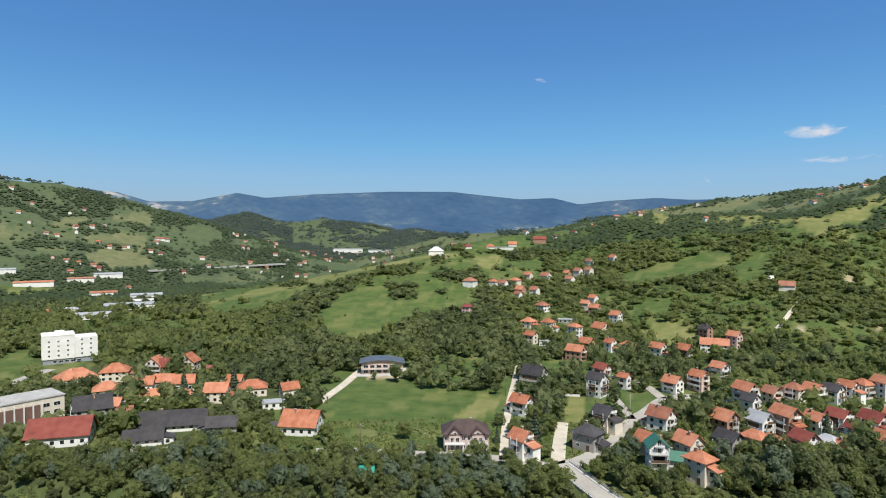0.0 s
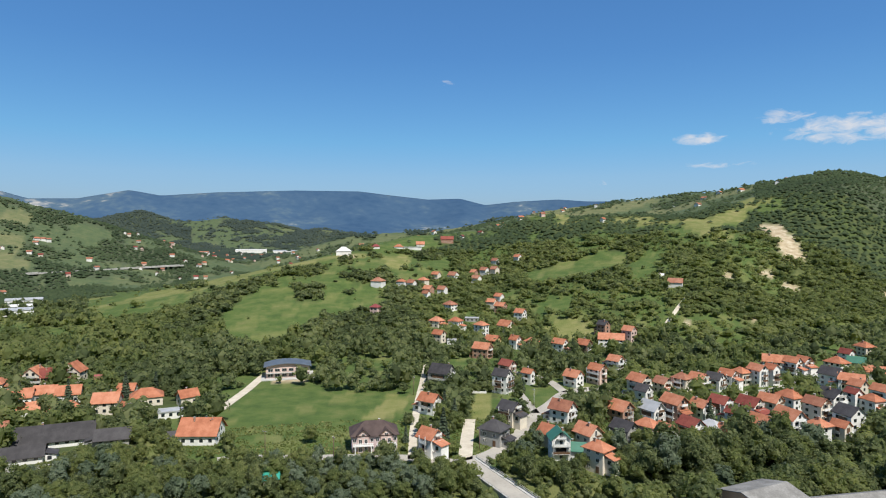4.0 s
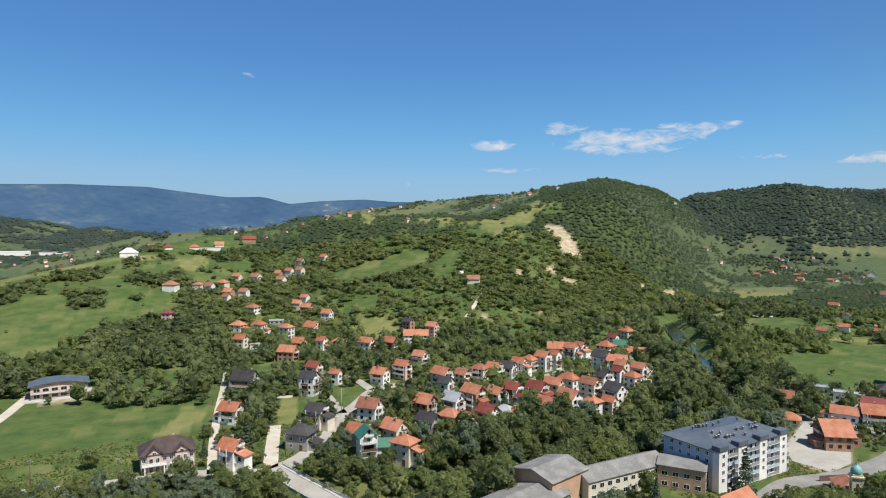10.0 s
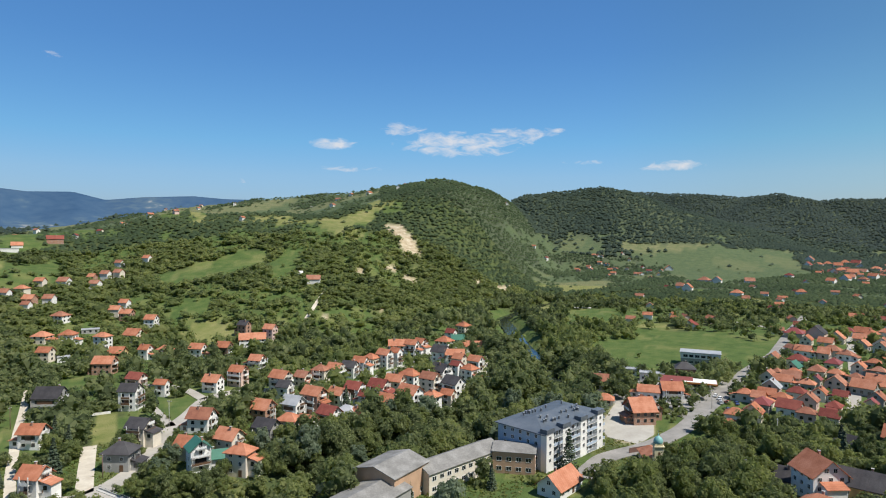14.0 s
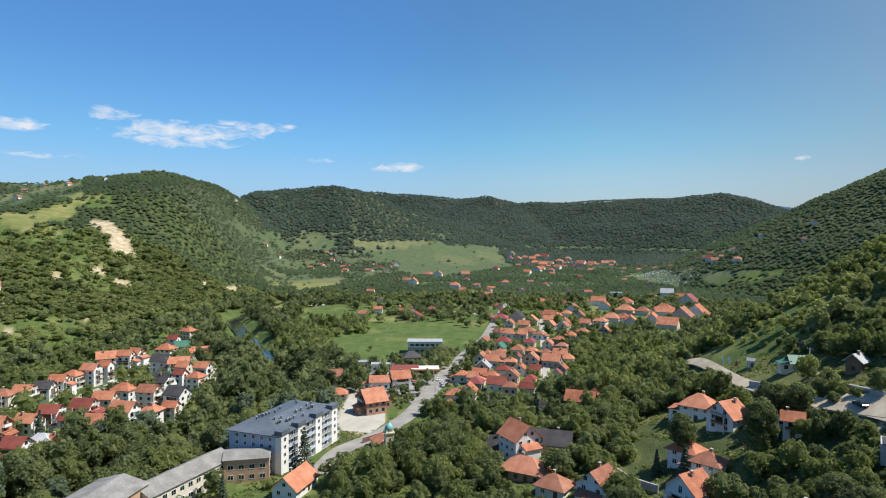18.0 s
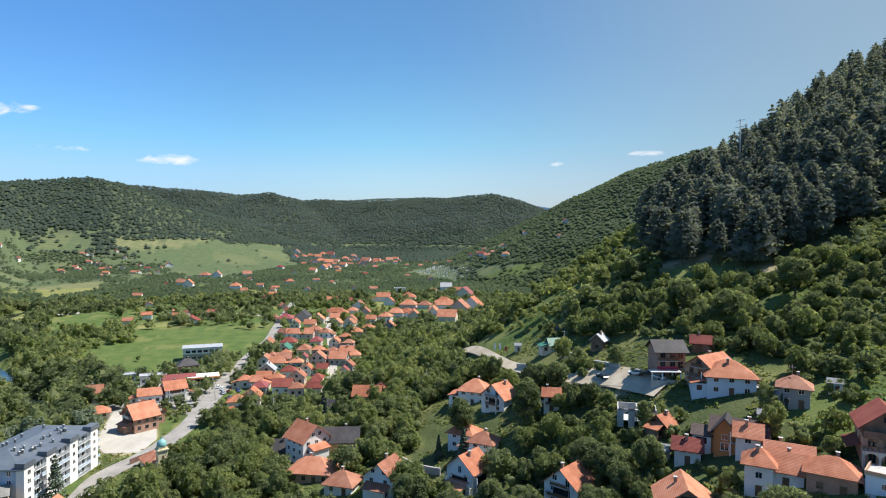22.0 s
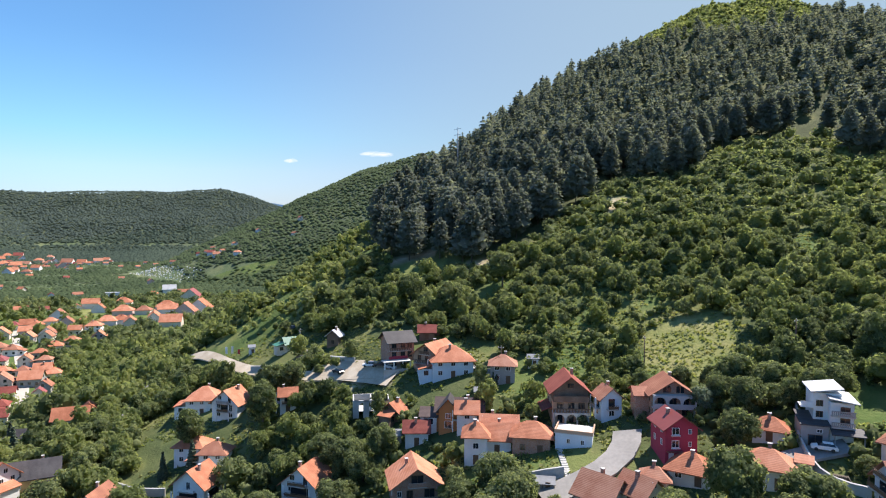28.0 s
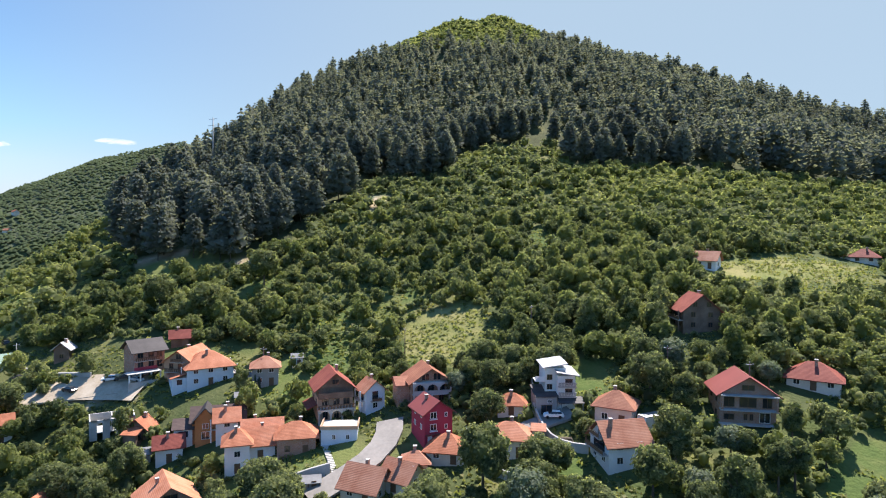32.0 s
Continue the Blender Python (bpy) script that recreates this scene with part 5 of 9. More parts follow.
house(586.0, 178.0, 272, 12.0, 9.0, 2, "gy", "W", "b")
house(539.0, 179.0, 5, 13.0, 9.0, 1.5, "hip", "C", "o")
house(673.0, 176.0, 275, 15.0, 10.0, 2, "g", "W", "o")
house(520.0, 134.0, 268, 11.0, 9.0, 2, "hip", "W", "o")
house(765.0, 100.0, 262, 20.0, 11.0, 1.5, "g", "C", "o")
house(770.3, 137.1, 272, 9.3, 7.4, 1.5, "hip", "W", "o")
house(474.6, 185.0, 277, 10.1, 8.1, 1.5, "g", "C", "o")
house(431.2, 168.9, 281, 9.0, 7.2, 1.5, "gy", "P", "o")
house(385.5, 179.5, 284, 12.1, 9.7, 1.5, "g", "C", "b")
house(373.1, 149.6, 283, 11.0, 8.8, 1.5, "hip", "C", "b")
house(351.3, 161.3, 280, 5.8, 4.7, 1.5, "hip", "P", "b")
house(333.2, 157.2, 285, 9.9, 7.9, 1.5, "gy", "C", "b")
house(335.3, 139.0, 278, 8.1, 6.4, 1.5, "hip", "G", "o")
house(313.7, 134.4, 279, 9.1, 7.3, 1.5, "hip", "W", "r")
house(291.1, 148.2, 288, 7.3, 6.0, 1.5, "hip", "C", "o")
house(289.5, 140.8, 281, 6.5, 6.0, 1.5, "gy", "C", "o")
house(283.4, 124.4, 285, 10.3, 8.2, 1.5, "g", "W", "r")
house(499.7, 217.2, 283, 12.7, 10.2, 1.5, "hip", "G", "m")
house(402.3, 139.4, 281, 9.3, 7.4, 1.5, "g", "C", "o")
house(371.9, 130.1, 281, 6.6, 6.0, 1.5, "hip", "P", "b")
house(351.2, 119.0, 278, 11.5, 9.2, 1.5, "g", "G", "o")
house(323.1, 118.9, 282, 6.4, 6.0, 1.5, "g", "W", "r")
house(300.8, 113.4, 280, 7.6, 6.1, 1.5, "hip", "P", "r")
house(282.2, 107.5, 276, 8.0, 6.4, 1.5, "g", "C", "r")
house(483.6, 154.2, 273, 9.4, 7.5, 1.5, "gy", "C", "b")
house(551.6, 161.8, 276, 10.3, 8.2, 1.5, "gy", "P", "b")
house(1586.9, 658.5, 280, 20.5, 16.4, 2, "gy", "W", "b")
house(1580.8, 616.3, 299, 18.3, 14.6, 1.5, "hip", "P", "o")
house(1651.9, 606.2, 298, 20.4, 16.3, 2, "hip", "W", "o")
house(1685.9, 595.4, 277, 19.9, 15.9, 1.5, "g", "P", "r")
house(1341.9, 514.0, 298, 20.2, 16.2, 1.5, "gy", "W", "r")
house(1369.7, 509.0, 298, 18.1, 14.5, 2, "hip", "P", "o")
house(1329.7, 474.6, 297, 18.7, 15.0, 1.5, "g", "W", "o")
house(1396.3, 480.4, 264, 16.3, 13.0, 2, "g", "W", "b")
house(1457.9, 478.2, 276, 17.1, 13.7, 2, "hip", "P", "o")
house(1449.6, 445.4, 295, 17.6, 14.1, 2, "gy", "W", "r")
house(1384.0, 402.9, 262, 21.2, 16.9, 2, "g", "W", "b")
house(1382.6, 377.0, 261, 16.9, 13.5, 2, "g", "C", "o")
house(1418.5, 357.3, 292, 17.0, 13.6, 2, "g", "W", "b")
house(1455.1, 349.7, 259, 13.2, 10.6, 2, "g", "C", "o")
house(1104.7, 424.8, 267, 13.1, 10.5, 1.5, "g", "W", "o")
house(1166.2, 427.0, 266, 14.6, 11.7, 2, "gy", "W", "o")
house(1167.5, 400.7, 264, 13.6, 10.9, 2, "hip", "C", "b")
house(1250.5, 414.2, 264, 14.5, 11.6, 2, "g", "W", "o")
house(1536.9, 618.9, 267, 17.1, 13.7, 1.5, "hip", "W", "o")
house(1482.8, 618.8, 268, 15.4, 12.3, 2, "gy", "W", "r")
house(1299.4, 387.3, 294, 18.0, 14.4, 1.5, "gy", "P", "o")
house(1523.2, 531.0, 297, 17.4, 13.9, 1.5, "gy", "W", "o")
house(1572.8, 494.1, 275, 17.1, 13.7, 2, "hip", "W", "b")
house(1518.6, 571.2, 298, 17.5, 14.0, 2, "g", "W", "o")
house(1199.8, 430.5, 277, 13.2, 10.6, 2, "g", "W", "o")
house(794.0, 499.1, 278, 11.1, 8.8, 2, "g", "W", "b")
house(779.6, 479.6, 289, 13.1, 10.5, 2, "gy", "W", "o")
house(942.6, 549.9, 276, 17.6, 14.1, 1.5, "hip", "W", "b")
house(941.1, 527.7, 287, 13.8, 11.0, 2, "gy", "W", "b")
house(761.6, 400.7, 285, 13.7, 11.0, 2, "hip", "W", "o")
house(985.5, 497.7, 304, 14.6, 11.7, 1.5, "g", "W", "b")
house(1157.4, 513.8, 269, 13.1, 10.4, 2, "hip", "W", "r")
house(843.9, 359.4, 301, 12.2, 9.7, 2, "hip", "W", "o")
house(1141.1, 745.0, 311, 15.8, 12.6, 1.5, "gy", "W", "o")
house(1061.8, 101.9, 251, 11.0, 8.8, 1.5, "g", "W", "r")
house(1034.4, 92.0, 283, 11.2, 8.9, 2, "g", "W", "b")
house(1002.0, 58.6, 261, 11.2, 9.0, 2, "hip", "W", "o")

# ---- larger buildings and things between the houses ----
DARK_ROOF = material("anthracite_sheet", [(0.075, 0.09, 0.11), (0.1, 0.118, 0.14), (0.135, 0.15, 0.17)], 0.2, 0.5)
# colours railing panels; on the end wall it is shade painted in
BLUEGREY = stucco("blue_grey_paint_and_shade", (0.44, 0.52, 0.62))
GREYWALL = stucco("mid_grey_render", (0.30, 0.32, 0.34))
PALEWALL = stucco("pale_blue_white_render", (0.66, 0.70, 0.75))
ETERNIT = material("weathered_fibre_cement", [(0.13, 0.125, 0.115), (0.215, 0.205, 0.19), (0.32, 0.31, 0.29)], 0.22, 0.95, bump=0.4)
COPPER = material("green_copper", [(0.16, 0.36, 0.34), (0.22, 0.44, 0.42)], 0.6, 0.55)
YELLOW = stucco("yellow_render", (0.78, 0.68, 0.44))
BROWNPANEL = material("brown_panels", [(0.13, 0.075, 0.06), (0.18, 0.10, 0.08)], 0.4, 0.7)
ORANGEBAND = material("orange_fascia", [(0.75, 0.26, 0.05), (0.8, 0.3, 0.07)], 0.4, 0.5)
TEAL = material("teal_sheet", [(0.03, 0.26, 0.20), (0.05, 0.33, 0.26)], 0.4, 0.5)
BIG_WINDOW = window_meshes(1.8, 1.5, FRAME)
TALL_WINDOW = window_meshes(1.6, 2.2, FRAME)
LONG_WINDOW = window_meshes(2.6, 1.7, FRAME)


def site(name, label, category, x, y, turn, reach, lift=0.0):
    thing = new(name)
    tagged(thing, label, category)
    thing.matrix_world = pose(x, y, height(x, y) + lift, 0, 0, turn)
    HOUSES.append((x, y, reach))
    return thing


def facade(thing, ox, oy, spin, long, floors, count, kind, first=1.0, step=2.9, skip=()):
    """A grid of windows on one face."""
    for f in range(floors):
        for k in range(count):
            if (f, k) in skip:
                continue
            at = (k + 0.5 - count / 2) * long / count
            m = Matrix.Translation((ox, oy, 0)) @ Matrix.Rotation(radians(spin), 4, "Z") @ Matrix.Translation((at, 0, first + step * f))
            win = part("window", kind[0], thing, m)
            part("pane", kind[1], win)


def prism(name, outline, z0, z1, mats):
    """An upright solid over an outline in plan."""
    n = len(outline)
    verts = [(x, y, z0) for x, y in outline] + [(x, y, z1) for x, y in outline]
    return poly_mesh(name, verts, [tuple(reversed(range(n))), tuple(range(n, 2 * n))] + [(i, (i + 1) % n, n + (i + 1) % n, n + i) for i in range(n)], mats)


def drum(name, rings, mats, sides=16, smooth=True):
    """A turned solid: rings of (radius, height)."""
    verts = [(r * math.cos(2 * math.pi * k / sides), r * math.sin(2 * math.pi * k / sides), z) for r, z in rings for k in range(sides)]
    faces = [(i * sides + k, i * sides + (k + 1) % sides, (i + 1) * sides + (k + 1) % sides, (i + 1) * sides + k) for i in range(len(rings) - 1) for k in range(sides)]
    faces += [tuple(reversed(range(sides))), tuple(range((len(rings) - 1) * sides, len(rings) * sides))]
    me = poly_mesh(name, verts, faces, mats)
    me.polygons.foreach_set("use_smooth", [smooth] * len(faces))
    return me


def apartment_block():
    w, d, h = 37.5, 19.5, 12.6
    t = site("apartment_building", "five-storey grey and white apartment block with a dark hipped metal roof", "apartment block", 166, 155.5, 9, 22)
    HOUSES.append((155, 153, 14)), HOUSES.append((178, 157, 14))
    part("wall", boxes_mesh("wall", [(-w / 2, -d / 2, -1, w / 2, d / 2, h)], [PALEWALL]), t)
    # thin blue-grey skin that paints the end wall's shade
    part("side_wall", boxes_mesh("side_wall", [(-w / 2 - 0.06, -d / 2 - 0.06, 0, -w / 2, d / 2, h - 0.01)], [BLUEGREY]), t, label="end wall with its shade painted on in blue-grey")
    for i, x0 in enumerate((-w / 2 - 0.3, -9.4, 1.9, 13.2)):
        part("stair_tower", boxes_mesh("stair_tower", [(x0, -d / 2 - 1.3, -1, x0 + 4.2, -d / 2 + 1, h + 0.4)], [WALLS["W"]]), t, label="white projecting bay")
        facade(t, x0 + 2.1, -d / 2 - 1.3, 0, 2.6, 4, 1, WINDOW[("W", False)], 3.2, 2.5)
        roofy = boxes_mesh("bay_roof", [(x0 - 0.2, -d / 2 - 1.6, h + 0.4, x0 + 4.4, -d / 2 + 1.2, h + 1.9)], [DARK_ROOF])
        part("bay_roof", roofy, t)
    for f in range(5):
        for x0, x1 in ((-14.6, -9.6), (-5.0, 1.7), (6.3, 13.0), (17.6, 18.7)):
            b = part("balcony", boxes_mesh("balcony", [(x0, -d / 2 - 1.35, 2.55 * f + 0.2, x1, -d / 2 - 0.01, 2.55 * f + 0.38)], [WALLS["W"]]), t, label="white balcony slab")
            part("railing", grid_solid("railing", [x0 + k * (x1 - x0) / 4 for k in range(5)], [2.55 * f + 0.38, 2.55 * f + 1.3], lambda i, k: True, -d / 2 - 1.34, -d / 2 - 1.28, [BLUEGREY if f % 2 else GREYWALL]), b)
    facade(t, -11.2, -d / 2, 0, 6.0, 5, 3, TALL_WINDOW, 0.45, 2.55)
    facade(t, 5.0, -d / 2, 0, 15, 5, 5, TALL_WINDOW, 0.45, 2.55)
    facade(t, -w / 2 - 0.06, 0, 270, d - 3, 5, 5, WINDOW[("W", False)], 1.0, 2.45)
    facade(t, w / 2, 0, 90, d - 3, 5, 5, WINDOW[("W", False)], 1.0, 2.45)
    o = 1.0
    a, b2, r = w / 2 + o, d / 2 + o, w / 2 - 9
    top = [(-a, -b2, h), (a, -b2, h), (a, b2, h), (-a, b2, h), (-r, 0, h + 2.4), (r, 0, h + 2.4)]
    v = [(x, y, z + 0.3) for x, y, z in top] + top[:4]
    part("roof", poly_mesh("roof", v, [(0, 1, 5, 4), (2, 3, 4, 5), (1, 2, 5), (3, 0, 4), (6, 7, 1, 0), (7, 8, 2, 1), (8, 9, 3, 2), (9, 6, 0, 3), (9, 8, 7, 6)], [DARK_ROOF]), t)
    vent = drum("roof_vent", [(0.28, -0.8), (0.28, 0.9), (0.45, 0.9), (0.45, 1.15)], [STEEL], 8)
    for k in range(26):
        u, s = rnd.uniform(-0.8, 0.8), rnd.choice((-1, -1, 1))
        q = rnd.uniform(0.25, 0.8)
        part("roof_vent", vent, t, Matrix.Translation((u * (a - 4), s * b2 * (1 - q), h + 0.3 + 2.4 * q)))
    return t


def gabled_hall(name, label, x, y, turn, w, d, h, rise, wall, cover, kind=None, floors=1, count=0, step=3.2):
    t = site(name, label, "hall", x, y, turn, min(w, d) * 0.6)
    for k in range(int(w // d) + 1):
        u = (k + 0.5) / (int(w // d) + 1) - 0.5
        c = Matrix.Rotation(radians(turn), 3, "Z") @ Vector((u * w, 0, 0))
        HOUSES.append((x + c.x, y + c.y, d * 0.6))
    body = [(-w / 2, -d / 2, -1.5), (w / 2, -d / 2, -1.5), (w / 2, d / 2, -1.5), (-w / 2, d / 2, -1.5), (-w / 2, -d / 2, h), (w / 2, -d / 2, h), (w / 2, d / 2, h), (-w / 2, d / 2, h), (-w / 2, 0, h + rise), (w / 2, 0, h + rise)]
    part("wall", poly_mesh("wall", body, [(0, 1, 5, 4), (2, 3, 7, 6), (3, 2, 1, 0), (1, 2, 6, 9, 5), (3, 0, 4, 8, 7), (4, 5, 9, 8), (6, 7, 8, 9)], [wall]), t)
    a, b, o = w / 2 + 0.4, d / 2 + 0.5, 0.18
    dr = rise * 0.5 / (d / 2)
    top = [(-a, -b, h - dr), (a, -b, h - dr), (a, b, h - dr), (-a, b, h - dr), (-a, 0, h + rise), (a, 0, h + rise)]
    v = [(p[0], p[1], p[2] + o) for p in top] + top
    part("roof", poly_mesh("roof", v, [(0, 1, 5, 4), (2, 3, 4, 5), (10, 11, 7, 6), (11, 10, 9, 8), (6, 7, 1, 0), (7, 11, 5, 1), (11, 8, 2, 5), (8, 9, 3, 2), (9, 10, 4, 3), (10, 6, 0, 4)], [cover]), t)
    if kind and count:
        facade(t, 0, -d / 2, 0, w - 1.0, floors, count, kind, 1.0, step)
        facade(t, w / 2, 0, 90, d - 1.5, floors, max(1, int(d / 3.5)), kind, 1.0, step)
    return t


def church():
    t = site("church", "church with yellow bell tower, green dome and orange roof", "church", 181.5, 121.5, -40, 7)
    t.matrix_world = t.matrix_world @ Matrix.Diagonal((0.72, 0.72, 0.72, 1))
    part("tower", boxes_mesh("tower", [(-2.0, -2.0, -1, 2.0, 2.0, 11.5), (-2.3, -2.3, 4.6, 2.3, 2.3, 5.0), (-2.4, -2.4, 11.5, 2.4, 2.4, 12.1), (-1.8, -1.8, 12.1, 1.8, 1.8, 13.0)], [YELLOW]), t)
    part("dome", drum("dome", [(2.0, 13.0), (2.15, 13.5), (2.1, 14.3), (1.75, 15.2), (1.1, 15.9), (0.4, 16.3), (0.22, 16.5), (0.35, 17.0), (0.2, 17.3), (0.05, 17.4)], [COPPER]), t, label="green copper dome")
    part("spire", boxes_mesh("spire", [(-0.05, -0.05, 17.3, 0.05, 0.05, 18.9), (-0.4, -0.05, 18.2, 0.4, 0.05, 18.32)], [STEEL]), t)
    for spin, ox, oy in ((0, 0, -2.0), (90, 2.0, 0), (270, -2.0, 0), (180, 0, 2.0)):
        arch = prism("louvre", [(-0.55, 0)] + [(0.55 * math.cos(a), 2.2 + 0.55 * math.sin(a)) for a in [math.pi - k * math.pi / 8 for k in range(9)]] + [(0.55, 0)], -0.06, 0.06, [WOODEN])
        m = Matrix.Translation((ox, oy, 0)) @ Matrix.Rotation(radians(spin), 4, "Z") @ Matrix.Translation((0, -0.02, 6.6)) @ Matrix.Rotation(radians(90), 4, "X")
        part("louvre", arch, t, m)
    part("wall", boxes_mesh("wall", [(-4.5, 2.0, -1.5, 4.5, 17.5, 4.2)], [YELLOW]), t)
    part("roof", roof_mesh("hip", 15.5, 9.0, 3.2, "o"), t, Matrix.Translation((0, 9.75, 4.2)) @ Matrix.Rotation(radians(90), 4, "Z"))
    for k in range(4):
        for s in (-1, 1):
            win = part("window", TALL_WINDOW[0], t, Matrix.Translation((s * 4.5, 4 + k * 3.6, 1.2)) @ Matrix.Rotation(radians(90 * s), 4, "Z"))
            part("pane", TALL_WINDOW[1], win)


def curved_building():
    t = site("curved_roof_building", "pink brick building with a curved dark metal roof and pale terrace", "building", -60.5, 345, 10, 17)
    w, d, h = 23.0, 12.0, 5.6
    part("terrace", boxes_mesh("terrace", [(-w / 2 - 2.5, -d / 2 - 4.5, -2.5, w / 2 + 2.5, d / 2 + 2, 0.4)], [CONCRETE]), t)
    part("wall", boxes_mesh("wall", [(-w / 2, -d / 2, 0.4, w / 2, d / 2, h)], [WALLS["P"]]), t)
    n = 14
    prof = [(-w / 2 - 1.2 + (w + 2.4) * k / n, h - 0.2 + 2.6 * math.sin(math.pi * (0.12 + 0.80 * k / n))) for k in range(n + 1)]
    v = [(x, y, z + dz) for dz in (0.35, 0) for y in (-d / 2 - 1.2, d / 2 + 1.0) for x, z in prof]
    m = n + 1
    f = [(k, k + 1, m + k + 1, m + k) for k in range(n)] + [(2 * m + k + 1, 2 * m + k, 3 * m + k, 3 * m + k + 1) for k in range(n)]
    f += [(2 * m + k, 2 * m + k + 1, k + 1, k) for k in range(n)] + [(m + k, m + k + 1, 3 * m + k + 1, 3 * m + k) for k in range(n)]
    f += [(0, m, 3 * m, 2 * m), (m - 1, 3 * m - 1, 4 * m - 1, 2 * m - 1)]
    part("roof", poly_mesh("roof", v, f, [DARK_ROOF]), t, label="curved anthracite metal roof")
    g = prism("gable_wall", [(x, z) for x, z in prof[1:-1]] + [(w / 2, h - 0.05), (-w / 2, h - 0.05)], -d / 2, d / 2, [WALLS["P"]])
    part("gable_wall", g, t, Matrix.Rotation(radians(90), 4, "X"))
    for f in range(2):
        facade(t, 0, -d / 2, 0, w - 1.2, 1, 6, LONG_WINDOW, 1.0 + 2.8 * f)
    slab = part("balcony", boxes_mesh("balcony", [(-w / 2, -d / 2 - 1.6, 3.1, w / 2, -d / 2 - 0.01, 3.3)], [CONCRETE]), t)
    part("railing", boxes_mesh("railing", [(-w / 2, -d / 2 - 1.6, 4.2, w / 2, -d / 2 - 1.53, 4.28)] + [(-w / 2 + k * (w - 0.06) / 12, -d / 2 - 1.58, 3.3, -w / 2 + k * (w - 0.06) / 12 + 0.06, -d / 2 - 1.53, 4.2) for k in range(13)], [STEEL]), slab)


def white_block():
    t = site("office_block", "six-storey white block on a grey ground floor beside a car park", "office building", -259, 359, 38, 22)
    t.matrix_world = t.matrix_world @ Matrix.Diagonal((0.86, 0.86, 0.86, 1))
    part("wall", boxes_mesh("wall", [(-15, -10, 3.6, 5, 9, 19.6), (5, -9, 3.6, 19, 8, 17.6)], [WALLS["W"]]), t)
    part("ground_floor", boxes_mesh("ground_floor", [(-14.4, -9.4, -1, 4.6, 8.4, 3.6), (4.6, -8.4, -1, 18.4, 7.4, 3.6)], [GREYWALL]), t)
    part("parapet", boxes_mesh("parapet", [(-15.1, -10.1, 19.6, 5.1, -9.8, 20.3), (-15.1, 8.8, 19.6, 5.1, 9.1, 20.3), (-15.1, -9.8, 19.6, -14.8, 8.8, 20.3), (4.8, -9.8, 19.6, 5.1, 8.8, 20.3)], [WALLS["W"]]), t)
    part("lift_house", boxes_mesh("lift_house", [(-7, -4, 19.6, -1, 3, 22.0)], [WALLS["W"]]), t)
    facade(t, -5, -10, 0, 17, 4, 3, WINDOW[("W", False)], 5.4, 3.3)
    facade(t, 12, -9, 0, 11, 4, 2, WINDOW[("W", False)], 5.4, 3.3)
    facade(t, -15, 0, 270, 14, 4, 3, WINDOW[("W", False)], 5.4, 3.3)
    facade(t, 0, -9.4, 0, 18, 1, 5, LONG_WINDOW, 0.9)


def school():
    t = site("school", "beige and brown four-storey building with pale fins and a flat roof", "building", -194, 234, 56, 22)
    w, d, h = 36.0, 15.0, 11.2
    part("wall", boxes_mesh("wall", [(-w / 2, -d / 2, -1.5, w / 2, d / 2, h)], [WALLS["C"]]), t)
    part("panel_wall", boxes_mesh("panel_wall", [(-w / 2 + 0.5, -d / 2 - 0.2, 0.5, w / 2 - 9, -d / 2, h - 2.2)], [BROWNPANEL]), t, label="brown cladding panels")
    for k in range(9):
        x0 = -w / 2 + 1 + k * 3.3
        part("fin", boxes_mesh("fin", [(x0, -d / 2 - 1.1, -1, x0 + 0.35, -d / 2 - 0.2, h - 1.2)], [WALLS["W"]]), t, label="pale upright fin")
    part("roof_edge", boxes_mesh("roof_edge", [(-w / 2 - 0.3, -d / 2 - 0.3, h, w / 2 + 0.3, d / 2 + 0.3, h + 0.5)], [CONCRETE]), t)
    part("penthouse", boxes_mesh("penthouse", [(-w / 2 + 4, -4, h + 0.5, -w / 2 + 14, 5, h + 3.2)], [WALLS["C"]]), t)
    facade(t, w / 2 - 4.8, -d / 2, 0, 8, 3, 2, LONG_WINDOW, 1.0, 3.2)
    facade(t, w / 2, 0, 90, d - 2, 3, 4, LONG_WINDOW, 1.0, 3.2)


def filling_station():
    t = site("filling_station", "filling station canopy with white roof and orange fascia", "filling station", 290, 171, -58, 10)
    part("canopy", boxes_mesh("canopy", [(-8, -4.5, 4.8, 8, 4.5, 5.3)], [WALLS["W"]]), t)
    part("fascia", boxes_mesh("fascia", [(-8.05, -4.6, 4.5, 8.05, -4.5, 5.2), (-8.15, -4.6, 4.5, -8.05, 4.6, 5.2), (8.05, -4.6, 4.5, 8.15, 4.6, 5.2)], [ORANGEBAND]), t, label="orange fascia band")
    for x0 in (-5, 5):
        for y0 in (-2.5, 2.5):
            part("column", boxes_mesh("column", [(x0 - 0.2, y0 - 0.2, -1, x0 + 0.2, y0 + 0.2, 4.8)], [FRAME]), t)
        part("pump", boxes_mesh("pump", [(x0 - 0.4, -0.3, -0.2, x0 + 0.4, 0.3, 1.7)], [ROOFS["m"]]), t)
    part("kiosk", boxes_mesh("kiosk", [(-7, 6, -1, 6, 11, 3.4)], [GREYWALL]), t)
    part("shop_window", boxes_mesh("shop_window", [(-6, 5.92, 0.5, 5, 5.98, 2.7)], [PANE]), t)


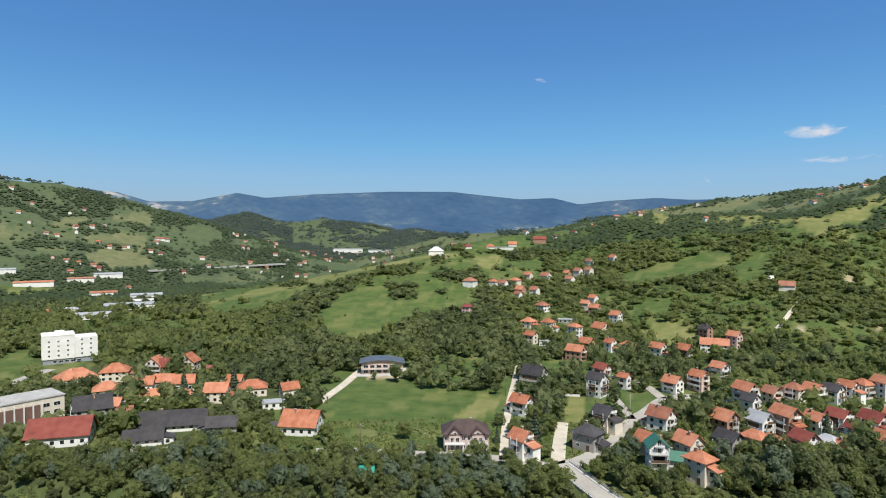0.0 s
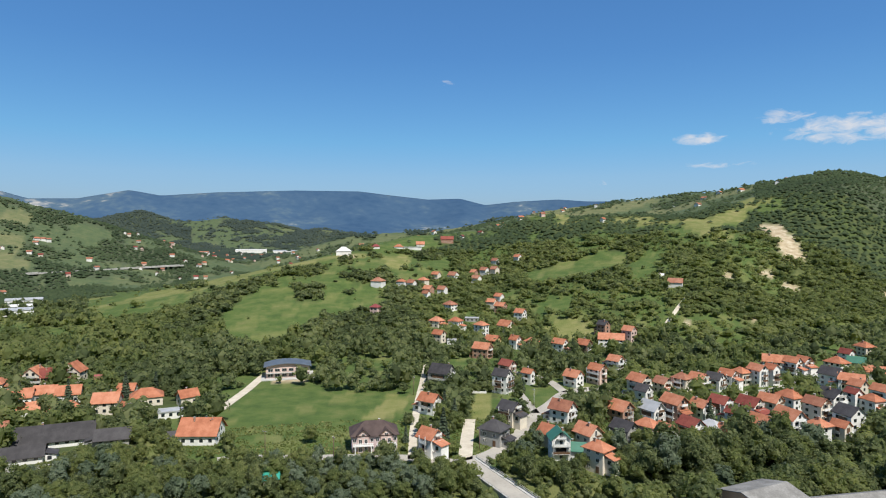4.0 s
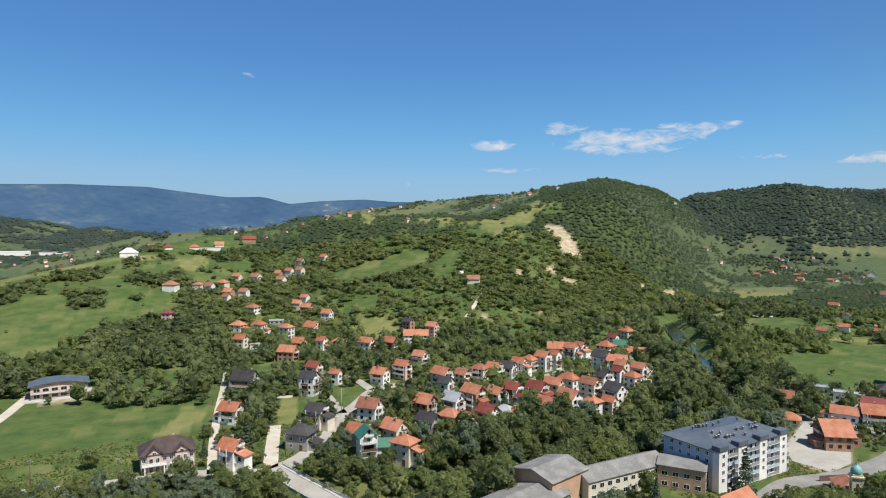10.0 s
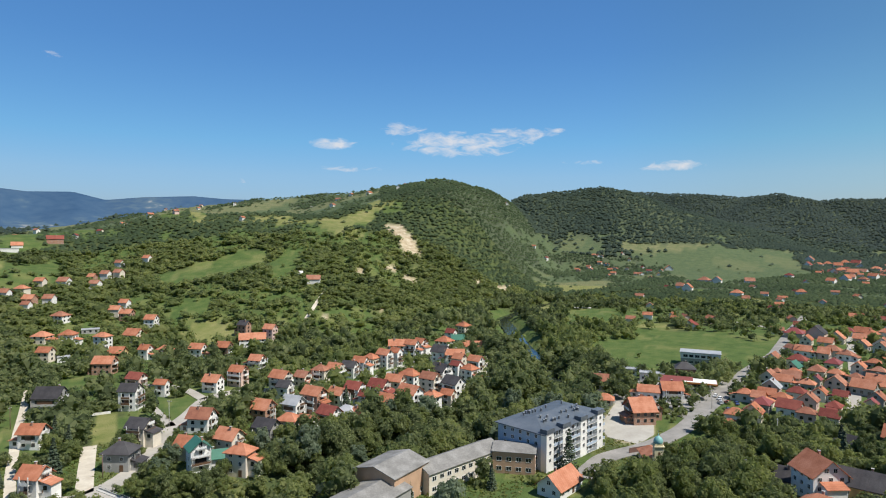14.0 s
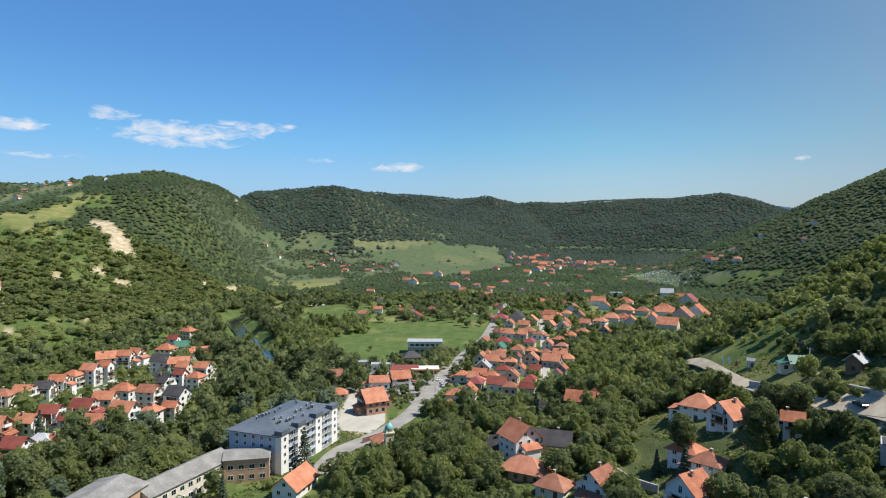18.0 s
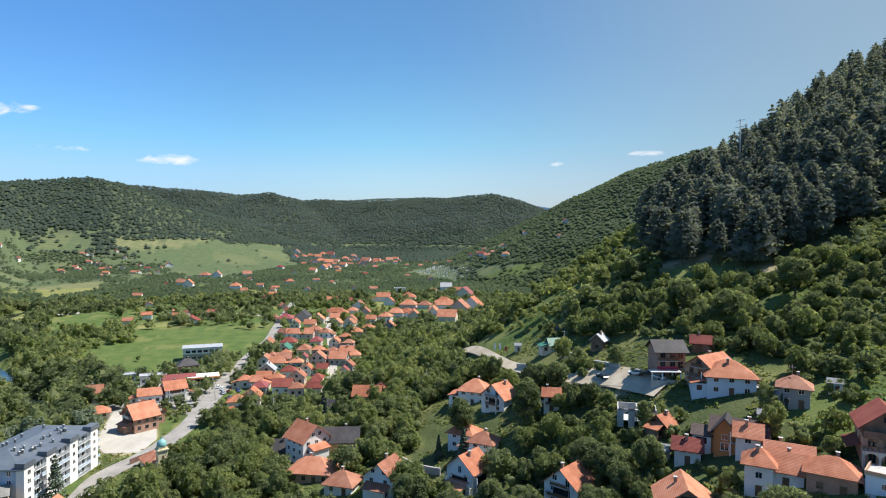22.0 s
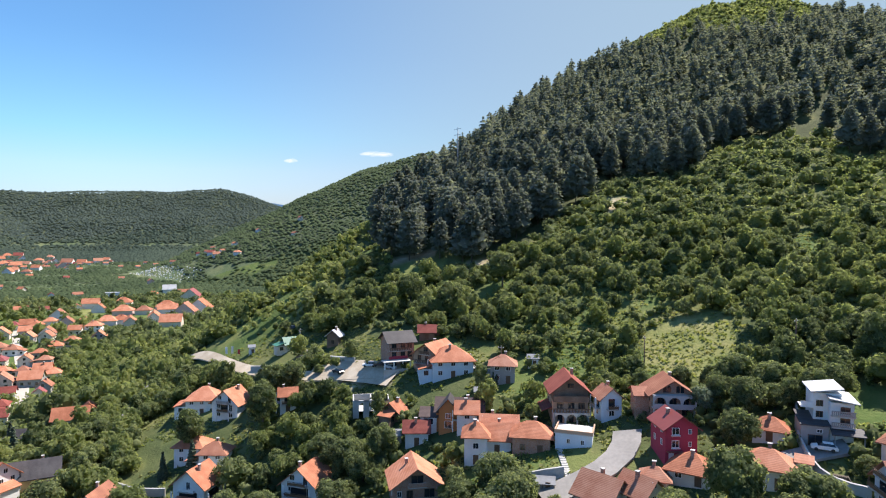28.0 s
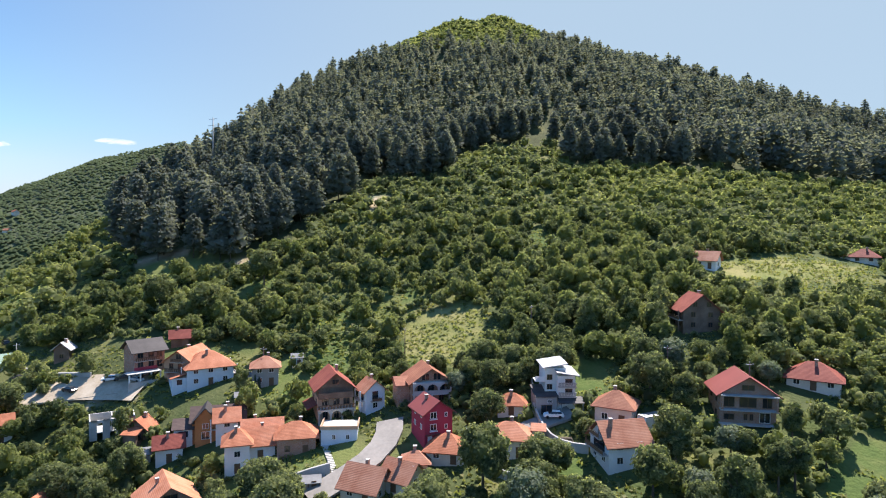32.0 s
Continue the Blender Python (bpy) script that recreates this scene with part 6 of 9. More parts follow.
def warehouse():
    t = site("warehouse", "pale grey two-storey commercial building with a flat roof", "warehouse", 350, 206, -60, 14)
    part("wall", boxes_mesh("wall", [(-11, -5.5, -1, 11, 5.5, 7.2)], [WALLS["G"]]), t)
    part("upper_wall", boxes_mesh("upper_wall", [(-11.2, -5.7, 4.2, 11.2, -5.52, 7.6)], [WALLS["W"]]), t)
    part("roof", boxes_mesh("roof", [(-11.6, -6.1, 7.61, 11.6, 6.0, 8.0)], [ROOFS["s"]]), t)
    facade(t, 0, -5.7, 0, 20, 1, 6, LONG_WINDOW, 4.9)
    facade(t, 0, -5.5, 0, 20, 1, 6, LONG_WINDOW, 1.2)


def bridge():
    a, b = Vector((24, 212, 0)), Vector((52, 143, 0))
    mid, way = (a + b) / 2, (b - a).normalized()
    t = new("bridge")
    tagged(t, "concrete road bridge with pale parapets over the river", "bridge")
    t.matrix_world = pose(mid.x, mid.y, 0.15, 0, 0, math.degrees(math.atan2(way.y, way.x)))
    L = (b - a).length / 2
    part("deck", boxes_mesh("deck", [(-L, -4.2, -0.9, L, 4.2, 0.12)], [CONCRETE]), t)
    part("carriageway", boxes_mesh("carriageway", [(-L, -3.1, 0.12, L, 3.1, 0.16)], [ASPHALT]), t)
    for s in (-1, 1):
        part("kerb", boxes_mesh("kerb", [(-L, s * 3.1 if s > 0 else -4.2, 0.12, L, 4.2 if s > 0 else -3.1, 0.32)], [CONCRETE]), t)
        part("parapet", boxes_mesh("parapet", [(-L, s * 4.1 - 0.12, 0.32, L, s * 4.1 + 0.12, 0.75)] + [(-L + k * L / 10, s * 4.1 - 0.05, 0.75, -L + k * L / 10 + 0.1, s * 4.1 + 0.05, 1.2) for k in range(20)] + [(-L, s * 4.1 - 0.05, 1.2, L, s * 4.1 + 0.05, 1.28)], [CONCRETE]), t)
    for u in (-0.35, 0.35):
        part("pier", boxes_mesh("pier", [(u * L - 0.6, -3.6, -7, u * L + 0.6, 3.6, -0.9)], [CONCRETE]), t)
    ROAD_LINES.append((dense([(24, 212), (52, 143)], 3.0), 9))
    ROAD_LINES.append((dense([(22, 210), (60, 120)], 3.0), 8))


def viaduct():
    a, b = Vector((-520, 900, 0)), Vector((-380, 1120, 0))
    mid, way = (a + b) / 2, (b - a).normalized()
    t = new("viaduct")
    tagged(t, "long pale concrete motorway viaduct on piers", "viaduct")
    t.matrix_world = pose(mid.x, mid.y, 19, 0, 0, math.degrees(math.atan2(way.y, way.x)))
    L = (b - a).length / 2
    part("deck", boxes_mesh("deck", [(-L, -5.5, -1.2, L, 5.5, 0.4)], [CONCRETE]), t)
    for s in (-1, 1):
        part("parapet", boxes_mesh("parapet", [(-L, s * 5.4 - 0.15, 0.4, L, s * 5.4 + 0.15, 1.3)], [CONCRETE]), t)
    for k in range(7):
        u = -L + (k + 0.5) * 2 * L / 7
        part("pier", boxes_mesh("pier", [(u - 0.9, -3, -20, u + 0.9, 3, -1.2)], [CONCRETE]), t)


def hut():
    t = site("garden_hut", "small garden hut with a bright teal metal roof", "hut", -39.8, 196.5, 12, 3)
    part("wall", boxes_mesh("wall", [(-2.4, -1.9, -1, 2.4, 1.9, 2.3)], [WALLS["C"]]), t)
    v = [(-2.8, -2.4, 2.1), (2.8, -2.4, 2.1), (2.8, 2.4, 3.4), (-2.8, 2.4, 3.4)]
    part("roof", poly_mesh("roof", [(x, y, z + 0.12) for x, y, z in v] + v, [(0, 1, 2, 3), (7, 6, 5, 4), (4, 5, 1, 0), (5, 6, 2, 1), (6, 7, 3, 2), (7, 4, 0, 3)], [TEAL]), t)
    part("door", DOOR, t, Matrix.Translation((0.6, -1.9, 0)))


def shell():
    t = site("unfinished_house", "roofless unfinished house of pale concrete walls", "house", 171.5, -25.5, -96, 6)
    w, d, h = 10.0, 7.0, 2.9
    walls = [(-w / 2, -d / 2, -2, -w / 2 + 0.3, d / 2, h), (w / 2 - 0.3, -d / 2, -2, w / 2, d / 2, h), (-w / 2 + 0.3, d / 2 - 0.3, -2, w / 2 - 0.3, d / 2, h), (-0.15, -d / 2 + 0.3, 0, 0.15, d / 2 - 0.3, h)]
    for x0, x1 in ((-w / 2 + 0.3, -3.4), (-2.2, -0.6), (0.6, 2.0), (3.2, w / 2 - 0.3)):
        walls.append((x0, -d / 2, -2, x1, -d / 2 + 0.3, h))
    walls.append((-w / 2 + 0.3, -d / 2, 2.4, w / 2 - 0.3, -d / 2 + 0.301, h))
    for b in walls:
        part("wall", boxes_mesh("wall", [b], [CONCRETE]), t)
    part("floor_slab", boxes_mesh("floor_slab", [(-w / 2, -d / 2, -0.2, w / 2, d / 2, -0.01)], [CONCRETE]), t)


def container():
    t = site("site_container", "white site container on the grass beside the house", "container", 73.4, -108.2, -100, 3.4)
    part("body", boxes_mesh("body", [(-3, -1.2, 0.2, 3, 1.2, 2.6)], [WALLS["W"]]), t)
    for k in range(4):
        part("rib", boxes_mesh("rib", [(-2.9 + k * 1.9, -1.26, 0.2, -2.8 + k * 1.9, -1.2, 2.6)], [STEEL]), t)
    part("frame", boxes_mesh("frame", [(-3.05, -1.25, 2.6, 3.05, 1.25, 2.75), (-3, -1.1, -0.6, 3, 1.1, 0.2)], [STEEL]), t)


def car_kind(paint_name, paint, words):
    paint = material(paint_name, [paint, tuple(min(1, v * 1.15 + 0.01) for v in paint)], 0.5, 0.3)
    t = new("car")
    tagged(t, words, "car", "parked cars")
    prof = [(-2.1, 0.35), (-2.15, 0.75), (-1.9, 0.95), (-1.45, 1.0), (1.0, 1.0), (1.9, 0.85), (2.1, 0.65), (2.1, 0.35)]
    n = len(prof)
    v = [(x, s * (0.86 if 0 < i < n - 1 else 0.82), z) for s in (-1, 1) for i, (x, z) in enumerate(prof)]
    part("body", poly_mesh("body", v, [tuple(range(n)), tuple(reversed(range(n, 2 * n)))] + [(i, n + i, n + (i + 1) % n, (i + 1) % n) for i in range(n)], [paint]), t)
    cab = [(-1.75, 1.0), (-1.35, 1.42), (0.25, 1.45), (1.05, 1.0)]
    v = [(x, s * (0.78 if z < 1.1 else 0.62), z) for s in (-1, 1) for x, z in cab]
    part("glazing", poly_mesh("glazing", v, [(0, 1, 2, 3), (7, 6, 5, 4), (0, 4, 5, 1), (2, 6, 7, 3)], [PANE]), t, label="dark car windows")
    v = [(-1.38, -0.62, 1.425), (0.28, -0.62, 1.455), (0.28, 0.62, 1.455), (-1.38, 0.62, 1.425)]
    part("roof", poly_mesh("roof", v + [(x, y, z + 0.05) for x, y, z in v], [(3, 2, 1, 0), (4, 5, 6, 7), (0, 1, 5, 4), (1, 2, 6, 5), (2, 3, 7, 6), (3, 0, 4, 7)], [paint]), t)
    wheel = drum("wheel", [(0.31, -0.1), (0.33, -0.06), (0.33, 0.06), (0.31, 0.1)], [TYRE], 12)
    for sx in (-1.3, 1.35):
        for sy in (-0.78, 0.78):
            part("wheel", wheel, t, Matrix.Translation((sx, sy, 0.33)) @ Matrix.Rotation(radians(90), 4, "X"))
    return t


TYRE = material("tyre_rubber", [(0.02, 0.02, 0.02), (0.035, 0.035, 0.035)], 2.0, 0.8)
CARS = {"white": car_kind("white_paint", (0.75, 0.75, 0.74), "white parked car with dark windows"), "blue": car_kind("blue_paint", (0.03, 0.06, 0.2), "dark blue parked hatchback car"),
        "silver": car_kind("silver_paint", (0.45, 0.46, 0.48), "silver-grey parked car with dark windows"), "black": car_kind("black_paint", (0.03, 0.03, 0.035), "black parked car with tinted windows"), "red": car_kind("red_paint", (0.45, 0.04, 0.03), "small red parked hatchback car")}
used_cars = set()


def car(colour, x, y, turn):
    z = max(height(x + dx, y + dy) for dx in (-1.5, 0, 1.5) for dy in (-1.5, 0, 1.5)) + 0.24
    m = pose(x, y, z, 0, 0, turn)
    if colour in used_cars:
        copy_thing(CARS[colour], m)
    else:
        used_cars.add(colour)
        CARS[colour].matrix_basis = m
    HOUSES.append((x, y, 1.6))


def utility_pole(x, y, tall, wood=True, arms=1):
    t = new("utility_pole")
    tagged(t, "wooden utility pole with a cross-arm" if wood else "grey concrete lamp pole", "pole", "poles along the lanes")
    t.matrix_world = pose(x, y, height(x, y), 0, 0, (x * 7 + y * 3) % 180)
    part("post", drum("post", [(0.16, -0.8), (0.13, tall * 0.5), (0.09, tall)], [BROWNPANEL if wood else CONCRETE], 8), t)
    for k in range(arms):
        part("crossarm", boxes_mesh("crossarm", [(-0.9, -0.06, tall - 0.5 - k * 0.9, 0.9, 0.06, tall - 0.38 - k * 0.9)], [STEEL]), t)
    for u in (-0.8, 0, 0.8):
        part("insulator", boxes_mesh("insulator", [(u - 0.05, -0.05, tall - 0.37 if u else tall, u + 0.05, 0.05, tall - 0.2 if u else tall + 0.18)], [FRAME]), t)


def pylon(x, y, tall, lattice):
    t = new("power_pylon")
    tagged(t, "grey steel power pylon with cross-arms on the hillside", "pylon", "power pylons")
    t.matrix_world = pose(x, y, height(x, y), 0, 0, 25)
    s = 1.6 if lattice else 0.35
    if lattice:
        for sx in (-1, 1):
            for sy in (-1, 1):
                part("leg", poly_mesh("leg", [(sx * s, sy * s, -1), (sx * s + 0.18, sy * s, -1), (sx * s, sy * s + 0.18, -1), (sx * 0.25, sy * 0.25, tall), (sx * 0.25 + 0.12, sy * 0.25, tall), (sx * 0.25, sy * 0.25 + 0.12, tall)],
                                              [(0, 1, 4, 3), (1, 2, 5, 4), (2, 0, 3, 5), (0, 2, 1), (3, 4, 5)], [STEEL]), t)
        for k in range(9):
            u0, u1 = k / 9, (k + 1) / 9
            r0, r1 = s + (0.25 - s) * u0, s + (0.25 - s) * u1
            for sx, sy, ex, ey in ((-1, -1, 1, -1), (1, -1, 1, 1), (1, 1, -1, 1), (-1, 1, -1, -1)):
                p, q = Vector((sx * r0, sy * r0, u0 * tall)), Vector((ex * r1, ey * r1, u1 * tall))
                w = Vector((0, 0, 0.08))
                side = (q - p).cross(w).normalized() * 0.05
                part("brace", poly_mesh("brace", [p - w, p + w, q + w, q - w, p + side, q + side], [(0, 1, 2, 3), (1, 4, 5, 2), (4, 0, 3, 5), (0, 4, 1), (3, 2, 5)], [STEEL]), t)
    else:
        part("mast", drum("mast", [(0.55, -2), (0.4, tall * 0.5), (0.25, tall)], [CONCRETE], 10), t)
    for k, arm in enumerate((3.4, 4.2, 3.2)):
        z = tall * (0.97 - 0.13 * k)
        part("crossarm", boxes_mesh("crossarm", [(-arm, -0.12, z - 0.12, arm, 0.12, z + 0.12)], [STEEL]), t)


def low_wall(name, line, tall, thick, mat, label):
    v, f = ribbon(line, thick, 0.0, step=2.5, across=1)
    v[:, 2] -= 0.7
    up = v.copy()
    up[:, 2] += tall + 0.7
    n = len(v)
    faces = np.concatenate([f + n, np.array([[a, a + 2, a + 2 + n, a + n] for k in (0, 1) for a in range(k, n - 2, 2)]), np.array([[0, 1, 1 + n, n], [n - 2, n - 1, 2 * n - 1, 2 * n - 2]])])
    tagged(new(name, raw_mesh(name, np.concatenate([v, up]), faces, [mat])), label, "wall")


apartment_block()
gabled_hall("factory_wing", "long two-storey cream school-like wing with a grey fibre-cement roof", 123, 157, 7, 33, 10, 6.8, 2.2, WALLS["C"], ETERNIT, BIG_WINDOW, 2, 10)
gabled_hall("factory_end", "short end block with a grey roof and glazed front", 143.5, 151, -48, 14, 10, 7.4, 1.2, WALLS["T"], ETERNIT, BIG_WINDOW, 2, 4)
gabled_hall("factory_hall", "tall factory hall under a shallow weathered grey roof", 99, 158, 20, 17, 15, 9.2, 2.0, WALLS["T"], ETERNIT, BIG_WINDOW, 1, 3)
gabled_hall("factory_shed", "low factory shed with a wide grey roof", 86, 150, 20, 22, 14, 6.0, 2.0, WALLS["G"], ETERNIT)
church()
curved_building()
white_block()
school()
filling_station()
warehouse()
bridge()
viaduct()
hut()
shell()
container()
# the pair of houses by the big meadow, and the lone farm on the hill
house(238.5, 514, -30, 11.5, 8, 1.5, "g", "W", "b")
house(234, 536, -20, 6.5, 5, 1, "g", "W", "W")
# sheds in the west of the valley
for sx, sy, st, sw, sd, sh, cov in ((-368, 606, 30, 46, 22, 5, "s"), (-361, 534, 30, 34, 14, 4.5, "s"), (-404, 700, 28, 34, 16, 5, "s"), (-372, 640, 28, 22, 12, 5, "W"), (-585, 752, 35, 44, 12, 5, "o"), (-555, 800, 35, 32, 12, 4.5, "b"),
                                     (-541, 840, 30, 36, 14, 5, "s"), (-640, 770, 35, 26, 10, 5, "s"), (-402, 566, 30, 22, 10, 4.5, "s"), (-398, 530, 20, 10, 10, 7, "o"), (-470, 720, 30, 30, 12, 5, "o"), (-440, 1900, 10, 90, 30, 10, "W"), (-330, 1850, 10, 70, 24, 9, "s"),
                                     (-560, 1780, 10, 60, 24, 9, "o"), (-250, 1800, 5, 50, 20, 8, "W")):
    gabled_hall("industrial_shed", f"long low industrial shed with a {ROOF_WORDS[cov]} roof", sx, sy, st, sw, sd, sh, 1.6, WALLS["W"], ROOFS[cov])
for cc, x0, y0, tn in (("white", 188.5, -27.5, 80), ("black", 186, -30.5, 80), ("silver", 182.5, -33, 30), ("black", 193.5, -18.5, 30), ("black", 217, -8, 20), ("white", 89.5, -96.5, 50), ("blue", 268, 144, 45), ("blue", 262, 139, 45), ("silver", 276, 152, 45),
                       ("white", 283, 156, 20), ("white", 286, 160, 20), ("red", 279, 150, 60), ("blue", 281, 147, 45), ("black", 254, 130, 45), ("red", 43, 200, 70), ("white", 8.5, 226, 85), ("black", 168, 38, 30), ("black", 250, -6, 10), ("blue", 219, 123, 30),
                       ("silver", -262, 352, 50), ("black", -256, 356, 50), ("blue", -250, 361, 50), ("white", 203, 125, 15), ("red", 206, 128, 60)):
    car(cc, x0, y0, tn)
for px, py, ph, wd in ((60, 266, 11, False), (-22, 214, 9, True), (-47, 222, 9, True), (-70, 238, 9, True), (30, 222, 8, True), (8, 300, 9, True), (243, 111, 9, False), (265, 150, 9, False), (230, 128, 9, False), (140, -92, 9, True), (160, -60, 9, True), (118, -118, 9, True),
                       (226, -8, 9, False), (190, 96, 9, False), (80, -123, 9, True), (64, -128, 9, True), (96, 246, 8, False), (170, 270, 8, False), (-150, 300, 9, True), (-110, 262, 9, True)):
    utility_pole(px, py, ph, wd)
pylon(398, -117, 30, False)
pylon(544, -12, 26, True)
low_wall("garden_wall", [(18, 304), (44, 301)], 1.0, 0.35, WALLS["W"], "low white garden wall with posts")
low_wall("retaining_wall", [(226, -8), (210, -14), (196, -24)], 1.2, 0.4, CONCRETE, "grey concrete retaining wall beside the track")
low_wall("yard_wall", [(96, -98), (104, -104), (112, -112)], 1.1, 0.35, CONCRETE, "grey concrete yard wall")
low_wall("villa_wall", [(232, 9), (222, 2), (214, -2)], 1.8, 0.4, CONCRETE, "grey block retaining wall below the villas")
low_wall("square_fence", [(187, 137), (203, 133)], 2.0, 0.2, BROWNPANEL, "dark site fence along the square")

# villages far down the valley
far_rnd = random.Random(21)
far_places = []
for vx, vy, sx, sy, count in ((1060, 840, 70, 60, 16), (1010, 720, 60, 60, 7), (1348, 420, 60, 170, 34), (1040, 95, 40, 60, 8), (482, 327, 26, 20, 8), (620, 300, 90, 60, 10), (820, 420, 160, 120, 16), (-640, 1015, 70, 50, 13), (-790, 1010, 90, 60, 9), (-480, 1300, 60, 60, 8),
                              (-420, 1750, 180, 90, 30), (-300, 1300, 90, 80, 14), (-380, 1080, 60, 80, 10), (330, 1200, 120, 60, 12), (120, 900, 90, 60, 10), (560, 1020, 60, 40, 5), (-560, 880, 60, 40, 8)):
    for k in range(int(count * 1.5)):
        hx, hy = vx + far_rnd.gauss(0, sx), vy + far_rnd.gauss(0, sy)
        if in_fields(hx, hy, "grass")[0] or in_fields(hx, hy, "hay")[0]:
            continue
        far_places.append((hx, hy, far_rnd.choice((20, 35, 110, 60, 300)), (0.62 if vx < 400 else 0.8) * far_rnd.uniform(9, 13), (0.62 if vx < 400 else 0.8) * far_rnd.uniform(7, 9), far_rnd.choice((0.8, 1, 1.4)), far_rnd.choice("WWCWP"), far_rnd.choice("oobbrb")))
far_village(far_places)

# ---- houses on the slope with a form of their own ----
def villa(label, x, y, bearing, turned, depth, reach):
    """A house whose front stands at x, y and looks back along the bearing, turned by some degrees."""
    b = radians(bearing)
    thing = new("house")
    tagged(thing, label, "house", "houses of the valley")
    cx, cy = x + math.sin(b) * depth / 2, y + math.cos(b) * depth / 2
    thing.matrix_world = pose(cx, cy, height(x, y), 0, 0, turned - bearing)
    HOUSES.append((cx, cy, reach))
    YARDS.append((x - math.sin(b) * 4.5, y - math.cos(b) * 4.5, reach * 0.75))
    return thing


def box(name, thing, b, mat, label=""):
    return part(name, boxes_mesh(name, [b], [mat]), thing, label=label)


def block(thing, cx, cy, w, d, z0, z1, rise, wall, cover, ridge="y", over=0.8, gable=None):
    """A gabled body of walls with its tiled roof; the ridge runs along x or y."""
    m = Matrix.Translation((cx, cy, 0)) @ (Matrix.Rotation(radians(90), 4, "Z") if ridge == "y" else Matrix())
    a, c = (d, w) if ridge == "y" else (w, d)
    v = [(-a / 2, -c / 2, z0), (a / 2, -c / 2, z0), (a / 2, c / 2, z0), (-a / 2, c / 2, z0), (-a / 2, -c / 2, z1), (a / 2, -c / 2, z1), (a / 2, c / 2, z1), (-a / 2, c / 2, z1), (-a / 2, 0, z1 + rise), (a / 2, 0, z1 + rise)]
    part("wall", poly_mesh("wall", v, [(0, 1, 5, 4), (2, 3, 7, 6), (3, 2, 1, 0), (1, 2, 6, 9, 5), (3, 0, 4, 8, 7), (4, 5, 9, 8), (6, 7, 8, 9)], [WALLS[wall]]), thing, m)
    if gable:
        q = 0.04
        v = [(-a / 2 - q, -c / 2 + 0.1, z1), (-a / 2 - q, c / 2 - 0.1, z1), (-a / 2 - q, 0, z1 + rise - 0.1), (-a / 2, -c / 2 + 0.1, z1), (-a / 2, c / 2 - 0.1, z1), (-a / 2, 0, z1 + rise - 0.1)]
        part("gable", poly_mesh("gable", v, [(0, 2, 1), (0, 1, 4, 3), (1, 2, 5, 4), (2, 0, 3, 5)], [WALLS[gable]]), thing, m)
    part("roof", roof_mesh("gable", a, c, rise, cover, over), thing, m @ Matrix.Translation((0, 0, z1 + 0.01)))


def lean_roof(name, thing, x0, x1, y0, y1, z_left, z_right, z_back, mat, thick=0.18):
    """One slope: heights at its two front corners, and how much the back is raised."""
    v = [(x0, y0, z_left), (x1, y0, z_right), (x1, y1, z_right + z_back), (x0, y1, z_left + z_back)]
    v = v + [(p, q, r - thick) for p, q, r in v]
    return part(name, poly_mesh(name, v, [(0, 1, 2, 3), (7, 6, 5, 4), (4, 5, 1, 0), (5, 6, 2, 1), (6, 7, 3, 2), (7, 4, 0, 3)], [mat]), thing)


def arcade(thing, n, w, h, x, y, z, mat, pier=0.35, thick=0.28):
    """A thin wall pierced by round arches."""
    verts, faces = [], []

    def quad(pts):
        o = len(verts)
        verts.extend([(p, 0, q) for p, q in pts] + [(p, thick, q) for p, q in pts])
        faces.extend([(o, o + 1, o + 2, o + 3), (o + 7, o + 6, o + 5, o + 4)] + [(o + i, o + 4 + i, o + 4 + (i + 1) % 4, o + (i + 1) % 4) for i in range(4)])

    bay = w / n
    q = bay / 2 - pier / 2
    spring = h - 0.3 - q
    for k in range(n):
        c = -w / 2 + bay * (k + 0.5)
        quad([(c - bay / 2, 0), (c - q, 0), (c - q, h), (c - bay / 2, h)])
        quad([(c + q, 0), (c + bay / 2, 0), (c + bay / 2, h), (c + q, h)])
        for i in range(8):
            a0, a1 = math.pi * i / 8, math.pi * (i + 1) / 8
            quad([(c - q * math.cos(a0), spring + q * math.sin(a0)), (c - q * math.cos(a1), spring + q * math.sin(a1)), (c - q * math.cos(a1), h), (c - q * math.cos(a0), h)])
    return part("arcade", poly_mesh("arcade", verts, faces, [mat]), thing, Matrix.Translation((x, y, z)))


def glazed(thing, x, y, z, w, h, frame=FRAME, spin=0):
    """A framed window of any size on a face that looks along -y, or turned by spin."""
    rim, pane = window_meshes(w, h, frame)
    win = part("window", rim, thing, Matrix.Translation((x, y, z)) @ Matrix.Rotation(radians(spin), 4, "Z"))
    part("pane", pane, win)


def arched_window(thing, x, y, z, w, h):
    pts = [(-w / 2, 0), (w / 2, 0)] + [(w / 2 * math.cos(a), h - w / 2 + w / 2 * math.sin(a)) for a in [math.pi * i / 8 for i in range(9)]]
    n = len(pts)
    v = [(p, -0.05, q) for p, q in pts] + [(p, 0.05, q) for p, q in pts]
    f = [tuple(range(n)), tuple(range(2 * n - 1, n - 1, -1))] + [(i, n + i, n + (i + 1) % n, (i + 1) % n) for i in range(n)]
    part("window", poly_mesh("window", v, f, [PANE]), thing, Matrix.Translation((x, y, z)))


